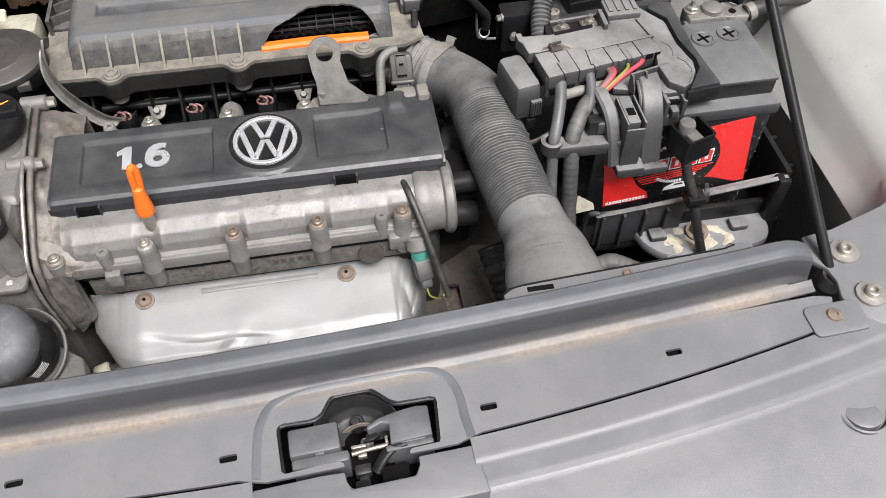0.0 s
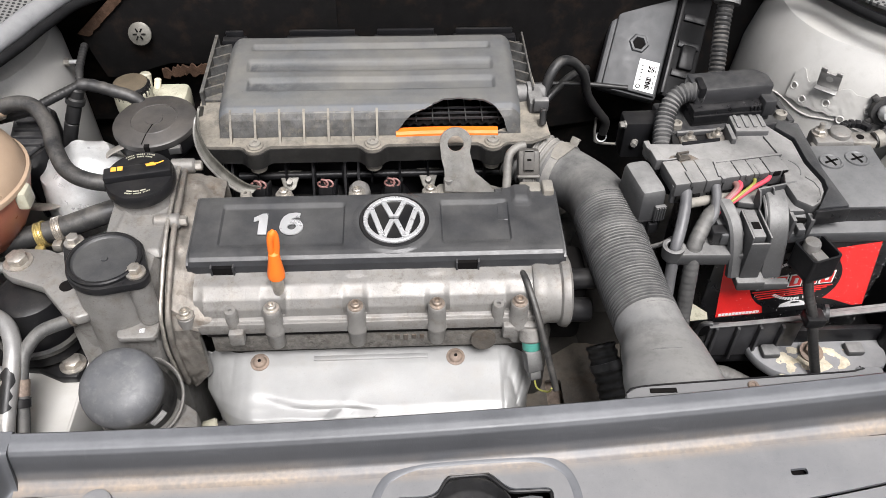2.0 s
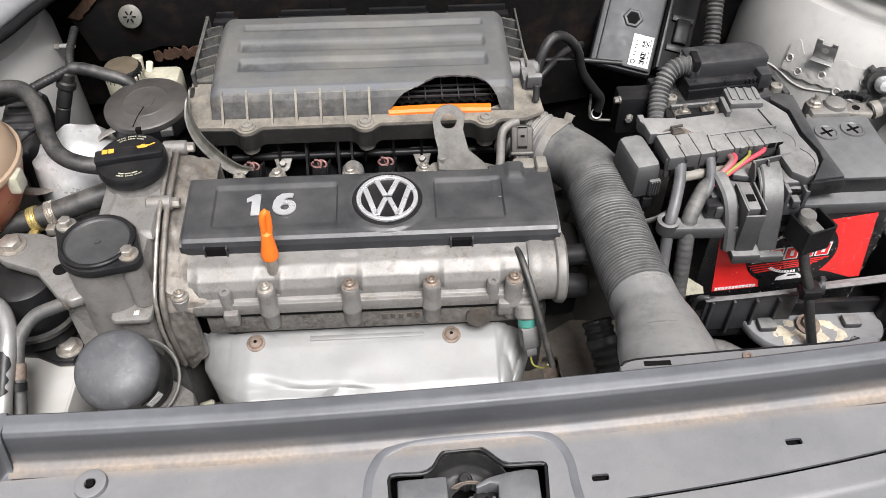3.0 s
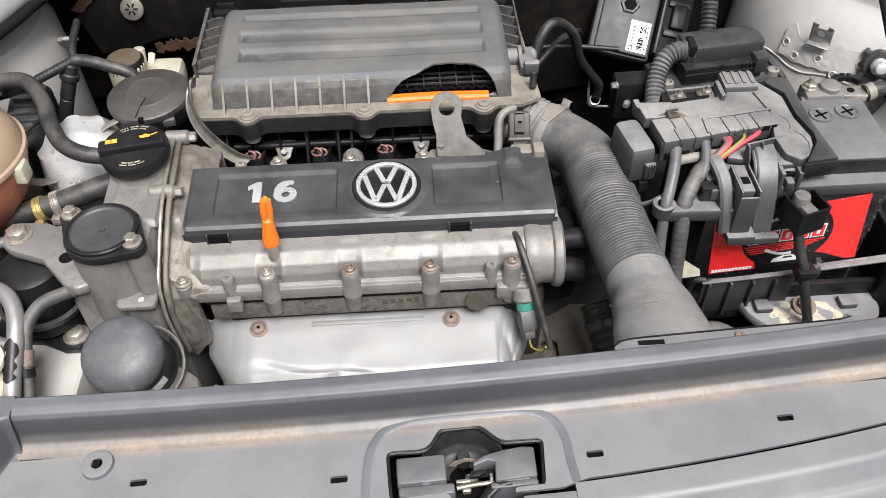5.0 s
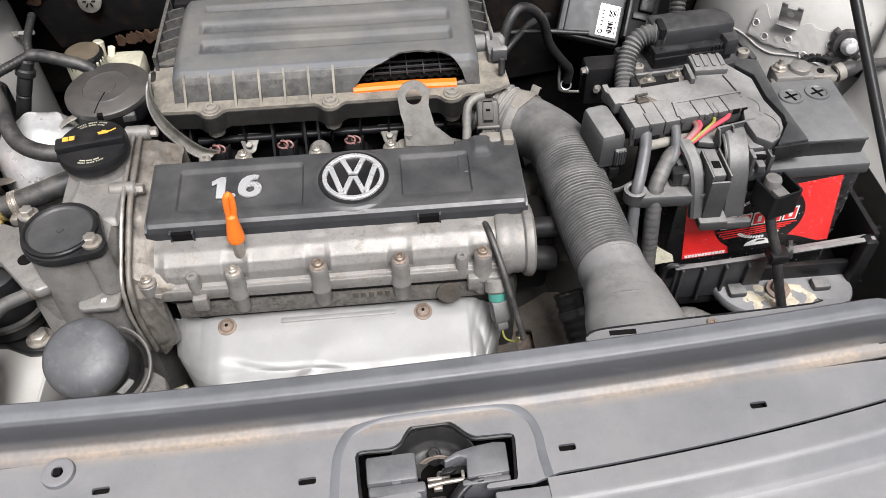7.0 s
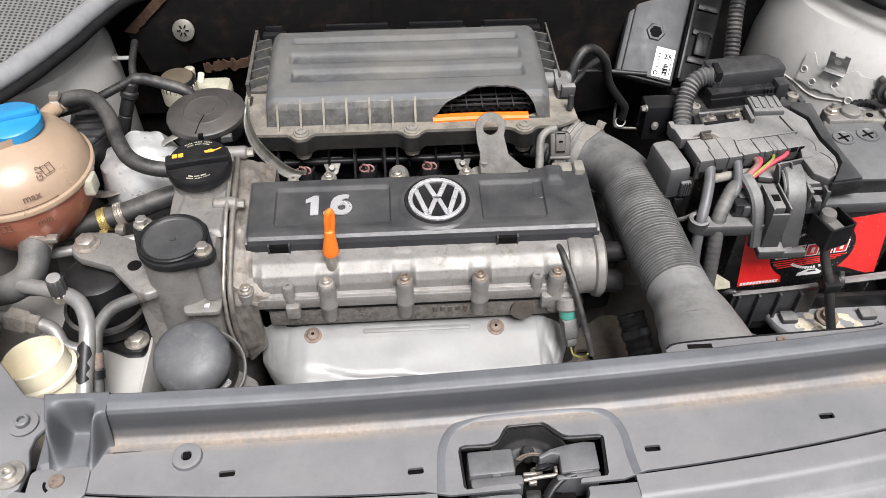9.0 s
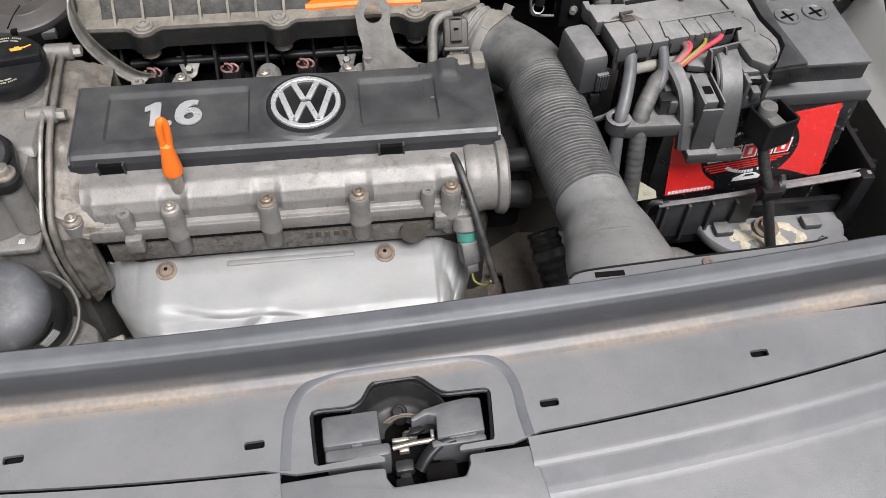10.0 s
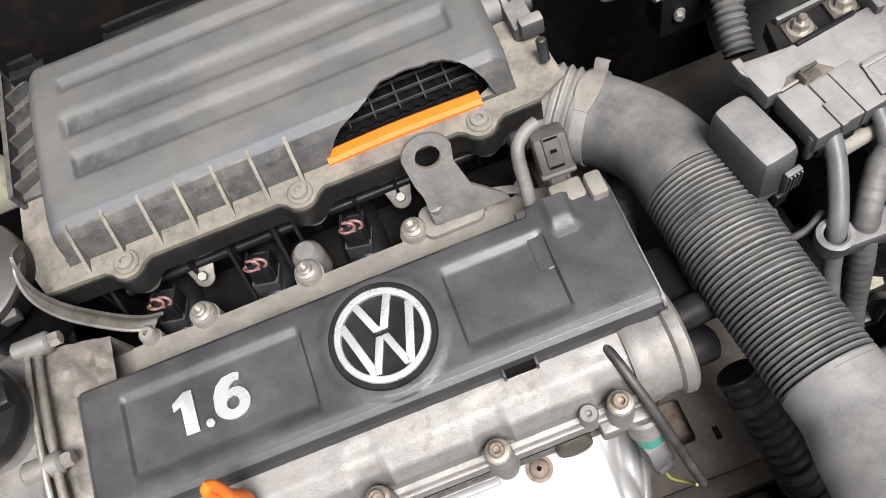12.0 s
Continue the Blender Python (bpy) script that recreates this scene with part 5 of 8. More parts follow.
def lid_shell(u, v):
    prof = [(0.766, 0.8615), (0.7665, 0.864), (0.769, 0.8725), (0.7725, 0.8805), (0.777, 0.887), (0.784, 0.8912), (0.797, 0.8932), (0.83, 0.8945), (0.87, 0.8955), (0.91, 0.8945), (0.927, 0.892), (0.934, 0.888), (0.936, 0.87)]
    y, z = profile_at(prof, v)
    x = LX0 + (LX1 - LX0) * u
    e = min(u, 1 - u) * (LX1 - LX0)
    side = max(0, 1 - e / 0.014)
    z -= 0.012 * side ** 2 * (z > 0.87)
    if e < 1e-6:
        z = 0.8615
    if z > 0.885:
        for y0, y1, x0 in ((0.812, 0.833, -0.224), (0.850, 0.870, -0.228), (0.893, 0.906, -0.226)):
            z -= 0.0042 * smooth(y0, y0 + 0.0025, y) * (1 - smooth(y1 - 0.0025, y1, y)) * smooth(x0, x0 + 0.004, x) * (1 - smooth(0.058, 0.063, x))
    z += 0.0012 * noise.noise(Vector((x * 9, y * 14, 0.3)))
    return (x - 0.004 * (v - 0.5) * (1 if u < 0.5 else -1), y, z)


def lid_keep(u, v):
    x = LX0 + (LX1 - LX0) * u
    prof_y = v * 12
    left, right = -0.054, 0.0775
    if not left < x < right:
        return True
    t = (x - left) / (right - left)
    ragged = 0.42 * noise.noise(Vector((x * 42, 3, 1))) + 0.30 * max(0.0, noise.noise(Vector((x * 150, 3, 1))) - 0.15)
    top = 5.7 * min(1, (t / 0.42)) ** 0.55 if t < 0.6 else 5.7 * max(0, 1 - ((t - 0.6) / 0.4) ** 3.5)
    return not (0.6 < prof_y < top + ragged)




def lid_piece(lo, hi):
    """The part of the lid between two profile stations, its broken edge smoothed."""
    nu, nv = 240, 140
    cell = [[lid_keep((i + 0.5) / nu, (j + 0.5) / nv) for j in range(nv)] for i in range(nu)]
    bm = bmesh.new()
    j0, j1 = int(lo * nv), int(hi * nv)
    g = {(i, j): bm.verts.new(lid_shell(i / nu, j / nv)) for i in range(nu + 1) for j in range(j0, j1 + 1)}
    for i in range(nu):
        for j in range(j0, j1):
            if cell[i][j]:
                bm.faces.new((g[i, j], g[i + 1, j], g[i + 1, j + 1], g[i, j + 1]))
    torn = [g[i, j] for i in range(1, nu) for j in range(max(1, j0), min(j1 + 1, nv)) if len({cell[a][c] for a in (i - 1, i) for c in (j - 1, j)}) == 2]
    marked = set(torn)
    for _ in range(4):
        moved = {}
        for v in torn:
            near = [e.other_vert(v) for e in v.link_edges if len(e.link_faces) == 1 and e.other_vert(v) in marked]
            if len(near) == 2:
                moved[v] = v.co * 0.4 + (near[0].co + near[1].co) * 0.3
        for v, co in moved.items():
            v.co = co
    bmesh.ops.delete(bm, geom=[v for v in bm.verts if not v.link_faces], context="VERTS")
    return thicken(bm, 0.0025)


part("lid_front", lid_piece(0, 0.35), AIRFRONT, airbox, "dirt-smeared front wall", sharp=60)
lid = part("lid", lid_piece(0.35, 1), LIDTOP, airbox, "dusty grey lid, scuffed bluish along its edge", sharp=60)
for k in range(12):
    x = -0.238 + 0.0272 * k
    if -0.056 < x < 0.066:
        continue
    part("rib", slab([(0.7545, 0.8616), (0.768, 0.8616), (0.784, 0.8900), (0.7775, 0.8880)], -0.0013, 0.0013, 0, Matrix.Translation((x, 0, 0)) @ Matrix(((0, 0, 1, 0), (1, 0, 0, 0), (0, 1, 0, 0), (0, 0, 0, 1)))), LEDGE, lid)
out = [(-0.272, 0.752)]
for cx in (-0.211, -0.080, 0.055):
    out += [(cx - 0.017, 0.7505)] + arc(cx, 0.752, 0.0125, 205, 335, 8) + [(cx + 0.017, 0.7505)]
out += [(0.100, 0.751), (0.122, 0.762), (0.120, 0.80), (0.112, 0.955), (-0.285, 0.955), (-0.284, 0.78)]
flange_holes = [[(-0.05, 0.770), (0.058, 0.770), (0.074, 0.778), (0.074, 0.93), (-0.24, 0.93), (-0.24, 0.80), (-0.06, 0.80)]]
part("lid_flange", pierced(out, flange_holes, 0.8575, 0.8615), LEDGE, airbox, "flange thick with tan dust")
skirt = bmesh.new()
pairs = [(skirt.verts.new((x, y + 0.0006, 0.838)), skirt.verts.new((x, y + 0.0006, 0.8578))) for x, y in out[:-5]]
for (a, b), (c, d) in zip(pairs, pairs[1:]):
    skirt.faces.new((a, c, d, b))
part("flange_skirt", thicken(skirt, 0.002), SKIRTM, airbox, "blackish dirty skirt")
part("lower_body", box(-0.262, 0.105, 0.785, 0.95, 0.73, 0.8560, 0.006), BLACK, airbox, "black lower half of the filter box")
for k, x in enumerate((-0.211, -0.080, 0.055)):
    part("screw_boss", rod((x, 0.752, 0.828), (x, 0.752, 0.8635), 0.0095, 24, 0.001), LEDGE, airbox)
    part("screw", lathe([(0.0068, 0), (0.0062, 0.0022), (0.003, 0.0026), (0.0026, 0.0008), (0, 0.0008)], Matrix.Translation((x, 0.752, 0.8635)), 20), TANCAST, airbox)
for k in range(11):
    part("lower_rib", box(-0.250 + 0.033 * k, -0.2475 + 0.033 * k, 0.757, 0.786, 0.800, 0.843, 0), BLACK, airbox)
for s, x in ((-1, -0.268), (1, 0.098)):
    part("end_web", box(x - 0.012, x + 0.012, 0.835, 0.955, 0.862, 0.866, 0.001), AIRFRONT, airbox)
    for k in range(5):
        part("web_rib", box(x - 0.011, x + 0.011, 0.845 + 0.022 * k, 0.8475 + 0.022 * k, 0.862, 0.877, 0, Matrix.Translation((x, 0.845 + 0.022 * k, 0)) @ Matrix.Rotation(radians(-28 * s), 4, "Z") @ Matrix.Translation((-x, -0.845 - 0.022 * k, 0))), AIRFRONT, airbox)
    part("end_wall", box(x + s * 0.010, x + s * 0.0125, 0.83, 0.955, 0.855, 0.880, 0.0008), AIRFRONT, airbox)
for x0, x1 in ((-0.19, -0.10), (-0.08, 0.0), (0.02, 0.10), (-0.27, -0.24)):
    part("hinge_lug", add(box(x0, x1, 0.938, 0.950, 0.866, 0.882, 0.0015), box(x0 + 0.004, x1 - 0.004, 0.947, 0.951, 0.880, 0.8895, 0.001)), BLACK, airbox)
filter_el = root("air_filter_element", (0.0, 0.80, 0.852), "orange-edged air filter element under the broken lid", "air filter")
part("orange_edge", bev(ribbon([(-0.054, 0.7695, 0.8612), (0.0, 0.7705, 0.8618), (0.062, 0.7695, 0.8612)], 0.0125, 0.0105), 0.0016), ORANGE, filter_el, "orange rubber sealing edge")
part("pleats", sheet(lambda u, v: (-0.23 + 0.310 * u, 0.782 + 0.145 * v, 0.8645 + 0.0016 * math.sin(u * 190)), 190, 2, 0.001), DARK, filter_el)
for k in range(8):
    part("cage_bar", box(-0.05 + 0.019 * k, -0.0488 + 0.019 * k, 0.782, 0.84, 0.868, 0.870, 0), PLUGP, filter_el)
for k in range(3):
    part("cage_bar", box(-0.06, 0.078, 0.786 + 0.010 * k, 0.7872 + 0.010 * k, 0.868, 0.8705, 0), PLUGP, filter_el)

settle(airbox, (-0.0818, 0.8552, 0.8324), 1.03)
settle(filter_el, (0.0006, 0.8243, 0.8344), 1.03)

# vent connection at the side of the box
vent = root("vent_pipe", (0.12, 0.88, 0.85), "black vent pipe on the filter box with a grey elbow", "vent pipe")
part("side_socket", rod((0.092, 0.864, 0.846), (0.130, 0.866, 0.846), 0.0125, 20, 0.002), DUSTY, vent)
part("socket_ring", lathe([(0.0125, 0), (0.0155, 0.001), (0.0155, 0.007), (0.0125, 0.008)], along((0.106, 0.865, 0.846), (1, 0.05, 0)), 24), DUSTY, vent)
part("clip", add(box(0.106, 0.124, 0.828, 0.866, 0.826, 0.858, 0.003), box(0.110, 0.128, 0.822, 0.832, 0.850, 0.866, 0.002)), DUSTY, vent)
part("pin", rod((0.1185, 0.800, 0.848), (0.1185, 0.806, 0.866), 0.0040, 12, 0.001), HOSE, vent)
part("pipe", tube([(0.128, 0.865, 0.844), (0.137, 0.874, 0.870), (0.150, 0.885, 0.880), (0.169, 0.900, 0.868), (0.188, 0.915, 0.840), (0.202, 0.930, 0.796), (0.224, 0.942, 0.760), (0.238, 0.950, 0.738), (0.238, 0.953, 0.716)], 0.0062, 0.004, 16), HOSE, vent)
part("second_pipe", tube([(0.120, 0.890, 0.79), (0.150, 0.915, 0.812), (0.180, 0.945, 0.820), (0.21, 0.99, 0.80)], 0.0052, 0.005, 12), TUBEB, vent)
part("spring_clip", lathe([(0.0062, -0.001), (0.0078, -0.0005), (0.0078, 0.0015), (0.0062, 0.001), (0.0062, -0.001)], along((0.237, 0.953, 0.710), (-0.3, -1, 0.5)), 20), CHROME, vent, "bright wire ring")
part("wire_hook", tube([(0.224, 0.950, 0.745), (0.226, 0.951, 0.715), (0.232, 0.953, 0.700), (0.262, 0.950, 0.698), (0.285, 0.945, 0.700)], 0.0020, 0.004, 8), DULL, vent)

# fuel rail and injectors between cover and filter box
manifold = root("intake_manifold", (-0.08, 0.74, 0.78), "black plastic intake manifold, its block coloured near-black for shade", "intake manifold")
# block in DARK: the shade behind the injectors is in its colour
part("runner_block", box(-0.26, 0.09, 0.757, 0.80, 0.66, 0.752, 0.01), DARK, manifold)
for k in range(4):
    part("runner", tube([(-0.217 + 0.079 * k, 0.735, 0.735), (-0.217 + 0.079 * k, 0.770, 0.752), (-0.217 + 0.079 * k, 0.81, 0.735)], 0.019, 0.01, 14), BLACK, manifold)
part("fuel_rail", rod((-0.245, 0.789, 0.787), (0.07, 0.789, 0.787), 0.0048, 12), BLACK, manifold)
for x in (-0.1845, -0.0175):
    part("rail_bracket", slab(arc(x, 0.778, 0.0085, 180, 360, 10) + [(x + 0.014, 0.795), (x - 0.014, 0.795)], 0.781, 0.784, 0.001, Matrix.Translation((0, 0.78, 0.783)) @ pose(0, 0, 0, 35, 0, 0) @ Matrix.Translation((0, -0.78, -0.783))), GRIMEW, manifold)
    part("bracket_bolt", bolt((x, 0.7775, 0.7845), (0, -0.55, 1), 0.0038, 0.004, 0.0, False), DULL, manifold)
for k in range(4):
    x = -0.2185 + 0.0788 * k
    inj = root("injector_plug", (x, 0.770, 0.76), "small black injector plug with reddish wires", "injector plug", "injectors")
    M = along((x, 0.762, 0.766), (0.05, 0.22, 1))
    part("housing", box(-0.0085, 0.0085, -0.008, 0.008, 0, 0.026, 0.0015, M), BLACK, inj)
    part("mouth", pierced(round_rect(-0.0108, 0.0108, -0.0108, 0.0095, 0.002), [round_rect(-0.0085, 0.0085, -0.0085, 0.0078, 0.001)], -0.004, 0.0075, M), PLUGP, inj, "dusty plug rim")
    part("latch", box(-0.0055, 0.0055, -0.0108, -0.0078, 0.006, 0.024, 0.001, M), PLUGP, inj)
    for s in (-1, 1):
        part("wall", box(s * 0.0088 - 0.0012, s * 0.0088 + 0.0012, -0.0100, 0.004, 0.004, 0.028, 0.0005, M), BLACK, inj)
        part("wire", tube([M @ Vector((s * 0.0030 + 0.0056 * math.cos(0.7 * j + s), 0.003 + 0.0012 * s + 0.0006 * j, 0.0285 + 0.0042 * math.sin(0.7 * j + s))) for j in range(10)], 0.0013, 0.0012, 8), PINKW, inj, "dull red wire")
for x, h in ((-0.155, 0.802), (-0.117, 0.804), (-0.101, 0.804), (0.028, 0.800), (-0.25, 0.80)):
    part("web_plate", slab([(0.752, 0.755), (0.795, 0.755), (0.795, h + 0.012), (0.785, h + 0.012)], -0.0014, 0.0014, 0, Matrix.Translation((x, 0, 0)) @ Matrix(((0, 0, 1, 0), (1, 0, 0, 0), (0, 1, 0, 0), (0, 0, 0, 1)))), BLACK, manifold)
part("pale_boss", lathe([(0, 0.012), (0.008, 0.011), (0.012, 0.006), (0.013, 0.0), (0.013, -0.02)], Matrix.Translation((-0.100, 0.757, 0.786)), 24), CAST, manifold, "pale dusty boss")

# lifting eye
eye_b = root("lifting_eye", (0.015, 0.73, 0.85), "pale dusty steel lifting eye bracket", "lifting eye")
EYE_M = Matrix.Translation((0.0125, 0.7510, 0.8535)) @ pose(0, 0, 0, 66, 0, 0)
eo = arc(0, 0.006, 0.0185, 10, 170, 14) + [(-0.0160, -0.012), (-0.013, -0.024), (-0.012, -0.050), (0.046, -0.053), (0.042, -0.046), (0.022, -0.028), (0.016, -0.004)]
part("plate", pierced(eo, [arc(0, 0.006, 0.0092, 0, 342, 19)], -0.0018, 0.0018, EYE_M), DULL, eye_b)
part("side_strip", ribbon([(0.030, 0.742, 0.806), (0.050, 0.738, 0.806), (0.066, 0.734, 0.804)], 0.007, 0.003), DULL, eye_b)
# bracket arm at the other end
arm = root("bracket_arm", (-0.27, 0.73, 0.84), "bent pale steel bracket arm beside the filter box", "bracket")
ARM = [(-0.270, 0.790, 0.878), (-0.273, 0.777, 0.884), (-0.2755, 0.764, 0.866), (-0.270, 0.757, 0.842), (-0.256, 0.752, 0.820), (-0.236, 0.746, 0.803), (-0.220, 0.744, 0.799)]
path = curve_points(ARM, 0.004)


def strap_face(u, v):
    p = path[min(int(u * (len(path) - 1) + 0.5), len(path) - 1)]
    return p + Vector((-0.004, 0, 0)) + Vector((0.003 + 0.008 * u, 0.003, 0.011 - 0.004 * u)) * v + Vector((0, -0.0012, 0.0)) * math.cos(math.pi * 2 * v)


part("strip", sheet(strap_face, len(path) - 1, 6, 0.0024), GRIMEW, arm)
part("edge", tube([(x - 0.004, y - 0.0015, z) for x, y, z in ARM], 0.0014, 0.004, 8), DULL, arm)

# camshaft sensor plug by the duct
cs = root("sensor_connector", (0.09, 0.74, 0.84), "dusty black sensor connector standing by the duct", "connector")
CM = along((0.0925, 0.712, 0.826), (0.0, 0.60, 1)) @ Matrix.Rotation(radians(176), 4, "Z")
part("body", box(-0.0080, 0.0080, -0.007, 0.007, -0.004, 0.018, 0.002, CM), PLUGB, cs, "narrow dusty neck")
for x in (-0.0055, 0.0055):
    part("neck_rib", box(x - 0.001, x + 0.001, -0.0085, -0.006, -0.004, 0.014, 0.0005, CM), PLUGB, cs)
part("neck_slot", box(-0.003, 0.003, -0.0078, -0.006, -0.002, 0.004, 0, CM), DARK, cs)
part("head", box(-0.0122, 0.0122, -0.0115, 0.0105, 0.014, 0.044, 0.004, CM), PLUGB, cs)
part("collar", box(-0.0128, 0.0128, -0.0122, 0.011, 0.0125, 0.0165, 0.0018, CM), PLUGB, cs)
part("latch", box(-0.0060, 0.0060, -0.0138, -0.010, 0.020, 0.045, 0.0015, CM), PLUGB, cs)
part("latch_slot", box(-0.0050, 0.0050, -0.0142, -0.012, 0.021, 0.0228, 0, CM), DARK, cs)
part("latch_slot", box(-0.0022, 0.0024, -0.0142, -0.012, 0.0325, 0.0350, 0, CM), DARK, cs)
part("head_slot", box(-0.0048, 0.0048, -0.0142, -0.0095, 0.0425, 0.0440, 0, CM), DARK, cs)
part("cable", tube([(0.090, 0.744, 0.862), (0.081, 0.741, 0.861), (0.0725, 0.735, 0.857), (0.0695, 0.727, 0.850), (0.0685, 0.716, 0.838), (0.067, 0.705, 0.824), (0.066, 0.700, 0.812)], 0.0050, 0.002, 12, radius=lambda s, t: 1 + 0.06 * noise.noise(Vector((s * 120, 2, 0)))), SLEEVE, cs, "pale dusty cable sleeve")

# ---- intake duct ----
duct = root("intake_duct", (0.18, 0.6, 0.80), "dusty black ribbed air intake duct", "intake duct")
part("cuff", tube([(0.088, 0.812, 0.803), (0.114, 0.796, 0.798), (0.138, 0.777, 0.794)], 0.0345, 0.0012, 36, radius=ripple(0.0068, 0.042)), CUFFM, duct, "pale dusty ribbed cuff")
part("elbow", tube([(0.135, 0.7795, 0.794), (0.154, 0.760, 0.795), (0.1685, 0.735, 0.800), (0.1745, 0.708, 0.807), (0.1765, 0.678, 0.812)], 0.0355, 0.004, 36, radius=lambda s, t: 1 + 0.04 * (s < 0.006) - 0.02 * math.sin(s / t * math.pi)), RUBBER, duct)
part("hose_clamp", tube([(0.1375, 0.7775, 0.794), (0.1450, 0.7705, 0.7942)], 0.0374, 0.003, 36), CUFFM, duct, "grimy metal hose clamp")
part("clamp_tongue", sheet(lambda u, v: Vector((0.1415, 0.774, 0.794)) + Vector((0.69, 0.72, 0)) * 0.0382 * math.sin(radians(-28 + 62 * u)) + Vector((0, 0, 0.0382 * math.cos(radians(-28 + 62 * u)))) + Vector((0.72, -0.69, 0)) * (-0.010 + 0.018 * v) * (0.55 + 0.45 * math.sin(math.pi * u)), 20, 4, 0.0012), TANCAST, duct, "tan stained clamp tongue")
part("clamp_ear", add(box(-0.0055, 0.0055, -0.001, 0.001, 0.0, 0.009, 0.0005, along((0.1565, 0.7895, 0.8245), (0.35, 0.36, 0.86))), box(-0.0055, 0.0055, -0.004, 0.001, 0.0075, 0.0092, 0.0005, along((0.1565, 0.7895, 0.8245), (0.35, 0.36, 0.86)))), TANCAST, duct, "bent clamp ear")
part("ribbed_hose", tube([(0.1765, 0.682, 0.8115), (0.180, 0.62, 0.812), (0.186, 0.56, 0.811), (0.1900, 0.523, 0.812)], 0.0350, 0.00048, 40, radius=lambda s, t: (1 - 0.07 * s / t) * (1.018 - 0.115 * max(0.0, 1 - abs((s / 0.0039) % 1.0 - 0.5) / 0.30))), RUBBER, duct)
part("mouth", tube([(0.1897, 0.525, 0.812), (0.1925, 0.497, 0.815), (0.192, 0.465, 0.826), (0.187, 0.43, 0.842), (0.183, 0.40, 0.852), (0.181, 0.385, 0.856)], 0.0332, 0.003, 40, squash=lambda s, t: (1 + 0.20 * smooth(0.012, 0.055, s) + 0.12 * smooth(0.05, 0.10, s), 1 - 0.25 * min(1, s / 0.09))), MOUTH, duct, "smooth flared mouth of the duct")
part("mould_line", tube([(0.156, 0.462, 0.838), (0.175, 0.458, 0.8553), (0.200, 0.457, 0.8563), (0.222, 0.460, 0.844)], 0.0007, 0.004, 8), RUBBER, duct)
# scoop resting behind the slam panel
scoop = root("intake_scoop", (0.24, 0.42, 0.84), "dark grey plastic air scoop with a rusty screw", "air scoop")
so = [(0.128, 0.370), (0.340, 0.382), (0.352, 0.392), (0.350, 0.412), (0.330, 0.414), (0.326, 0.409), (0.215, 0.404), (0.142, 0.400), (0.130, 0.394)]
part("top_plate", slab(so, 0.872, 0.8825, 0.0018), PANEL, scoop)
part("under_box", slab([(0.134, 0.372), (0.345, 0.384), (0.340, 0.404), (0.140, 0.394)], 0.76, 0.872, 0.004), BLACK, scoop)
part("slot", box(0.150, 0.172, 0.3925, 0.3970, 0.882, 0.8831, 0), DARK, scoop)
part("plate_edge", tube([(0.131, 0.394, 0.8822), (0.143, 0.3995, 0.8824), (0.215, 0.4035, 0.8824), (0.325, 0.4085, 0.8824), (0.331, 0.413, 0.8824)], 0.0009, 0.004, 6), BLACK, scoop)
part("screw", lathe([(0.0048, 0), (0.0042, 0.0016), (0.002, 0.002), (0.0016, 0.0008), (0, 0.0008)], Matrix.Translation((0.236, 0.397, 0.8825)), 16), RUSTY, scoop, "rusty cross-head screw")


# ---- coolant tank, hoses and small things on the other side ----
tank = root("expansion_tank", (-0.53, 0.68, 0.78), "translucent brownish coolant tank with a blue cap", "coolant tank")
TC = Vector((-0.524, 0.692, 0.870))
TR = 0.0805 / 0.0735
part("upper_shell", lathe([(0.0735, 0.0), (0.0725, 0.010), (0.068, 0.021), (0.058, 0.033), (0.044, 0.042), (0.034, 0.046), (0.030, 0.048), (0.030, 0.056)], Matrix.Translation(TC) @ Matrix.Scale(TR, 4), 56), TANK, tank)
part("lower_shell", lathe([(0, -0.086), (0.028, -0.083), (0.05, -0.067), (0.064, -0.043), (0.072, -0.015), (0.0735, 0.0)], Matrix.Translation(TC) @ Matrix.Scale(TR, 4), 56), COOLANT, tank, "lower half tinted red by coolant")
part("seam_ring", lathe([(0.0735, -0.003), (0.0765, -0.002), (0.0770, 0.0005), (0.0765, 0.003), (0.0735, 0.004)], Matrix.Translation(TC) @ Matrix.Scale(TR, 4), 56), TANK, tank)
cap_m = Matrix.Translation(TC + Vector((0.012, 0.008, 0.056)))
part("screw_cap", lathe([(0.030, -0.006), (0.033, -0.004), (0.033, 0.006), (0.030, 0.0085), (0.0, 0.010)], cap_m, 36), BLUE, tank, "blue screw cap")
part("cap_grip", box(-0.031, 0.031, -0.006, 0.006, 0.006, 0.016, 0.003, cap_m @ Matrix.Rotation(0.35, 4, "Z")), BLUE, tank)
part("side_lug", box(-0.449, -0.436, 0.668, 0.688, 0.848, 0.870, 0.003), CREAM, tank, "pale moulded lug")
part("upper_stub", tube([(-0.508, 0.735, 0.895), (-0.500, 0.765, 0.893), (-0.49, 0.785, 0.892)], 0.009, 0.004, 16), TANK, tank)


def tank_mark(az, dz):
    """A pose on the tank's face, upright, looking out."""
    h = 0.064 if dz > 0 else 0.10
    r = 0.0805 * math.sqrt(max(0.01, 1 - (dz / h) ** 2)) + 0.0012
    a = radians(az)
    n = Vector((math.cos(a) * r, math.sin(a) * r, dz * (0.0805 / h) ** 2)).normalized()
    x = Vector((-math.sin(a), math.cos(a), 0))
    y = n.cross(x)
    return Matrix.Translation(TC + Vector((math.cos(a) * r, math.sin(a) * r, dz))) @ Matrix((x, y, n)).transposed().to_4x4()


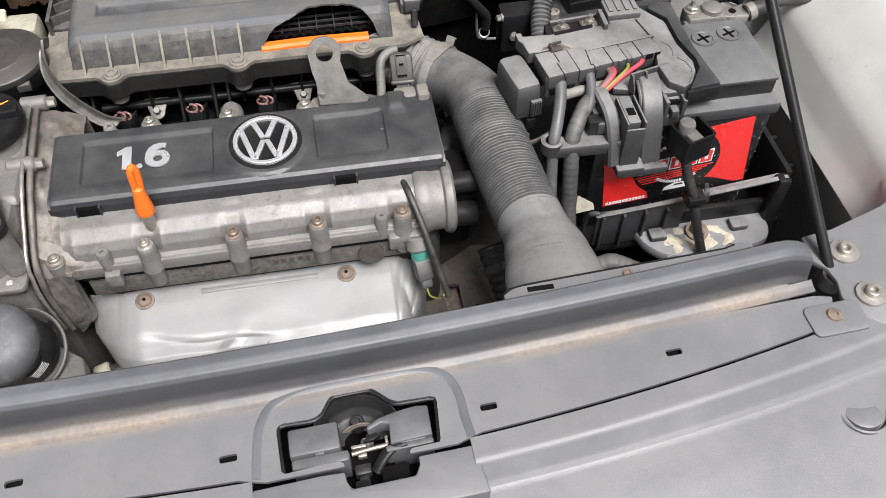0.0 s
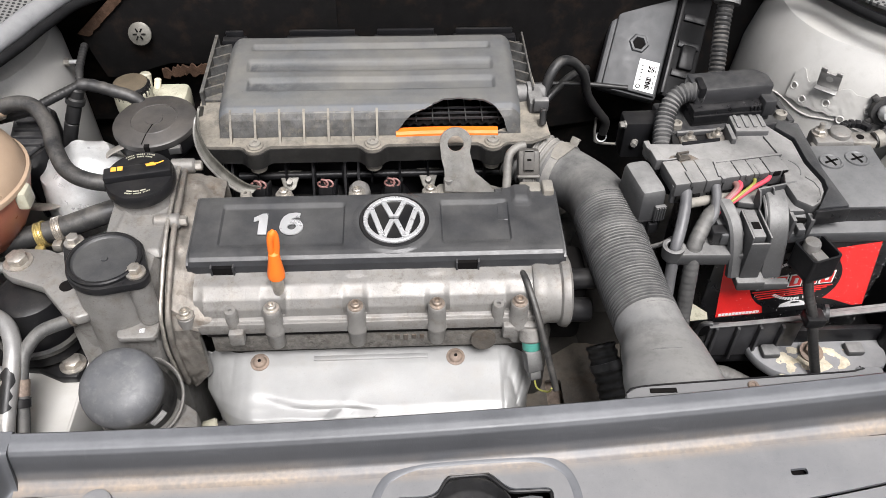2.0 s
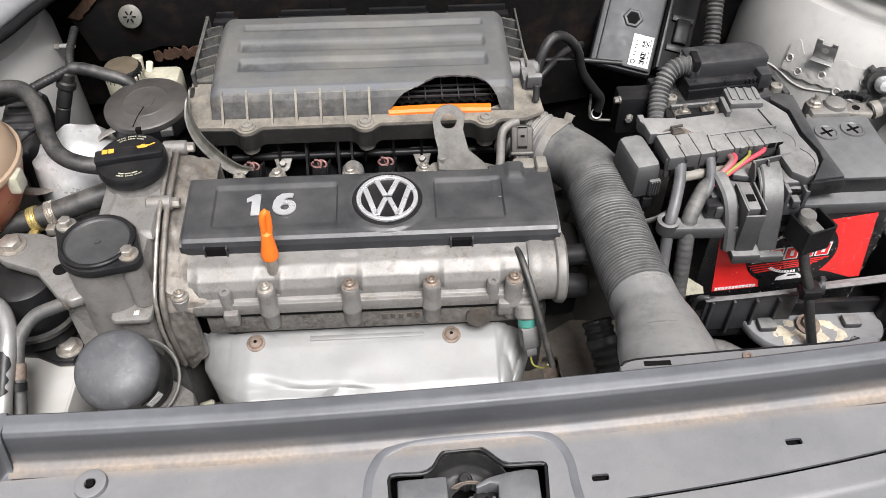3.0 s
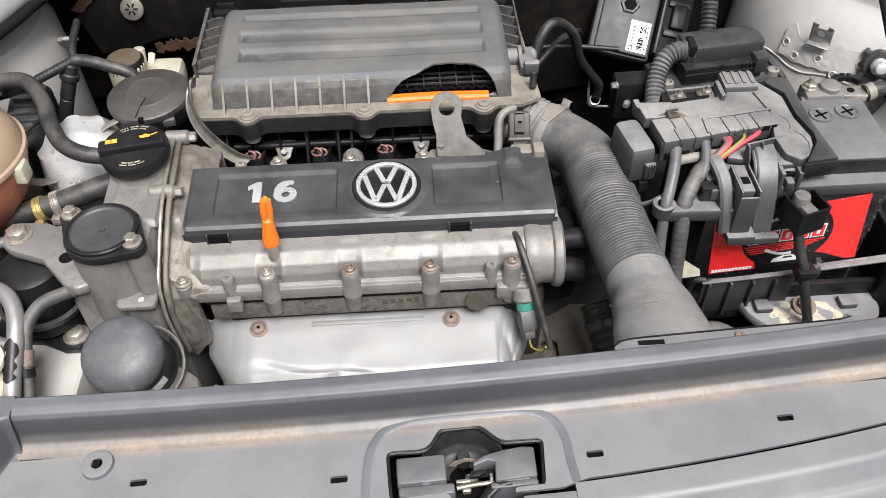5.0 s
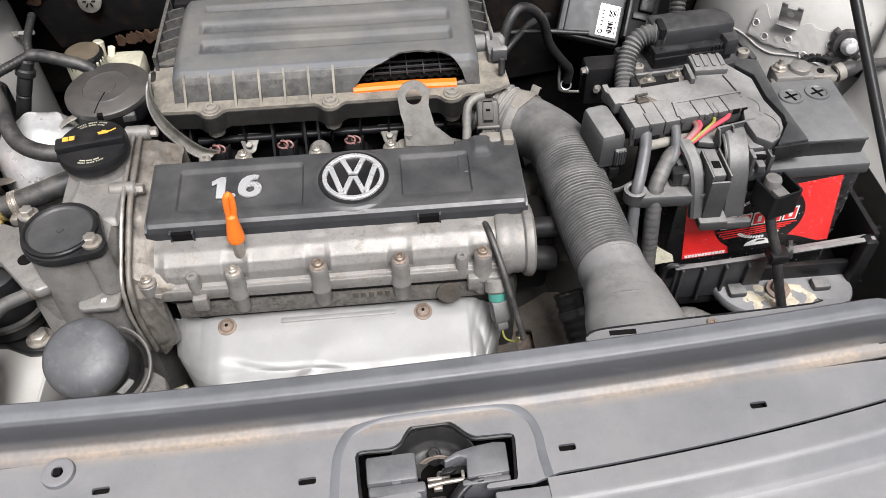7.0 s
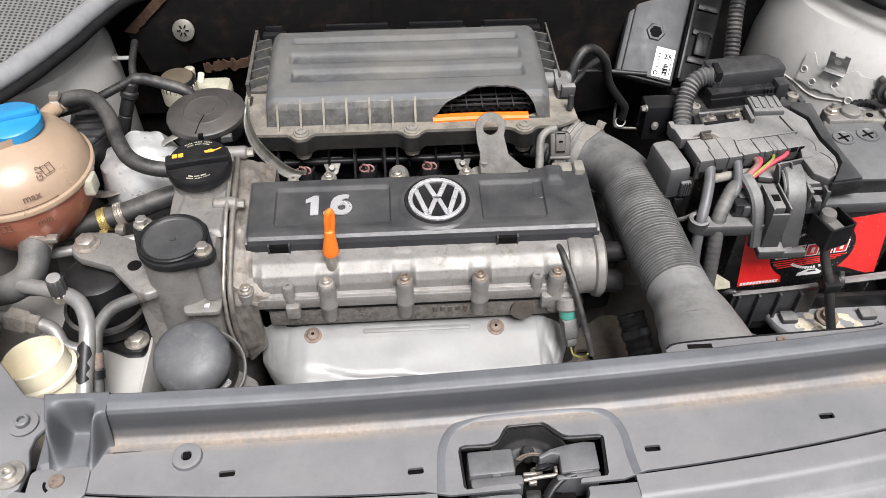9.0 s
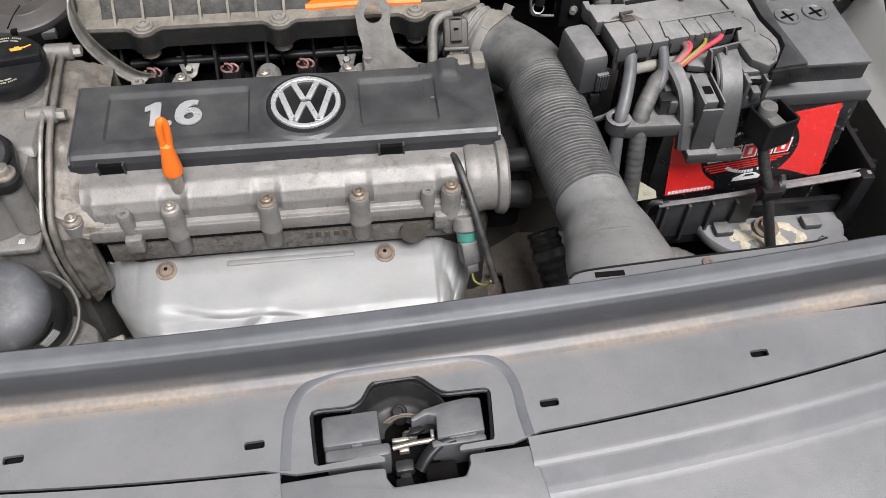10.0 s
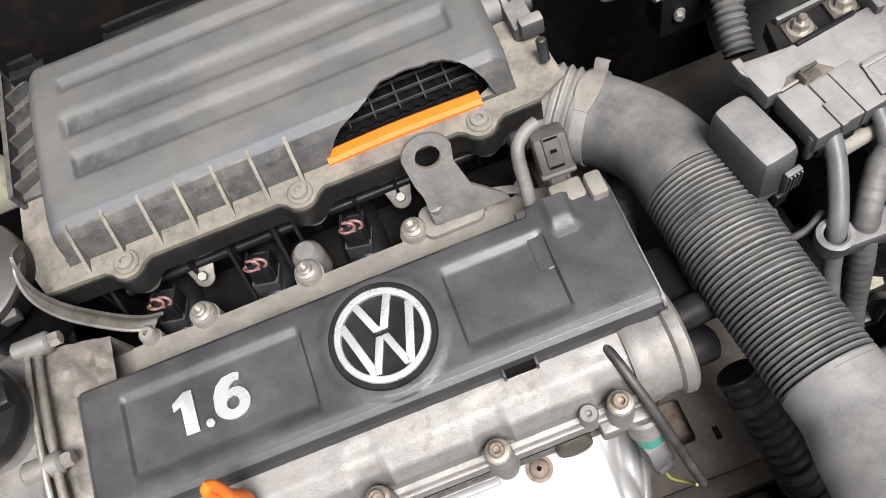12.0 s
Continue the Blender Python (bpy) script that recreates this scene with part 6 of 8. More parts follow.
letters("level_word", "max", 0.011, tank_mark(-58, 0.017), PRINTB, tank, 0.0002, 0.0001)
letters("level_word", "min", 0.011, tank_mark(-56, -0.016), PRINTB, tank, 0.0002, 0.0001)
letters("grade_mark", "G12", 0.009, tank_mark(-44, 0.034) @ Matrix.Rotation(radians(70), 4, "Z"), PRINTB, tank, 0.0002, 0.0001)
for az, dz in ((-36, 0.034), (-90, 0.012), (-84, -0.014)):
    M = tank_mark(az, dz)
    mk = bmesh.new()
    for x0, x1, y0, y1 in ((-0.006, 0.006, 0.0042, 0.005), (-0.006, 0.006, -0.005, -0.0042), (-0.006, -0.0052, -0.005, 0.005), (0.0052, 0.006, -0.005, 0.005), (-0.0004, 0.0004, -0.005, 0.005)):
        add(mk, box(x0, x1, y0, y1, -0.0002, 0.0003, 0, M))
    part("printed_symbol", mk, PRINTB, tank)
part("level_line", sheet(lambda u, v: TC + Vector((0.0815 * math.cos(radians(-95 + 55 * u)), 0.0815 * math.sin(radians(-95 + 55 * u)), 0.0065 + 0.0008 * v)), 20, 1, 0.0003), PRINTB, tank)

hose1 = root("coolant_hose", (-0.43, 0.75, 0.87), "black coolant hose curving from the tank to the engine", "hose")
part("hose", tube([(-0.495, 0.783, 0.893), (-0.475, 0.786, 0.899), (-0.452, 0.782, 0.899), (-0.432, 0.760, 0.890), (-0.418, 0.728, 0.880), (-0.402, 0.704, 0.872), (-0.378, 0.692, 0.867), (-0.345, 0.690, 0.862)], 0.0090, 0.004, 18), HOSE, hose1)
part("spring_clamp", tube([(-0.497, 0.782, 0.893), (-0.489, 0.784, 0.8955)], 0.0125, 0.003, 18), STEEL, hose1, "pale spring clamp")
part("clamp_ear", box(-0.497, -0.486, 0.772, 0.782, 0.905, 0.912, 0.001), STEEL, hose1)
hose2 = root("vacuum_hose", (-0.42, 0.69, 0.80), "black hose with two zinc worm clamps", "hose")
part("hose", tube([(-0.505, 0.668, 0.79), (-0.465, 0.678, 0.797), (-0.424, 0.686, 0.804), (-0.385, 0.697, 0.812), (-0.34, 0.712, 0.818)], 0.0125, 0.006, 18), HOSE, hose2)
for x, y, z, mt in ((-0.444, 0.681, 0.8005, YELW), (-0.425, 0.6855, 0.804, STEEL)):
    part("clamp_band", tube([(x - 0.0045, y - 0.001, z - 0.0008), (x + 0.0045, y + 0.001, z + 0.0008)], 0.0142, 0.0004, 22, radius=ripple(0.0018, 0.03)), ZINCY if mt is YELW else STEEL, hose2, "ribbed zinc clamp band")
    part("clamp_screw", box(x - 0.005, x + 0.005, y - 0.022, y - 0.012, z - 0.014, z - 0.004, 0.0015), mt if mt is STEEL else ZINCY, hose2)
hose3 = root("bypass_hose", (-0.5, 0.58, 0.77), "grey-black lower hose running under the tank", "hose")
part("hose", tube([(-0.5035, 0.650, 0.820), (-0.5037, 0.6263, 0.815), (-0.5020, 0.6106, 0.808), (-0.5065, 0.5964, 0.800), (-0.5185, 0.5876, 0.795), (-0.5360, 0.5849, 0.790), (-0.60, 0.590, 0.775)], 0.0165, 0.004, 20), TAPE, hose3)
part("spring_clamp", tube([(-0.5037, 0.6310, 0.8158), (-0.5037, 0.6240, 0.8148)], 0.0178, 0.002, 22), STEEL, hose3, "pale spring clamp")
part("clamp_ear", box(-0.4885, -0.476, 0.622, 0.632, 0.822, 0.828, 0.001), STEEL, hose3)
line = root("coolant_pipe", (-0.45, 0.65, 0.79), "thin silver coolant pipe behind the mount arm", "pipe")
part("pipe", tube([(-0.52, 0.640, 0.786), (-0.475, 0.645, 0.788), (-0.43, 0.652, 0.790), (-0.385, 0.660, 0.792)], 0.0062, 0.006, 14), PIPE, line)

LIDM = material("canister_plastic", (0.038, 0.036, 0.035), 0.45, dust=0.45, cover=(0.35, 0.65), dust_size=0.05, dust_colour=(0.12, 0.105, 0.09))
# round black canister
can = root("round_canister", (-0.329, 0.80, 0.83), "round black plastic canister with a flat dusty lid", "canister")
CC = Matrix.Translation((-0.332, 0.802, 0.8635)) @ pose(0, 0, 0, 2, -2, 0)
part("lid", lathe([(0, 0.0018), (0.010, 0.0018), (0.0105, 0.001), (0.026, 0.001), (0.0265, 0.0018), (0.0275, 0.001), (0.045, 0.0), (0.0475, -0.002), (0.048, -0.006), (0.047, -0.009)], CC, 64), LIDM, can)
part("skirt", lathe([(0.0465, -0.008), (0.0462, -0.024), (0.0445, -0.029), (0.038, -0.036), (0.036, -0.09), (0, -0.09)], CC, 56), BLACK, can)
part("notch", box(-0.003, 0.003, -0.049, -0.044, -0.007, 0.0005, 0.0005, CC), DARK, can)
part("window_tab", box(0.017, 0.031, -0.043, -0.036, -0.019, -0.010, 0.001, CC @ Matrix.Rotation(radians(4), 4, "Z")), TAPE, can)
part("crack_line", tube([CC @ Vector((0.0, -0.01, 0.0013)), CC @ Vector((-0.004, -0.028, 0.0012)), CC @ Vector((-0.006, -0.044, 0.0006))], 0.0006, 0.004, 6), DARK, can)
part("inlet", tube([(-0.358, 0.818, 0.846), (-0.376, 0.826, 0.842), (-0.384, 0.83, 0.825)], 0.009, 0.004, 14), TUBEB, can)
vac = root("breather_hose", (-0.42, 0.85, 0.87), "black breather hoses meeting at a quick coupling", "hose")
part("hose", tube([(-0.347, 0.838, 0.845), (-0.360, 0.842, 0.864), (-0.385, 0.845, 0.874), (-0.410, 0.850, 0.879), (-0.424, 0.850, 0.880)], 0.0074, 0.002, 14, radius=ripple(0.012, 0.03)), HOSE, vac)
part("long_hose", tube([(-0.424, 0.850, 0.880), (-0.450, 0.825, 0.878), (-0.475, 0.802, 0.876), (-0.52, 0.79, 0.87)], 0.0055, 0.002, 12, radius=ripple(0.005, 0.07)), TUBEB, vac)
part("riser", tube([(-0.424, 0.852, 0.88), (-0.428, 0.875, 0.888), (-0.433, 0.92, 0.89)], 0.0046, 0.002, 12, radius=ripple(0.006, 0.08)), TUBEB, vac)
part("coupling", rod((-0.426, 0.846, 0.878), (-0.441, 0.834, 0.838), 0.0085, 16, 0.002), TUBEB, vac)
part("coupling_ring", rod((-0.4298, 0.843, 0.868), (-0.4331, 0.8403, 0.859), 0.0112, 16, 0.002), TUBEB, vac)
part("lower_end", rod((-0.441, 0.834, 0.838), (-0.452, 0.825, 0.805), 0.0085, 14, 0.001), TUBEB, vac)

# brake fluid reservoir
brake = root("brake_reservoir", (-0.37, 0.92, 0.80), "white brake fluid reservoir with a worn brown cap", "fluid reservoir")
part("body", box(-0.380, -0.329, 0.925, 0.965, 0.765, 0.806, 0.008), CREAM, brake)
part("neck", rod((-0.391, 0.917, 0.80), (-0.391, 0.917, 0.83), 0.024, 28, 0.002), CREAM, brake)
cap_ring = lathe([(0.0222, 0.0), (0.0228, 0.013), (0.0212, 0.0155)], Matrix.Translation((-0.391, 0.917, 0.822)), 40)
for k in range(24):
    a = k * math.pi / 12
    add(cap_ring, box(-0.0012, 0.0012, -0.0012, 0.0012, 0.001, 0.0125, 0, Matrix.Translation((-0.391 + 0.0227 * math.cos(a), 0.917 + 0.0227 * math.sin(a), 0.822)) @ Matrix.Rotation(a, 4, "Z")))
part("cap_side", cap_ring, TUBEB, brake, "knurled black cap side")
part("cap_top", lathe([(0, 0.0005), (0.017, 0.001), (0.0210, 0.0)], Matrix.Translation((-0.391, 0.917, 0.8376)), 40), BROWNCAP, brake, "brown faded cap disc")
part("white_stub", rod((-0.384, 0.950, 0.80), (-0.383, 0.957, 0.826), 0.0075, 16, 0.002), CREAM, brake)
part("neck_ring", rod((-0.371, 0.952, 0.804), (-0.368, 0.956, 0.817), 0.0045, 14, 0.001), NECK, brake, "yellowed neck ring")

# relay box and silver bracket behind the tank
relay = root("relay_box", (-0.455, 0.74, 0.82), "dark ribbed relay box low behind the hose", "relay box")
part("body", slab([(-0.470, 0.748), (-0.446, 0.790), (-0.462, 0.850), (-0.490, 0.872), (-0.512, 0.856), (-0.500, 0.790)], 0.76, 0.845, 0.004), BLACK, relay)
part("lid", slab([(-0.4705, 0.752), (-0.450, 0.790), (-0.465, 0.846), (-0.489, 0.866), (-0.507, 0.853), (-0.496, 0.790)], 0.845, 0.851, 0.002), PLUGP, relay, "dusty black lid")
for k in range(5):
    part("lid_rib", box(-0.492 - 0.001 * k, -0.455 - 0.002 * k, 0.772 + 0.014 * k, 0.7745 + 0.014 * k, 0.850, 0.8545, 0.0006), PLUGP, relay)
part("strap", tube([(-0.470, 0.728, 0.800), (-0.440, 0.722, 0.806), (-0.405, 0.735, 0.818), (-0.385, 0.765, 0.84), (-0.36, 0.775, 0.85)], 0.0065, 0.004, 10, squash=lambda s, t: (1, 0.25)), STEEL, relay, "pale steel strap")
dome = root("catalyst_shell", (-0.40, 0.72, 0.75), "bright silver metal shell behind the filler cap", "metal shell")
part("shell", lathe([(0.0, 0.082), (0.012, 0.081), (0.024, 0.076), (0.034, 0.066), (0.042, 0.050), (0.048, 0.030), (0.052, 0.008), (0.054, -0.02), (0.055, -0.08)], along((-0.409, 0.772, 0.762), (-0.05, -0.25, 1)) @ Matrix.Diagonal((1.15, 1.15, 1.10, 1)), 96, 0.0055), FOIL, dome)

# engine mount
mount = root("engine_mount", (-0.42, 0.58, 0.72), "cast aluminium engine mount arm on a black rubber block", "engine mount")
mo = [(-0.459, 0.611), (-0.4625, 0.620), (-0.461, 0.632), (-0.452, 0.644), (-0.42, 0.641), (-0.395, 0.628), (-0.36, 0.618), (-0.350, 0.575), (-0.357, 0.548), (-0.368, 0.544), (-0.382, 0.552), (-0.3965, 0.569), (-0.412, 0.587), (-0.434, 0.596), (-0.449, 0.602)]
mo.reverse()
part("arm", slab(mo, 0.806, 0.818, 0.003), CAST, mount)
web = bmesh.new()
for q in ((-0.383, 0.554, 0.812), (-0.3705, 0.556, 0.784), (-0.3675, 0.560, 0.734), (-0.345, 0.553, 0.812), (-0.345, 0.560, 0.734)):
    web.verts.new(q)
    web.verts.new((q[0], q[1] + 0.014, q[2]))
bmesh.ops.convex_hull(web, input=web.verts)
part("arm_web", bev(web, 0.002), CAST, mount, "curved cast web")
part("arm_bolt", bolt((-0.4455, 0.6225, 0.818), (0, 0, 1), 0.0095, 0.010, 0.0145, False), STEEL, mount)
part("arm_hole", rod((-0.387, 0.587, 0.8165), (-0.387, 0.587, 0.8187), 0.0075, 18), DARK, mount)
part("rubber_block", lathe([(0, 0.055), (0.030, 0.055), (0.040, 0.050), (0.043, 0.040), (0.043, 0.016), (0.046, 0.012), (0.046, 0.006), (0.050, 0.0), (0.052, -0.02), (0, -0.02)], Matrix.Translation((-0.440, 0.602, 0.742)) @ Matrix.Diagonal((0.82, 0.82, 1, 1)), 44), BLACK, mount)
part("lower_ring", lathe([(0.046, 0.0), (0.054, 0.004), (0.055, 0.010), (0.050, 0.012)], Matrix.Translation((-0.440, 0.602, 0.735)) @ Matrix.Diagonal((0.86, 0.86, 1, 1)), 44), HOSE, mount)
part("base_plate", slab([(-0.50, 0.572), (-0.445, 0.566), (-0.418, 0.553), (-0.400, 0.553), (-0.3925, 0.575), (-0.396, 0.61), (-0.41, 0.66), (-0.50, 0.66)], 0.700, 0.712, 0.003), BLACK, mount)
part("base_bolt", bolt((-0.408, 0.570, 0.712), (0, 0, 1), 0.009, 0.009, 0.014, False), STEEL, mount)
rail = slab([(-0.62, 0.45), (-0.393, 0.45), (-0.3955, 0.57), (-0.405, 0.66), (-0.62, 0.66)], 0.640, 0.700, 0.005)
add(rail, box(-0.3935, -0.3895, 0.452, 0.575, 0.62, 0.712, 0.0015))
add(rail, box(-0.62, -0.45, 0.47, 0.52, 0.699, 0.706, 0.003))
setting("side_rail", rail, PAINT, "silver painted chassis rail under the mount", "chassis rail")

# air conditioning pipes
acs = root("air_con_pipe", (-0.43, 0.52, 0.77), "bare aluminium air-con pipe with flaked paint", "pipe")
part("pipe", tube([(-0.52, 0.585, 0.80), (-0.475, 0.570, 0.803), (-0.446, 0.556, 0.802), (-0.432, 0.535, 0.797), (-0.428, 0.510, 0.787), (-0.430, 0.470, 0.760), (-0.43, 0.42, 0.72)], 0.0085, 0.004, 16), PIPE, acs)
def flake(u, v):
    a = radians(92 + (v - 0.5) * 95 * (0.75 + 0.9 * noise.noise(Vector((u * 5, 2.3 + (v > 0.5), 0)))) * min(1, 6 * u + 0.2, 6 * (1 - u) + 0.2))
    return (-0.4285 - 0.0016 * u + 0.0097 * math.cos(a), 0.510 - 0.036 * u - 0.0097 * 0.56 * math.sin(a), 0.787 - 0.0243 * u + 0.0097 * 0.83 * math.sin(a))


part("paint_flake", sheet(flake, 30, 8, 0.0004), BLACK, acs, "dark flaked patch")
valve = lathe([(0.0078, 0), (0.0082, 0.002), (0.0078, 0.024), (0.0070, 0.027), (0, 0.028)], None, 60)
for v in valve.verts:
    flute = 1 + 0.13 * (math.cos(10 * math.atan2(v.co.y, v.co.x)) > 0.2) * (0.001 < v.co.z < 0.0265)
    v.co.x, v.co.y = v.co.x * flute, v.co.y * flute
bmesh.ops.transform(valve, matrix=along((-0.463, 0.562, 0.806), (0.07, -0.07, 1)), verts=valve.verts)
part("service_valve", valve, DUSTY, acs, "dusty grey ribbed valve cap")
part("valve_base", rod((-0.463, 0.563, 0.798), (-0.463, 0.562, 0.810), 0.0095, 16, 0.001), STEEL, acs)
acs2 = root("air_con_pipe", (-0.42, 0.52, 0.77), "grey rubber-sleeved air-con pipe with a rusty band", "pipe")
part("pipe", tube([(-0.370, 0.556, 0.806), (-0.388, 0.551, 0.803), (-0.408, 0.544, 0.798), (-0.420, 0.527, 0.789), (-0.4225, 0.508, 0.775), (-0.4215, 0.47, 0.738), (-0.42, 0.42, 0.70)], 0.0068, 0.004, 16), TAPE, acs2)
part("rust_band", tube([(-0.4222, 0.506, 0.7735), (-0.422, 0.494, 0.763)], 0.0078, 0.004, 14), RUSTY, acs2)
part("band_clip", tube([(-0.422, 0.492, 0.762), (-0.422, 0.486, 0.756)], 0.009, 0.003, 14), BLACK, acs2)
part("joint", rod((-0.366, 0.557, 0.810), (-0.378, 0.553, 0.805), 0.0085, 10, 0.001), OLDCAST, acs2)
acs3 = root("air_con_pipe", (-0.5, 0.55, 0.76), "low aluminium pipe with a hexagon joint", "pipe")
part("pipe", tube([(-0.56, 0.565, 0.775), (-0.505, 0.555, 0.772), (-0.478, 0.545, 0.768), (-0.465, 0.53, 0.758), (-0.44, 0.525, 0.752)], 0.0075, 0.004, 14), PIPE, acs3)
part("hex_joint", lathe([(0, 0), (0.0135, 0), (0.0135, 0.022), (0.011, 0.024), (0.011, 0.036), (0, 0.036)], along((-0.525, 0.558, 0.774), (1, -0.3, -0.05)), 6), STEEL, acs3)

# washer bottle neck
funnel = root("washer_filler_neck", (-0.475, 0.485, 0.75), "cream plastic washer filler neck, open at the top", "filler neck")
FM = along((-0.466, 0.474, 0.735), (-0.10, 0.14, 1)) @ Matrix.Diagonal((1.14, 1.14, 1.0, 1))
part("neck", lathe([(0.031, -0.05), (0.030, 0.0), (0.0305, 0.035), (0.029, 0.040), (0.0285, 0.050), (0.0275, 0.066), (0.0258, 0.067), (0.0255, 0.052), (0.024, 0.03), (0.020, 0.022), (0.0, 0.020)], FM, 40), NECK, funnel)
part("collar", lathe([(0.0305, 0.041), (0.0325, 0.043), (0.0325, 0.047), (0.029, 0.049)], FM, 40), NECK, funnel)
part("hinge_tab", box(0.026, 0.034, -0.006, 0.006, 0.055, 0.068, 0.0015, FM), NECK, funnel)
ct = root("fender_stud", (-0.47, 0.957, 0.845), "bright thin threaded stud on the fender", "stud")
part("pin", rod((-0.478, 0.955, 0.845), (-0.455, 0.953, 0.846), 0.0028, 10), CHROME, ct)
part("nut", rod((-0.480, 0.955, 0.845), (-0.474, 0.9548, 0.845), 0.0055, 6), STEEL, ct)


# ---- battery ----
battery = root("battery", (0.375, 0.65, 0.69), "black car battery with a red label, water-spotted", "battery")
part("case", box(0.278, 0.466, 0.600, 0.745, 0.690, 0.846, 0.004), CASEB, battery)
part("case_lip", box(0.274, 0.471, 0.5975, 0.749, 0.842, 0.857, 0.003), LIDGREY, battery, "grey dusty lip")
part("lid_wall", box(0.3725, 0.4665, 0.6135, 0.7115, 0.8565, 0.8745, 0.002), CASEB, battery, "shiny black lid wall")
part("lid", add(box(0.3715, 0.4675, 0.6125, 0.7125, 0.8740, 0.8785, 0.0018), box(0.280, 0.3765, 0.672, 0.745, 0.856, 0.870, 0.003)), LIDGREY, battery, "grey-black dusty lid")
for x, y in ((0.4125, 0.685), (0.4425, 0.689)):
    part("vent_plug", lathe([(0, 0.0005), (0.0095, 0.0006), (0.0105, 0.0016), (0.0125, 0.0016), (0.0132, 0.0)], Matrix.Translation((x, y, 0.8785)), 28), LIDGREY, battery)
    for a in (20, 110):
        part("plug_cross", box(-0.008, 0.008, -0.0012, 0.0012, 0.0002, 0.0012, 0, Matrix.Translation((x, y, 0.8785)) @ Matrix.Rotation(radians(a), 4, "Z")), DARK, battery)
YF = 0.5995


def face(outline, layer, mat, name, parent=battery, label=""):
    """A printed patch on the battery's front face, given in x and z."""
    m = Matrix(((1, 0, 0, 0), (0, 0, -1, YF - 0.0003 * layer), (0, 1, 0, 0), (0, 0, 0, 1)))
    return part(name, slab(outline, 0, 0.0003, 0, m), mat, parent, label)


face([(0.300, 0.7255), (0.463, 0.742), (0.4475, 0.841), (0.289, 0.812)], 0, REDP, "label_panel", label="glossy red label")
face(arc(0.374, 0.784, 0.0485, 0, 358, 40), 1, CASEB, "label_disc", label="black round field on the label")
face([(0.352, 0.7305), (0.452, 0.741), (0.425, 0.752), (0.405, 0.757), (0.345, 0.757)], 2, CASEB, "label_foot")
for k in range(5):
    x = 0.334 + 0.0165 * k
    z = 0.7715 + 0.0021 * k
    face([(x - 0.0005, z - 0.001), (x + 0.0145, z + 0.001), (x + 0.0135, z + 0.0205), (x - 0.0015, z + 0.0185)], 3, WHITE, "brand_block", label="slanted white block")
    face([(x + 0.0012, z + 0.001), (x + 0.0128, z + 0.0025), (x + 0.0120, z + 0.0185), (x + 0.0002, z + 0.0168)], 4, REDP, "brand_block_core")
    face([(x + 0.0050, z + 0.005), (x + 0.0088, z + 0.0055), (x + 0.0083, z + 0.0140), (x + 0.0045, z + 0.0135)], 5, CASEB if k % 2 else WHITE, "brand_block_eye")
for k in range(4):
    face([(0.331 + 0.003 * k, 0.7655 - 0.0036 * k), (0.417 - 0.005 * k, 0.7765 - 0.0036 * k), (0.416 - 0.005 * k, 0.7780 - 0.0036 * k), (0.331 + 0.003 * k, 0.7670 - 0.0036 * k)], 3, REDP, "speed_line")
for k in range(15):
    if k == 10:
        continue
    a = radians(234 + 5.4 * k)
    face([(0.3765 + r * math.cos(a + d), 0.7905 + r * math.sin(a + d)) for r, d in ((0.0365, -0.036), (0.0365, 0.036), (0.0325, 0.036), (0.0325, -0.036))], 5, WHITE, "writing_bar")
for k in range(6):
    a = radians(130 - 7 * k)
    face([(0.374 + r * math.cos(a + d), 0.780 + r * math.sin(a + d)) for r, d in ((0.0385, 0.05), (0.0385, -0.05), (0.0345, -0.05), (0.0345, 0.05))], 5, WHITE, "writing_bar")
for k in range(12):
    x = 0.3025 + 0.0038 * k
    z = 0.7275 + 0.0004 * k
    face([(x, z), (x + 0.0030, z + 0.0003), (x + 0.0029, z + 0.0045), (x - 0.0001, z + 0.0042)], 2, WHITE, "writing_bar")
face([(0.367, 0.7415), (0.395, 0.7445), (0.396, 0.7485), (0.389, 0.7530), (0.378, 0.7525), (0.368, 0.7465)], 4, WHITE, "car_picture", label="small white printed car shape")
face([(0.378, 0.7480), (0.389, 0.7495), (0.3875, 0.7518), (0.3795, 0.7508)], 5, CASEB, "car_window")
drops = bmesh.new()
for k in range(340):
    x, z, r = 0.464 - 0.15 * random.random() ** 1.6, random.uniform(0.695, 0.842), random.uniform(0.00018, 0.00052)
    add(drops, lathe([(r, 0), (r * 0.8, r * 0.35), (0, r * 0.5)], along((x, YF - 0.0008, z), (0, -1, 0)), 8))
tagged(part("water_spots", drops, WHITE, battery, "dried white water spots"), kind="stuff")
sticker = part("corner_sticker", slab([(0, 0), (0.022, 0.002), (0.020, 0.010), (0.002, 0.022)], 0, 0.0006, 0, Matrix(((1, 0, 0, 0.262), (0, 0.3, -1, 0.585), (0, 1, 0, 0.738), (0, 0, 0, 1)))), CREAM, battery, "torn white sticker")

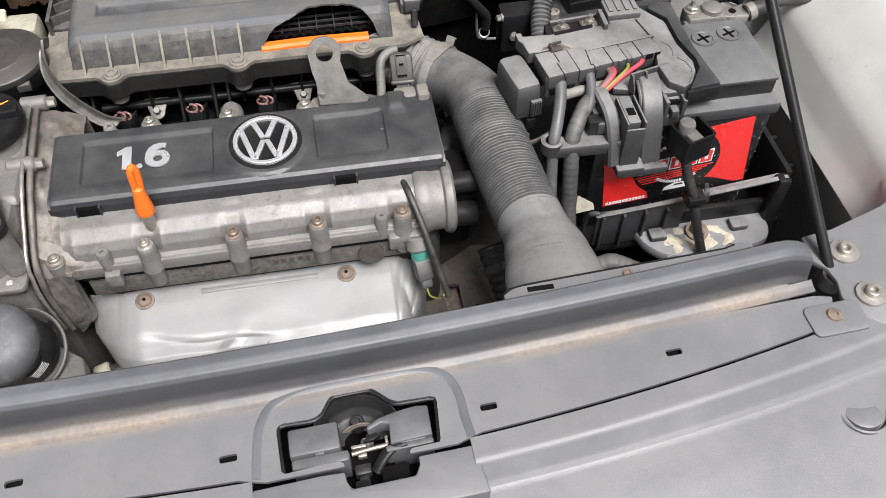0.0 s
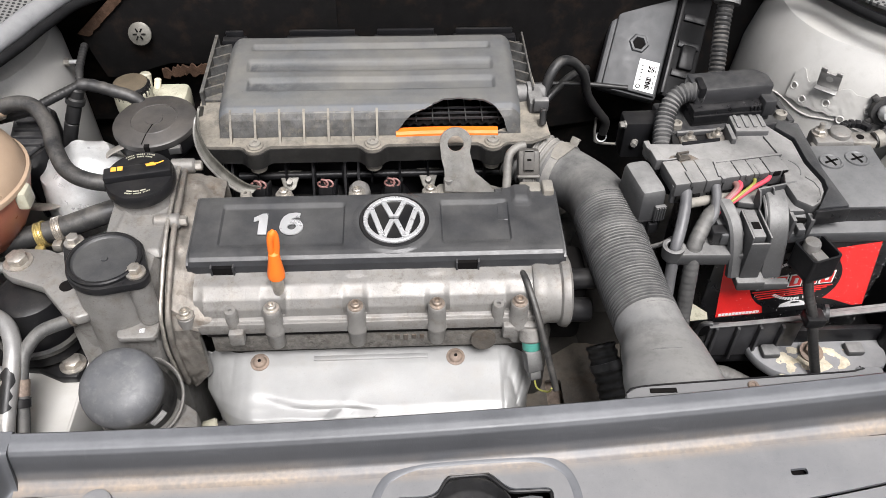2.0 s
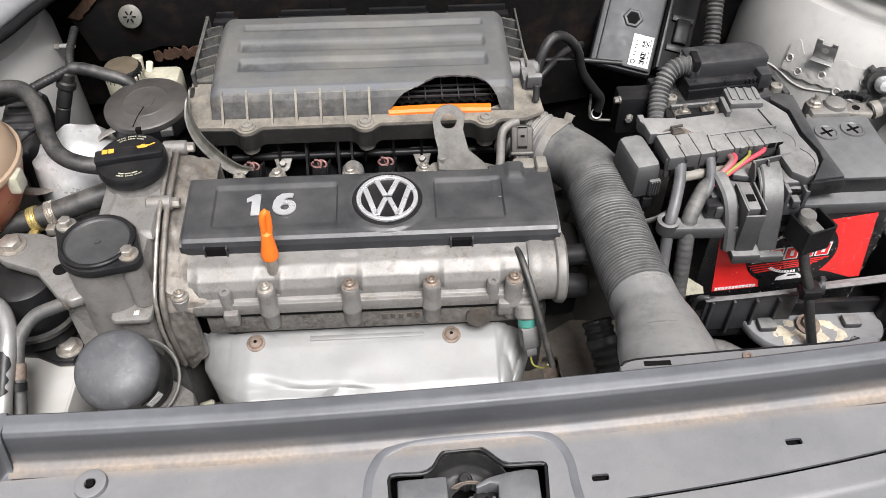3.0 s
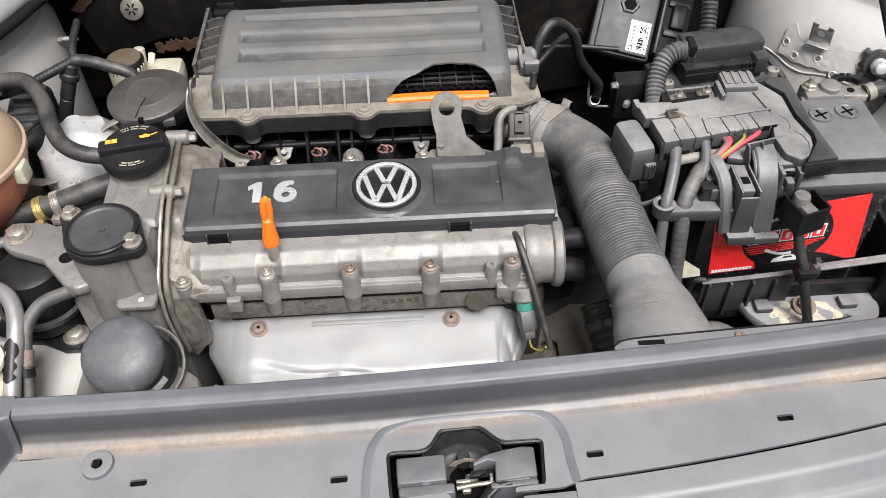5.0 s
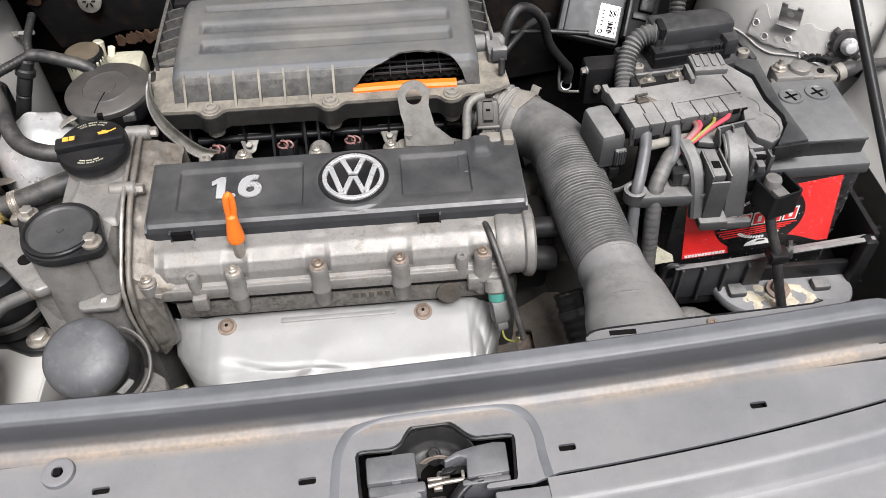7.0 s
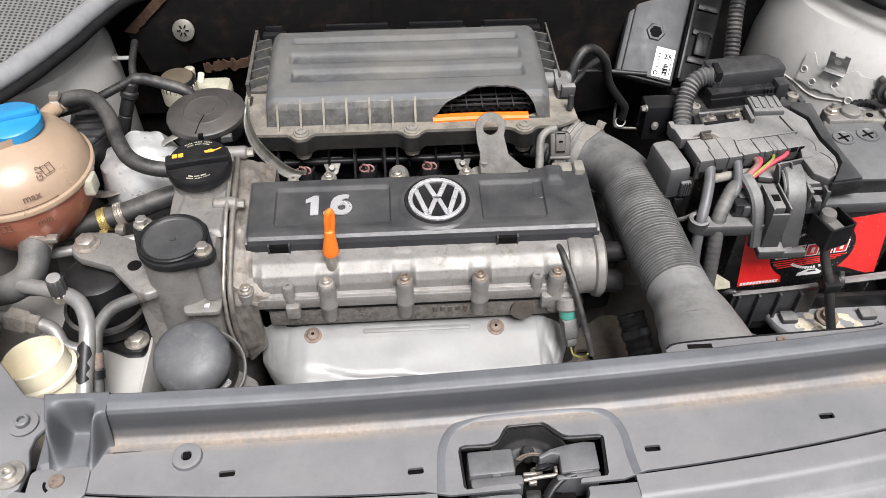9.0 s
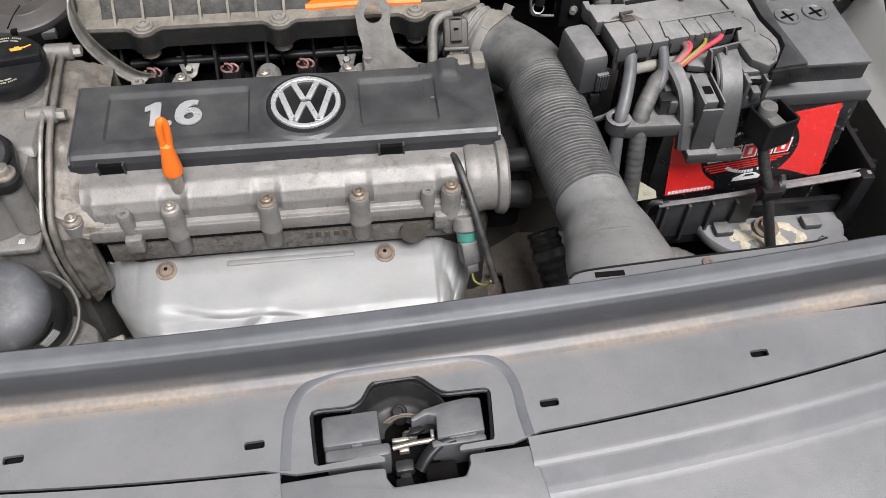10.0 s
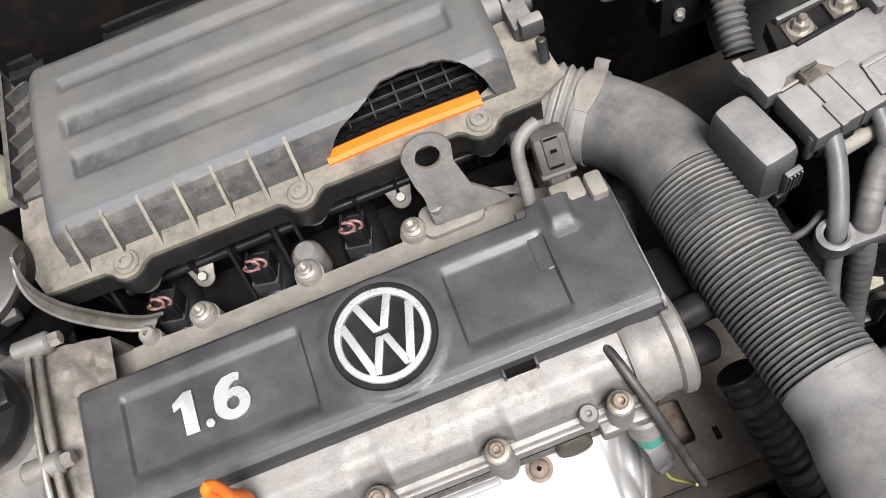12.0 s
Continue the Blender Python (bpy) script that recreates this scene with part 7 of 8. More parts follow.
# tray
tray = root("battery_tray", (0.38, 0.6, 0.69), "black plastic battery tray stained by battery acid", "battery tray")
part("base", box(0.268, 0.515, 0.575, 0.76, 0.672, 0.690, 0.004), BLACK, tray)
part("front_rail", box(0.284, 0.386, 0.5725, 0.5775, 0.690, 0.7445, 0.0015), PLUGP, tray, "ribbed black front panel")
part("rail_curl", tube([(0.286, 0.575, 0.744), (0.279, 0.577, 0.742), (0.276, 0.583, 0.728), (0.277, 0.586, 0.705)], 0.0030, 0.003, 10), PLUGP, tray)
part("front_rail_top", ribbon([(0.282, 0.573, 0.742), (0.335, 0.573, 0.747), (0.42, 0.573, 0.757), (0.497, 0.573, 0.767)], 0.006, 0.003), GREYP, tray, "dusty grey rail edge")
part("second_lip", ribbon([(0.405, 0.583, 0.748), (0.45, 0.583, 0.754), (0.494, 0.583, 0.760)], 0.005, 0.003), GREYP, tray, "dusty inner lip")
for x in (0.288, 0.312, 0.337, 0.362):
    part("rail_rib", box(x, x + 0.0035, 0.5665, 0.574, 0.69, 0.7435, 0.001), PLUGP, tray)
part("front_web", box(0.335, 0.495, 0.577, 0.584, 0.69, 0.725, 0.001), BLACK, tray)
part("side_wall", box(0.496, 0.503, 0.575, 0.76, 0.69, 0.772, 0.002), BLACK, tray)
for k in range(4):
    part("side_rib", box(0.503, 0.514, 0.59 + 0.045 * k, 0.595 + 0.045 * k, 0.69, 0.764, 0.001), BLACK, tray)
part("corner_post", box(0.485, 0.50, 0.565, 0.58, 0.64, 0.768, 0.003), BLACK, tray)
step = [(0.333, 0.580)] + [(p.x, p.y) for p in curve_points([(0.335, 0.570, 0), (0.342, 0.553, 0), (0.362, 0.536, 0), (0.405, 0.529, 0), (0.470, 0.537, 0), (0.487, 0.552, 0), (0.489, 0.572, 0)], 0.006)] + [(0.490, 0.580)]
part("front_step", slab(step, 0.690, 0.704, 0.003), STEPP, tray, "grey moulded step")
for x in (0.356, 0.452):
    part("step_block", box(x - 0.010, x + 0.010, 0.555, 0.571, 0.703, 0.712, 0.003), GREYP, tray)
part("rusty_clamp_bolt", bolt((0.402, 0.560, 0.708), (0, -0.2, 1), 0.008, 0.009, 0.013, False), RUSTY, tray, "rust-eaten clamp bolt")
crust = sheet(lambda u, v: (0.360 + 0.082 * u, 0.535 + 0.037 * v, 0.7052 + 0.0024 * max(-0.6, noise.noise(Vector((u * 7, v * 4, 1.7))) + 0.25 * noise.noise(Vector((u * 23, v * 14, 1.7)))) - 0.0022 * (abs(v - 0.5) * 2) ** 2 - 0.0015 * (abs(u - 0.5) * 2) ** 3), 60, 26)
part("acid_crust", crust, ACID, tray, "yellow-white acid crust")

# strap conduit from the clamp box
strap = root("cable_conduit", (0.39, 0.56, 0.75), "black sleeved cable hanging before the battery", "conduit")
part("conduit", tube([(0.365, 0.573, 0.822), (0.370, 0.563, 0.800), (0.377, 0.554, 0.780), (0.387, 0.542, 0.740), (0.398, 0.528, 0.70), (0.405, 0.508, 0.660), (0.400, 0.502, 0.647), (0.365, 0.530, 0.648), (0.329, 0.567, 0.650)], 0.0054, 0.001, 14, radius=ripple(0.0042, 0.025)), HOSE, strap)
part("cable_tie", box(0.370, 0.390, 0.545, 0.563, 0.768, 0.781, 0.002), BLACK, strap)
part("tie_loop", lathe([(0.0085, -0.002), (0.0097, -0.002), (0.0097, 0.002), (0.0085, 0.002), (0.0085, -0.002)], along((0.396, 0.560, 0.775), (1, -0.3, 0.2)), 20), PLUGP, strap, "dark tie loop")

# ---- fuse carrier on top of the battery ----
fuse = root("fuse_carrier", (0.3, 0.69, 0.87), "dusty black fuse carrier clipped over the battery", "fuse carrier")
fo = [(0.230, 0.650), (0.352, 0.6685), (0.346, 0.644), (0.349, 0.617), (0.362, 0.6065), (0.372, 0.613), (0.3815, 0.629), (0.3842, 0.643), (0.3772, 0.674), (0.3772, 0.712), (0.364, 0.732), (0.356, 0.745), (0.318, 0.754), (0.318, 0.718), (0.250, 0.711), (0.213, 0.713), (0.214, 0.704), (0.226, 0.682)]
part("top", slab(fo, 0.872, 0.8862, 0.0022), DUSTY, fuse, "dusty flat top with a rounded wing")
part("left_step", slab([(0.213, 0.7145), (0.2140, 0.703), (0.2265, 0.6805), (0.2310, 0.6815), (0.2200, 0.7040), (0.2195, 0.7150)], 0.880, 0.8885, 0.001), DUSTY, fuse)
part("wing_mark", ribbon([(0.366, 0.655, 0.8862), (0.3685, 0.664, 0.8863), (0.3665, 0.673, 0.8863), (0.361, 0.679, 0.8862)], 0.0012, 0.0010), GREYP, fuse)
part("recess_floor", slab([(0.246, 0.706), (0.320, 0.714), (0.320, 0.750), (0.252, 0.740)], 0.862, 0.8775, 0.002), BLACK, fuse, "black recess with two studs")
part("recess_rail", box(0.256, 0.318, 0.736, 0.7395, 0.8775, 0.8835, 0.0008, Matrix.Translation((0.287, 0.738, 0)) @ Matrix.Rotation(0.09, 4, "Z") @ Matrix.Translation((-0.287, -0.738, 0))), DUSTY, fuse)
part("dark_strip", slab([(0.3655, 0.6025), (0.3985, 0.606), (0.3925, 0.665), (0.3935, 0.742), (0.372, 0.747), (0.3655, 0.736), (0.3805, 0.716), (0.3805, 0.678), (0.3875, 0.646), (0.3860, 0.632)], 0.8795, 0.8874, 0.0012), COVER, fuse, "flat black strip")
part("strip_lip", box(0.362, 0.399, 0.600, 0.6035, 0.868, 0.8860, 0.0008, Matrix.Translation((0.38, 0.602, 0)) @ Matrix.Rotation(0.11, 4, "Z") @ Matrix.Translation((-0.38, -0.602, 0))), CASEB, fuse)
FB = Matrix.Translation((0.2305, 0.6470, 0.8870)) @ Matrix.Rotation(math.atan2(0.019, 0.125), 4, "Z")
for x0, x1, d, up in ((0.000, 0.0188, 0.033, 0.0), (0.0195, 0.0335, 0.029, 0.0004), (0.0342, 0.0525, 0.030, 0.0), (0.0535, 0.0705, 0.024, 0.0012), (0.0710, 0.0865, 0.019, 0.0016), (0.0870, 0.1035, 0.019, 0.0012), (0.1040, 0.1255, 0.019, 0.0016)):
    part("fuse_cell", box(x0, x1, -0.0055, d, -0.016, 0.0006 + up, 0.0012, FB), DUSTY, fuse)
    part("wire_port", box(x0 + 0.003, x1 - 0.003, -0.0068, -0.004, -0.024, -0.0152, 0.0015, FB), DARK, fuse)
for x0, d in ((0.0160, 0.012), (0.0500, 0.014), (0.0765, 0.010), (0.0915, 0.010)):
    part("cell_tab", box(x0, x0 + 0.0045, -0.0068, d, -0.004, 0.0024, 0.0008, FB), DUSTY, fuse)
part("front_wall", box(-0.001, 0.127, -0.0035, 0.002, -0.028, -0.004, 0.002, FB), DUSTY, fuse)
part("cell_notch", box(0.108, 0.116, -0.0062, 0.002, -0.004, 0.0018, 0.0005, FB), DARK, fuse)
part("cell_notch", box(0.118, 0.124, -0.0062, 0.001, -0.006, 0.0018, 0.0005, FB), DARK, fuse)


def bar(p, q, w, z0, z1, bevel=0.0006):
    """A straight moulded bar between two points of the plan."""
    d = Vector(q) - Vector(p)
    m = Matrix.Translation((*p, 0)) @ Matrix.Rotation(math.atan2(d.y, d.x), 4, "Z")
    return box(-w / 2, d.length + w / 2, -w / 2, w / 2, z0, z1, bevel, m)


part("raised_frame", bar((0.2792, 0.6540), (0.2800, 0.6752), 0.0026, 0.884, 0.8895), DUSTY, fuse)
part("raised_frame", bar((0.2800, 0.6752), (0.3540, 0.6865), 0.0030, 0.884, 0.8897), DUSTY, fuse)
part("raised_frame", bar((0.2885, 0.6705), (0.3535, 0.6800), 0.0018, 0.884, 0.8885), DUSTY, fuse)
part("raised_frame", bar((0.3540, 0.6865), (0.3475, 0.7180), 0.0022, 0.884, 0.8885), DUSTY, fuse)
part("raised_frame", bar((0.2300, 0.6815), (0.2480, 0.6850), 0.0022, 0.884, 0.8885), DUSTY, fuse)
part("raised_frame", bar((0.2560, 0.7090), (0.2960, 0.7150), 0.0030, 0.884, 0.8890), BLACK, fuse)
for k in range(4):
    part("wing_edge", bar(*[(0.3605 + 0.0175 * math.cos(radians(d)), 0.6330 + 0.0215 * math.sin(radians(d))) for d in (-62 + 30 * k, -32 + 30 * k)], 0.0014, 0.884, 0.8872), DUSTY, fuse)
part("front_bar", tube([(0.243, 0.640, 0.862), (0.262, 0.643, 0.863), (0.285, 0.646, 0.864), (0.330, 0.652, 0.864)], 0.0055, 0.004, 12), TANCAST, fuse, "tan dusty bar")
catch = bmesh.new()
add(catch, box(-0.007, 0.007, -0.004, 0.004, 0.0, 0.0015, 0.0005))
add(catch, box(-0.007, -0.005, -0.004, 0.004, 0.0, 0.0065, 0.0005))
add(catch, box(-0.007, 0.007, 0.002, 0.004, 0.0035, 0.0065, 0.0005))
part("top_catch", add(bmesh.new(), catch, Matrix.Translation((0.249, 0.684, 0.8875)) @ Matrix.Rotation(0.2, 4, "Z")), OLDCAST, fuse, "rust-stained catch")
part("rust_stain", slab([(0.232, 0.668), (0.262, 0.672), (0.266, 0.684), (0.258, 0.692), (0.238, 0.690), (0.229, 0.680)], 0.8860, 0.8866, 0.0002), STAINB, fuse, "brown rust stain round the catch")
part("side_step", box(-0.006, 0.002, 0.034, 0.062, -0.012, 0.0022, 0.0015, FB), DUSTY, fuse)
for x, y, z in ((0.299, 0.728, 0.8795), (0.2675, 0.7245, 0.8785)):
    part("stud_plate", slab([(x - 0.010, y - 0.009), (x + 0.010, y - 0.007), (x + 0.010, y + 0.009), (x - 0.010, y + 0.008)], z - 0.003, z + 0.001, 0.0008), OLDCAST, fuse, "tan stained stud plate")
    part("stud_washer", lathe([(0, 0.0012), (0.0085, 0.001), (0.009, 0)], Matrix.Translation((x, y, z + 0.001)), 20), STEEL, fuse)
    part("stud_nut", bolt((x, y, z + 0.002), (0, 0, 1), 0.0052, 0.0055, 0, False), STEEL, fuse)
    part("stud", rod((x, y, z + 0.006), (x, y, z + 0.0125), 0.0026, 10), STEEL, fuse)
part("rear_block", box(0.316, 0.354, 0.722, 0.752, 0.876, 0.893, 0.003), DUSTY, fuse)
for k in range(4):
    part("rear_slot", box(0.3195 + 0.009 * k, 0.3235 + 0.009 * k, 0.728, 0.750, 0.8925, 0.8945, 0.0005), DUSTY, fuse)
part("rear_fork", box(0.308, 0.313, 0.708, 0.736, 0.880, 0.893, 0.001), DUSTY, fuse)
# hanging carrier in front
part("shelf", slab([(0.226, 0.588), (0.292, 0.586), (0.305, 0.584), (0.305, 0.618), (0.28, 0.622), (0.24, 0.604)], 0.824, 0.840, 0.003), GREYP, fuse)
part("ring_eye", lathe([(0.007, -0.007), (0.011, -0.007), (0.0115, 0.007), (0.0088, 0.008), (0.007, 0.007), (0.007, -0.007)], Matrix.Translation((0.228, 0.598, 0.836)), 28), GREYP, fuse)
hook = [(0.283, 0.634, 0.870), (0.2850, 0.620, 0.8685), (0.2875, 0.606, 0.863), (0.2895, 0.5965, 0.850), (0.2910, 0.590, 0.834), (0.2925, 0.584, 0.812)]
part("arm", ribbon(hook, 0.0145, 0.010), GREYP, fuse)
holder = bmesh.new()
for x0, x1 in ((0.2975, 0.2995), (0.3155, 0.3175)):
    add(holder, box(x0, x1, 0.580, 0.622, 0.812, 0.8695, 0.0008))
add(holder, box(0.2975, 0.3175, 0.5790, 0.5815, 0.812, 0.862, 0.0008))
add(holder, box(0.294, 0.324, 0.572, 0.592, 0.803, 0.813, 0.002))
part("holder_frame", holder, GREYP, fuse)
part("holder_core", box(0.3010, 0.3140, 0.5850, 0.626, 0.812, 0.8665, 0.002), GREYP, fuse, "boxed relay holder")
part("holder_window", box(0.3035, 0.3115, 0.596, 0.606, 0.866, 0.8672, 0), DARK, fuse)
part("second_arm", ribbon([(0.336, 0.642, 0.877), (0.334, 0.624, 0.876), (0.332, 0.606, 0.867), (0.332, 0.596, 0.846), (0.334, 0.587, 0.806)], 0.0215, 0.006), GREYP, fuse)
part("upper_block", ribbon([(0.3455, 0.646, 0.8700), (0.3440, 0.636, 0.8738), (0.3425, 0.624, 0.8742), (0.3415, 0.612, 0.8695), (0.3410, 0.606, 0.860), (0.3410, 0.604, 0.850)], 0.0440, 0.0050), GREYP, fuse, "rounded carrier arm")
part("low_plate", slab([(0.300, 0.648), (0.330, 0.664), (0.353, 0.668), (0.360, 0.645), (0.316, 0.632), (0.300, 0.636)], 0.860, 0.8675, 0.0015), DUSTY, fuse, "dusty plate under the wires")
WALL = Matrix.Translation((0.3150, 0.6330, 0.868)) @ Matrix.Rotation(radians(14), 4, "Z")
part("rib_wall", box(0.0, 0.0450, 0.0, 0.0024, -0.003, 0.0185, 0.0006, WALL), GREYP, fuse)
for x in (0.0008, 0.0165, 0.0330, 0.0438):
    part("block_fin", slab([(0.001, -0.001), (-0.0095, -0.001), (-0.0085, 0.0055), (-0.0025, 0.0180), (0.001, 0.0180)], -0.0009, 0.0009, 0, WALL @ Matrix.Translation((x, 0, 0)) @ Matrix(((0, 0, 1, 0), (1, 0, 0, 0), (0, 1, 0, 0), (0, 0, 0, 1)))), GREYP, fuse)
part("latch_block", add(box(0.342, 0.346, 0.597, 0.622, 0.848, 0.876, 0.001), add(box(0.360, 0.3645, 0.597, 0.622, 0.848, 0.876, 0.001), box(0.342, 0.3645, 0.610, 0.624, 0.852, 0.8775, 0.002))), GREYP, fuse)
part("latch_window", box(0.346, 0.360, 0.604, 0.6105, 0.850, 0.870, 0.001), DARK, fuse)
part("latch_tongue", box(0.349, 0.357, 0.594, 0.606, 0.856, 0.866, 0.0015), GREYP, fuse)
part("lower_cross", box(0.296, 0.350, 0.573, 0.582, 0.799, 0.809, 0.002), GREYP, fuse)
part("black_plug", box(0.266, 0.285, 0.600, 0.614, 0.840, 0.858, 0.002), CASEB, fuse, "black ribbed plug")

# terminal clamp box
post = root("terminal_clamp", (0.366, 0.585, 0.83), "black open terminal box holding a greased cable lug", "terminal clamp")
TB = Matrix.Translation((0.3690, 0.5800, 0.004)) @ Matrix.Rotation(radians(17), 4, "Z")
outer = round_rect(-0.0172, 0.0172, -0.0168, 0.0168, 0.004)
inner = round_rect(-0.0150, 0.0150, -0.0146, 0.0146, 0.003)
part("box", add(pierced(outer, [inner], 0.824, 0.849, TB), slab(outer, 0.819, 0.8245, 0.0008, TB)), BLACK, post, "open black box with thin walls")
part("box_floor", slab(inner, 0.8245, 0.8262, 0, TB), DARK, post)
part("lug", box(-0.0065, 0.0080, -0.0150, 0.010, 0.836, 0.843, 0.002, TB), CAST, post, "pale metal cable lug")
part("nut", lathe([(0.0085, 0.0), (0.0088, 0.010), (0.0078, 0.013), (0, 0.0138)], TB @ Matrix.Translation((-0.001, 0.0085, 0.838)), 24), CAST, post, "pale domed nut")
part("red_stub", box(-0.0160, -0.0080, -0.0140, -0.006, 0.828, 0.836, 0.002, TB), REDP, post, "red cable end")

# small relay housing
rly = root("relay_housing", (0.213, 0.675, 0.85), "grey-black dusty relay housing with a side latch", "relay")
RM = Matrix.Translation((0.2080, 0.6700, 0.0)) @ Matrix.Rotation(radians(11), 4, "Z")
part("cap", box(-0.0155, 0.0155, -0.030, 0.029, 0.834, 0.878, 0.0075, RM, 0.08), GREYP, rly)
part("cap_seam", box(-0.0160, 0.0160, -0.0305, 0.0295, 0.8385, 0.8400, 0.0003, RM), BLACK, rly)
part("base", box(-0.0145, 0.0145, -0.027, 0.028, 0.815, 0.840, 0.003, RM), BLACK, rly)
part("latch", box(0.001, 0.013, -0.0335, -0.029, 0.840, 0.860, 0.001, RM), GREYP, rly)
for k in range(4):
    part("latch_rib", box(0.0022 + 0.0028 * k, 0.0034 + 0.0028 * k, -0.035, -0.033, 0.842, 0.859, 0, RM), GREYP, rly)
part("lower_latch", box(-0.002, 0.008, -0.033, -0.026, 0.822, 0.836, 0.001, RM), BLACK, rly)

# wires and harness
loom = root("wiring_loom", (0.25, 0.6, 0.84), "taped wiring loom with coloured wires", "wiring loom")
part("taped_trunk", tube([(0.277, 0.632, 0.868), (0.268, 0.624, 0.862), (0.258, 0.612, 0.852), (0.250, 0.600, 0.840), (0.249, 0.590, 0.815), (0.2490, 0.582, 0.785), (0.2500, 0.572, 0.745), (0.2535, 0.556, 0.702), (0.264, 0.545, 0.690)], 0.0082, 0.0012, 14, radius=lambda s, t: rings_of_tape(s, t) * min(1, 0.55 + s / 0.035)), TAPE, loom)
part("grey_cable", tube([(0.246, 0.647, 0.874), (0.243, 0.632, 0.866), (0.236, 0.612, 0.852), (0.230, 0.598, 0.838), (0.229, 0.590, 0.81), (0.228, 0.575, 0.77)], 0.0062, 0.004, 12), GREYW, loom)
part("grey_wire", tube([(0.277, 0.650, 0.878), (0.276, 0.638, 0.872), (0.271, 0.622, 0.864), (0.260, 0.612, 0.853)], 0.0052, 0.003, 10), GREYW, loom)
part("pink_wire", tube([(0.296, 0.656, 0.880), (0.298, 0.645, 0.879), (0.285, 0.634, 0.872), (0.264, 0.620, 0.860)], 0.0032, 0.003, 10), PINKW, loom)
part("red_wire", tube([(0.300, 0.657, 0.880), (0.302, 0.646, 0.880), (0.288, 0.634, 0.873), (0.266, 0.620, 0.861)], 0.0024, 0.003, 10), REDW, loom)
part("yellow_wire", tube([(0.318, 0.661, 0.881), (0.317, 0.650, 0.881), (0.297, 0.636, 0.875), (0.268, 0.620, 0.861)], 0.0019, 0.003, 10), YELW, loom)
part("red_wire", tube([(0.335, 0.665, 0.881), (0.333, 0.655, 0.882), (0.309, 0.642, 0.877), (0.270, 0.621, 0.862)], 0.0026, 0.003, 10), REDW, loom)
part("bare_strip", tube([(0.212, 0.640, 0.815), (0.205, 0.620, 0.822), (0.207, 0.612, 0.828), (0.220, 0.612, 0.832), (0.232, 0.618, 0.834)], 0.005, 0.003, 10, squash=lambda s, t: (1, 0.5)), TAPE, loom, "pale dusty cable strip")
low = root("wiring_loom", (0.35, 0.52, 0.64), "thick taped looms running low across the bay", "wiring loom")
part("taped_trunk", tube([(0.2535, 0.556, 0.700), (0.262, 0.545, 0.691), (0.282, 0.543, 0.690), (0.303, 0.543, 0.691), (0.337, 0.516, 0.690), (0.364, 0.484, 0.690), (0.402, 0.467, 0.690), (0.45, 0.455, 0.685)], 0.0110, 0.0012, 16, radius=rings_of_tape), TAPE, low)
part("taped_branch", tube([(0.250, 0.520, 0.695), (0.261, 0.503, 0.700), (0.279, 0.479, 0.700), (0.302, 0.466, 0.700), (0.338, 0.462, 0.700), (0.368, 0.455, 0.695), (0.400, 0.435, 0.690)], 0.0110, 0.0012, 16, radius=rings_of_tape), TAPE, low)
part("corrugated_branch", tube([(0.29, 0.545, 0.655), (0.33, 0.54, 0.645), (0.37, 0.525, 0.64)], 0.010, 0.0015, 14, radius=ripple(0.005, 0.09)), HOSE, low)
part("hanging_hose", tube([(0.315, 0.50, 0.64), (0.318, 0.485, 0.60), (0.32, 0.46, 0.56)], 0.016, 0.002, 14, radius=ripple(0.007, 0.09)), HOSE, low)
part("low_plug", box(0.288, 0.324, 0.510, 0.536, 0.622, 0.652, 0.004), GREYP, low, "grey plug with pink seal")
part("plug_seal", box(0.293, 0.319, 0.5165, 0.530, 0.651, 0.6545, 0.001), PINKW, low)

# ---- control unit and its plug at the back ----
ecu = root("control_unit", (0.29, 0.99, 0.80), "grey metal engine control unit standing on edge with a white label", "control unit")
EM = Matrix.Translation((0.268, 0.953, 0.780)) @ pose(0, 0, 0, 40, 0, -2) @ Matrix.Rotation(radians(-15), 4, "Z")
part("case", box(-0.052, 0.034, 0.0, 0.165, -0.022, 0.0, 0.006, EM), ECUM, ecu)
part("raised_face", box(-0.044, 0.031, 0.004, 0.155, -0.002, 0.005, 0.003, EM), ECUM, ecu)
part("boss", lathe([(0, 0.0046), (0.008, 0.0046), (0.0095, 0.0075), (0.0125, 0.0075), (0.015, 0.004)], EM @ Matrix.Translation((-0.008, 0.072, 0)), 6), ECUM, ecu)
part("hole", rod((0, 0, 0.0042), (0, 0, 0.0052), 0.008, 24), DARK, ecu).matrix_local = Matrix.Translation(Vector((0.29, 0.99, 0.80))).inverted() @ EM @ Matrix.Translation((-0.008, 0.072, 0.0005)) @ Matrix.Translation(Vector((0.29, 0.99, 0.80)))
part("label", box(-0.001, 0.027, 0.008, 0.052, 0.005, 0.0056, 0, EM), WHITE, ecu, "white printed label")
for k in range(11):
    part("code_bar", box(0.013, 0.0205, 0.012 + 0.0016 * k, 0.0128 + 0.0016 * k + 0.0003 * (k % 3), 0.0056, 0.0060, 0, EM), DARK, ecu)
part("badge_print", lathe([(0.0022, 0.0056), (0.0022, 0.0060), (0.0034, 0.0060), (0.0034, 0.0056)], EM @ Matrix.Translation((0.0045, 0.0135, 0)), 20), DARK, ecu)
for k in range(25):
    if (k * 7 + k // 3) % 5 < 3:
        part("code_block", box(0.013 + 0.0018 * (k % 5), 0.0147 + 0.0018 * (k % 5), 0.036 + 0.0018 * (k // 5), 0.0377 + 0.0018 * (k // 5), 0.0056, 0.0060, 0, EM), DARK, ecu)
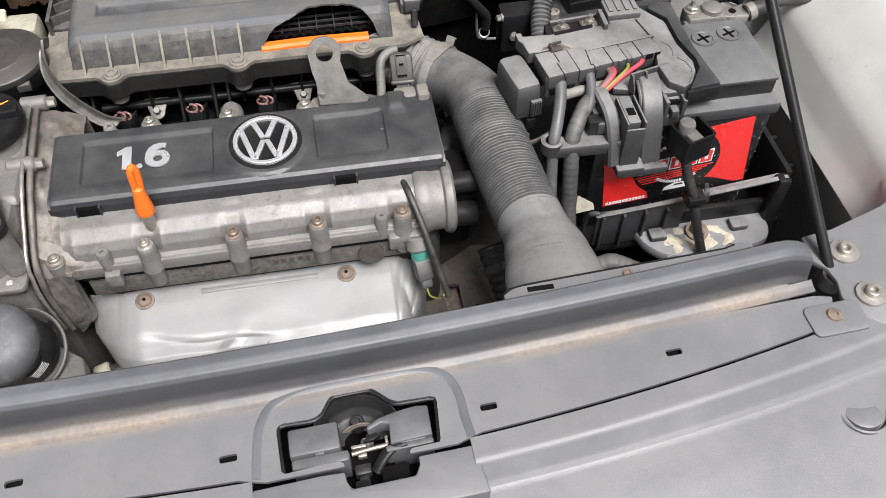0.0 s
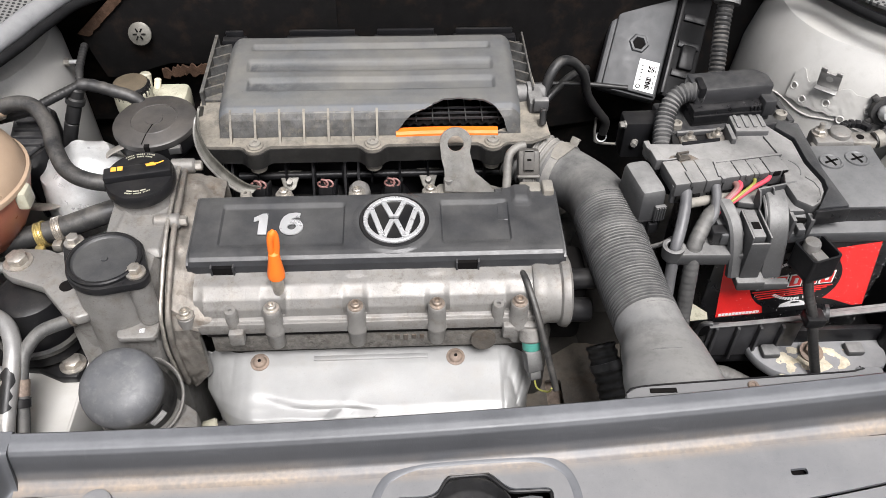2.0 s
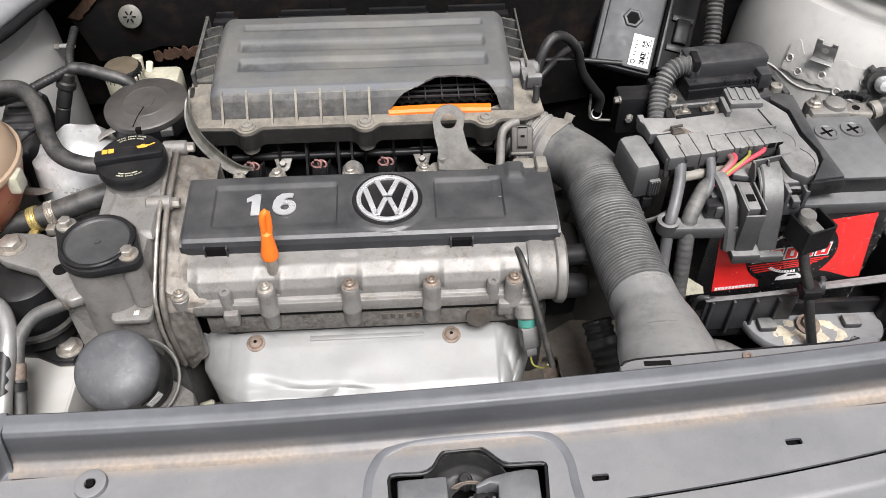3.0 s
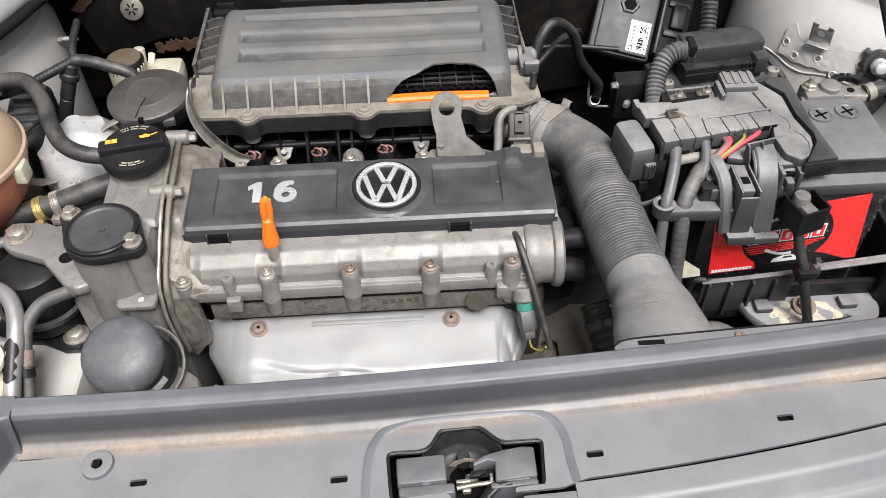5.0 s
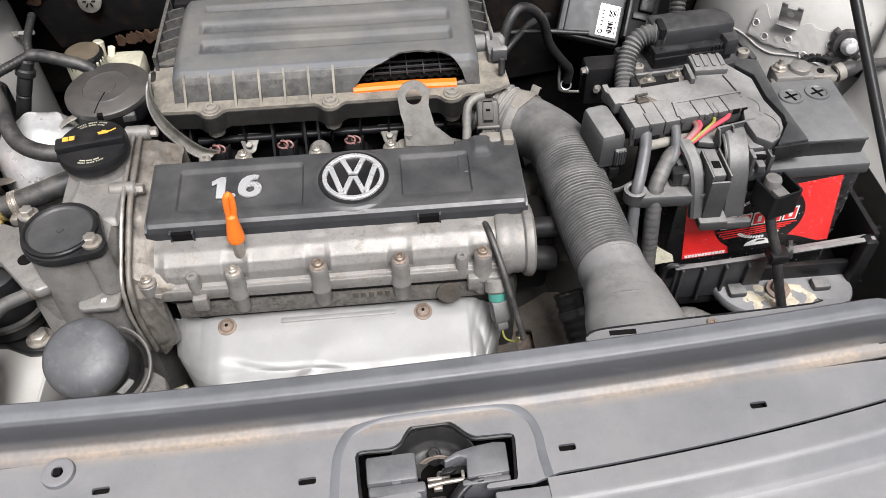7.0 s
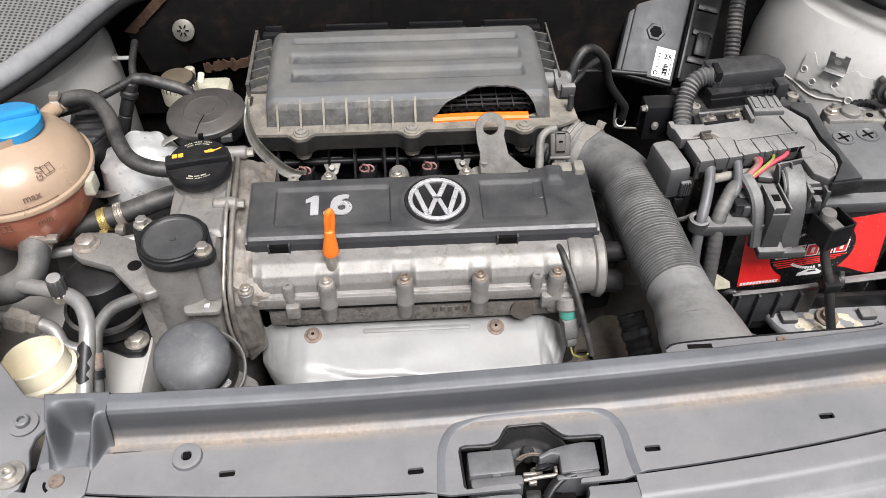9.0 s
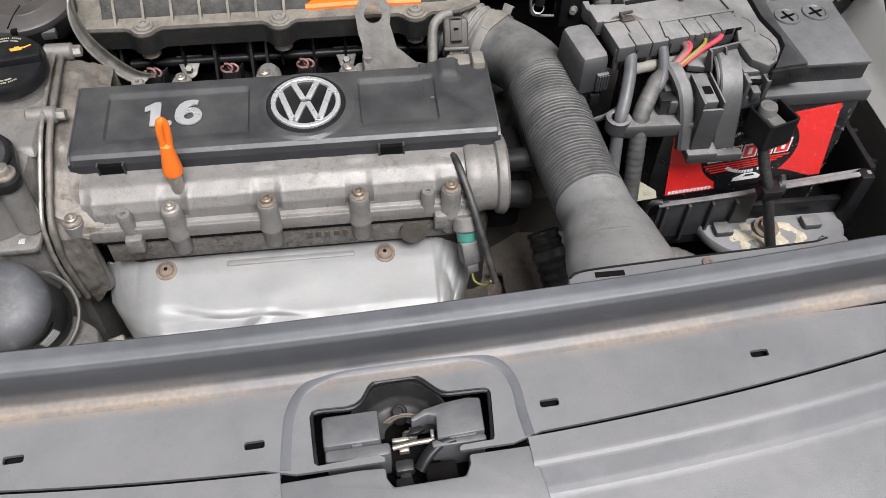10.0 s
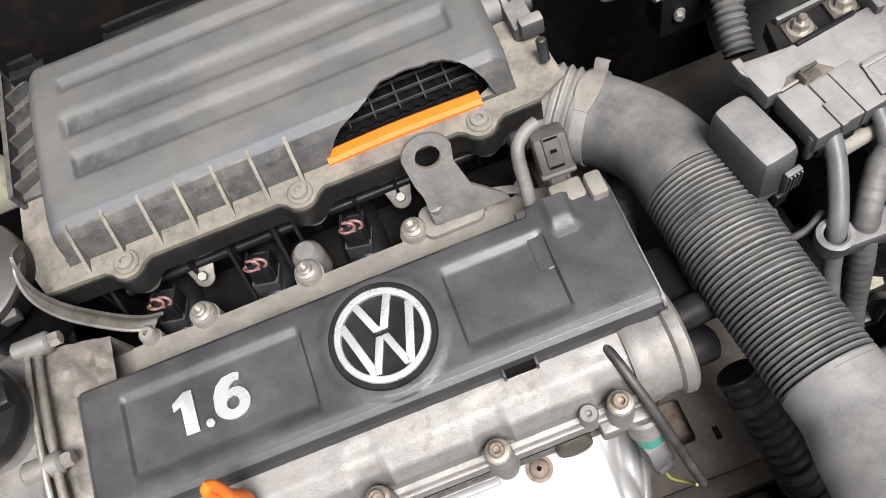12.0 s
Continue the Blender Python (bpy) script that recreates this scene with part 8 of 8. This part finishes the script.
for k in range(5):
    part("writing_bar", box(0.0035, 0.0065, 0.022 + 0.005 * k, 0.0225 + 0.005 * k + 0.001, 0.0056, 0.0059, 0, EM), DARK, ecu)
    part("writing_bar", box(0.0232, 0.0242, 0.012 + 0.008 * k, 0.017 + 0.008 * k, 0.0056, 0.0059, 0, EM), DARK, ecu)
part("plug_rail", box(0.034, 0.078, 0.01, 0.16, -0.026, 0.004, 0.004, EM), SEALM, ecu, "black plug rail")
part("rail_lip", box(0.036, 0.041, 0.012, 0.158, 0.002, 0.010, 0.001, EM), BLACK, ecu)
for y in (0.040, 0.082, 0.120):
    part("rail_tooth", box(0.044, 0.074, y, y + 0.010, 0.002, 0.008, 0.001, EM), BLACK, ecu)
part("plug_clip", box(0.050, 0.070, 0.05, 0.085, -0.01, 0.014, 0.003, EM), BLACK, ecu)

plug = root("module_plug", (0.38, 0.9, 0.80), "black multi-pin connector block with a ribbed cable", "connector")
PM = Matrix.Translation((0.370, 0.868, 0.010)) @ Matrix.Rotation(radians(7), 4, "Z")
part("base", box(-0.090, 0.072, -0.036, 0.032, 0.770, 0.803, 0.003, PM), PLUGP, plug)
part("base_rim", add(box(-0.088, 0.070, -0.0385, -0.0345, 0.795, 0.806, 0.001, PM), box(0.066, 0.0735, -0.036, 0.030, 0.797, 0.807, 0.001, PM)), PLUGP, plug)
part("middle", box(-0.060, 0.044, -0.024, 0.028, 0.800, 0.826, 0.002, PM), CASEB, plug, "glossy black locking tier")
part("lock_lever", box(-0.060, 0.040, -0.0268, -0.0235, 0.808, 0.819, 0.001, PM), BLACK, plug)
part("lever_tab", box(-0.012, 0.002, -0.0290, -0.0262, 0.811, 0.8155, 0.0008, PM), PLUGP, plug)
for k in range(5):
    part("grip_rib", box(0.014 + 0.005 * k, 0.0165 + 0.005 * k, -0.0262, -0.0235, 0.8195, 0.8255, 0.0004, PM), BLACK, plug)
for x in (-0.079, 0.061):
    part("corner_boss", lathe([(0.0075, -0.01), (0.0075, 0.004), (0.005, 0.005), (0.004, 0.002), (0, 0.002)], PM @ Matrix.Translation((x, -0.022, 0.806)), 20), TANCAST, plug, "dust-caked screw boss")
part("hood", slab([(-0.056, -0.012), (0.046, -0.012), (0.048, 0.012), (0.034, 0.028), (-0.056, 0.028)], 0.824, 0.8475, 0.004, PM), PLUGP, plug)
part("side_clip", box(0.030, 0.046, -0.0290, -0.011, 0.812, 0.834, 0.002, PM), PLUGP, plug)
part("plug_notch", box(0.050, 0.058, -0.004, 0.010, 0.8028, 0.8042, 0, PM), DARK, plug)
part("ribbed_cable", tube([(0.328, 0.860, 0.846), (0.308, 0.862, 0.847), (0.291, 0.856, 0.840), (0.279, 0.838, 0.824), (0.272, 0.808, 0.805), (0.268, 0.78, 0.79)], 0.0118, 0.0012, 18, radius=ripple(0.0056, 0.09)), RUBBER, plug)
part("cable_tie", box(0.318, 0.327, 0.848, 0.874, 0.846, 0.862, 0.002), BLACK, plug)
part("rear_cable", tube([(0.352, 0.888, 0.835), (0.356, 0.908, 0.862), (0.362, 0.94, 0.90), (0.372, 0.97, 0.94), (0.385, 1.0, 0.98)], 0.0100, 0.0012, 18, radius=ripple(0.0056, 0.08)), HOSE, plug)
part("cable_boot", tube([(0.366, 0.952, 0.918), (0.376, 0.98, 0.955)], 0.0165, 0.004, 16), DUSTY, plug)
side = root("valve_bracket", (0.25, 0.85, 0.78), "small black bracket with two zinc bolts", "bracket")
part("plate", box(0.232, 0.285, 0.842, 0.872, 0.76, 0.815, 0.004), BLACK, side)
part("bolt", bolt((0.232, 0.845, 0.812), (-1, -0.2, 0), 0.0038, 0.007, 0.005, False), DULL, side)
part("bolt", bolt((0.248, 0.842, 0.786), (-0.4, -1, 0), 0.0038, 0.007, 0.005, False), DULL, side)
part("second_tube", tube([(0.11, 0.93, 0.815), (0.18, 0.925, 0.82), (0.25, 0.92, 0.815)], 0.0035, 0.01, 10), TUBEB, side)

# earth terminal and bracket by the tower
earth = root("earth_terminal", (0.44, 0.78, 0.875), "zinc battery terminal clamp with a nut and cable", "terminal")
part("clamp", add(box(0.412, 0.456, 0.721, 0.748, 0.857, 0.876, 0.004), box(0.408, 0.418, 0.716, 0.730, 0.857, 0.870, 0.002)), CAST, earth)
part("post", lathe([(0.012, 0.0), (0.0115, 0.005), (0.010, 0.0062), (0, 0.0065)], Matrix.Translation((0.442, 0.735, 0.8755)), 24), CAST, earth)
part("nut", bolt((0.420, 0.738, 0.876), (0, 0, 1), 0.0062, 0.006, 0.0088, False), STEEL, earth)
part("nut_stud", rod((0.420, 0.738, 0.881), (0.420, 0.738, 0.889), 0.003, 10), STEEL, earth)
part("side_bolt", bolt((0.411, 0.722, 0.864), (-0.3, -1, 0), 0.0050, 0.008, 0.006, False), STEEL, earth)
part("lug", slab([(0.454, 0.724), (0.482, 0.722), (0.486, 0.732), (0.482, 0.742), (0.454, 0.744)], 0.864, 0.873, 0.002), STEEL, earth)
part("lug_eye", rod((0.466, 0.733, 0.8725), (0.466, 0.733, 0.8738), 0.0042, 14), DARK, earth)
part("cable", tube([(0.482, 0.732, 0.869), (0.500, 0.735, 0.872), (0.535, 0.742, 0.872), (0.60, 0.755, 0.86)], 0.0088, 0.002, 16, radius=lambda s, t: 1.0 if s < 0.022 else max(0.62, 1.0 - (s - 0.022) * 40)), HOSE, earth)
part("cable_band", tube([(0.484, 0.732, 0.869), (0.492, 0.7335, 0.871)], 0.0100, 0.002, 16), TANCAST, earth, "crusted cable band")
hood = bmesh.new()
for k in range(7):
    a = radians(20 + 24 * k)
    add(hood, box(-0.004, 0.004, -0.003, 0.003, 0, 0.007, 0.0008, Matrix.Translation((0.468 + 0.016 * math.cos(a), 0.748 + 0.012 * math.sin(a), 0.868)) @ Matrix.Rotation(a, 4, "Z")))
part("toothed_cap", hood, BLACK, earth, "black toothed cap")
tb = root("tower_bracket", (0.52, 0.84, 0.83), "thin painted bracket sheet bolted to the strut tower", "bracket")
TABM = Matrix.Translation((0.605 - 0.1655 * math.cos(radians(47)), 0.995 - 0.1655 * math.sin(radians(47)), 0.842)) @ pose(0, 0, 0, 14, 0, -40)
tab = bmesh.new()
add(tab, box(-0.0165, 0.0165, -0.0012, 0.0012, 0.0, 0.030, 0.0008))
add(tab, box(-0.0165, -0.0070, -0.0012, 0.0012, 0.029, 0.037, 0.0006))
add(tab, box(0.0075, 0.0165, -0.0012, 0.0012, 0.029, 0.036, 0.0006))
add(tab, box(-0.0165, 0.0165, -0.010, 0.0, -0.0012, 0.0012, 0.0006))
part("tab", add(bmesh.new(), tab, TABM @ Matrix.Scale(0.82, 4)), PIPE, tb, "upright notched steel tab")
part("tab_hole", lathe([(0, 0.0016), (0.0046, 0.0016)], TABM @ Matrix.Translation((0, 0, 0.0165)) @ pose(0, 0, 0, 90, 0, 0), 16), PAINT, tb)

def tower_radius(z):
    """The strut tower's radius at a height."""
    for (r0, z0), (r1, z1) in (((0.183, 0.62), (0.168, 0.81)), ((0.168, 0.81), (0.1545, 0.865)), ((0.1545, 0.865), (0.1395, 0.892))):
        if z <= z1:
            return r0 + (r1 - r0) * (z - z0) / (z1 - z0)
    return 0.12


def on_tower(angle, z, lift=0.002):
    r = tower_radius(z) + lift
    return Vector((0.605 + r * math.cos(radians(angle)), 0.995 + r * math.sin(radians(angle)), z))


part("pressed_plate", sheet(lambda u, v: on_tower(211 + 36 * u + 1.6 * noise.noise(Vector((v * 4, 7, u))), 0.808 + (0.036 + 0.009 * noise.noise(Vector((u * 6, 1, 4)))) * v + 0.006 * noise.noise(Vector((u * 7, 3, 0))), 0.0012 + 0.0016 * noise.noise(Vector((u * 9, v * 5, 2))) ** 2), 60, 16, 0.001), PAINT, tb, "pressed sheet with small holes")
for a, z in ((213, 0.826), (219, 0.815), (229, 0.822), (237, 0.808), (246, 0.828)):
    p = on_tower(a, z, 0.0024)
    part("plate_hole", lathe([(0.0030, 0.0002), (0.0046, 0.0010), (0.0056, 0.0)], along(p, (math.cos(radians(a)), math.sin(radians(a)), 0.2)), 16), PAINT, tb)
    part("hole_dark", lathe([(0, 0.0004), (0.0030, 0.0004)], along(p, (math.cos(radians(a)), math.sin(radians(a)), 0.2)), 12), DULL, tb)
part("sealant_bead", tube([on_tower(200 + 6 * k, 0.800 + 0.004 * math.sin(k * 1.3), 0.0005) for k in range(12)], 0.0012, 0.006, 8, radius=lambda s, t: 1 + 0.4 * noise.noise(Vector((s * 50, 0, 0)))), PAINT, tb)
stud = root("tower_stud", (0.555, 0.84, 0.815), "chrome ball stud in a black rubber ring", "stud")
SM = along(on_tower(252, 0.832, 0.001), (-0.25, -1, 0.35))
part("ring", lathe([(0.008, 0), (0.0165, 0.0), (0.0190, 0.006), (0.0170, 0.012), (0.010, 0.012)], SM, 24), HOSE, stud)
for k in range(4):
    a = radians(45 + 90 * k)
    part("ring_ear", box(-0.006, 0.006, -0.004, 0.004, 0.001, 0.010, 0.0015, SM @ Matrix.Translation((0.018 * math.cos(a), 0.018 * math.sin(a), 0)) @ Matrix.Rotation(a, 4, "Z")), HOSE, stud)
part("ball", lathe([(0.0085, 0.0), (0.0085, 0.014), (0.0105, 0.016), (0.0105, 0.022), (0.0065, 0.028), (0, 0.030)], SM, 20), CHROME, stud)
part("boot", tube([on_tower(254, 0.812, 0.004), on_tower(258, 0.806, 0.010), on_tower(264, 0.80, 0.012)], 0.009, 0.004, 14), HOSE, stud)

# ---- low parts seen between engine and duct ----
gear = root("gearbox", (0.15, 0.65, 0.6), "grimy gearbox casing low in the bay", "gearbox")
part("casing", box(0.15, 0.34, 0.64, 0.87, 0.45, 0.69, 0.03), GRIME, gear)
part("bell", lathe([(0.13, 0), (0.135, 0.02), (0.12, 0.05), (0.09, 0.10), (0, 0.10)], along((0.085, 0.745, 0.60), (1, 0, 0)), 40), GRIME, gear)
sub = pierced([(0.05, 0.515), (0.19, 0.505), (0.215, 0.64), (0.05, 0.65)], [round_rect(0.114, 0.1335, 0.551, 0.589, 0.004)], 0.625, 0.630)
subframe = setting("mount_plate", sub, OLDCAST, "dirty brown stamped plate with a rectangular opening", "plate")
part("rust_floor", box(0.10, 0.150, 0.540, 0.61, 0.60, 0.606, 0), RUSTY, subframe)
part("plate_step", box(0.06, 0.20, 0.500, 0.520, 0.600, 0.634, 0.005), OLDCAST, subframe)
part("lower_step", box(0.085, 0.17, 0.43, 0.50, 0.57, 0.622, 0.010), OLDCAST, subframe)
part("plate_slot", box(0.148, 0.153, 0.545, 0.556, 0.6295, 0.6308, 0.0005), DARK, subframe)

outl = root("coolant_outlet", (0.14, 0.62, 0.78), "black plastic coolant outlet beside the housing", "coolant outlet")
part("stub", rod((0.120, 0.600, 0.795), (0.155, 0.605, 0.790), 0.0115, 20, 0.002), BLACK, outl)
part("stub", rod((0.118, 0.585, 0.765), (0.150, 0.588, 0.758), 0.0135, 20, 0.002), BLACK, outl)
part("hose", tube([(0.122, 0.665, 0.700), (0.130, 0.690, 0.722), (0.139, 0.712, 0.735), (0.150, 0.735, 0.738), (0.158, 0.76, 0.728)], 0.0115, 0.0012, 16, radius=rings_of_tape), HOSE, outl)
part("down_hose", tube([(0.165, 0.57, 0.72), (0.172, 0.545, 0.70), (0.182, 0.51, 0.67), (0.195, 0.47, 0.63)], 0.016, 0.0012, 20, radius=ripple(0.009, 0.05)), TUBEB, outl)
for p, q in (((0.169, 0.555, 0.708), (0.171, 0.549, 0.703)), ((0.1835, 0.505, 0.666), (0.1855, 0.499, 0.660)), ((0.186, 0.496, 0.657), (0.188, 0.490, 0.651))):
    part("hose_clamp", tube([p, q], 0.0178, 0.003, 20), PLUGP, outl)
part("block", box(0.105, 0.150, 0.60, 0.66, 0.69, 0.79, 0.01), DARK, outl)
joint = root("pipe_joint", (-0.27, 0.507, 0.66), "cream plastic pipe joint low in front of the engine", "pipe joint")
part("pipe", rod((-0.300, 0.498, 0.655), (-0.262, 0.511, 0.660), 0.0085, 18, 0.001), CREAM, joint)
part("collar", rod((-0.268, 0.509, 0.660), (-0.252, 0.514, 0.661), 0.0145, 22, 0.002), CREAM, joint)
part("hose", tube([(-0.254, 0.5135, 0.661), (-0.235, 0.520, 0.660), (-0.20, 0.535, 0.655)], 0.0095, 0.005, 14), HOSE, joint)
lamp = root("headlamp_bracket", (0.47, 0.48, 0.74), "dusty grey plastic bracket behind the headlamp", "bracket")
part("plate", slab([(0.405, 0.440), (0.412, 0.480), (0.420, 0.512), (0.450, 0.515), (0.455, 0.44)], 0.715, 0.727, 0.004), STEPP, lamp)
part("rib", box(0.426, 0.431, 0.460, 0.508, 0.727, 0.737, 0.0015), STEPP, lamp)
part("flap", sheet(lambda u, v: (0.398 + 0.05 * u, 0.436 + 0.03 * v, 0.705 + 0.030 * math.sin(1.4 * u) + 0.004 * v), 12, 6, 0.003), STEPP, lamp, "curved plastic flap")
part("pale_strip", ribbon([(0.418, 0.545, 0.60), (0.424, 0.515, 0.60), (0.430, 0.485, 0.60)], 0.012, 0.004), TANCAST, lamp, "pale metal strip")
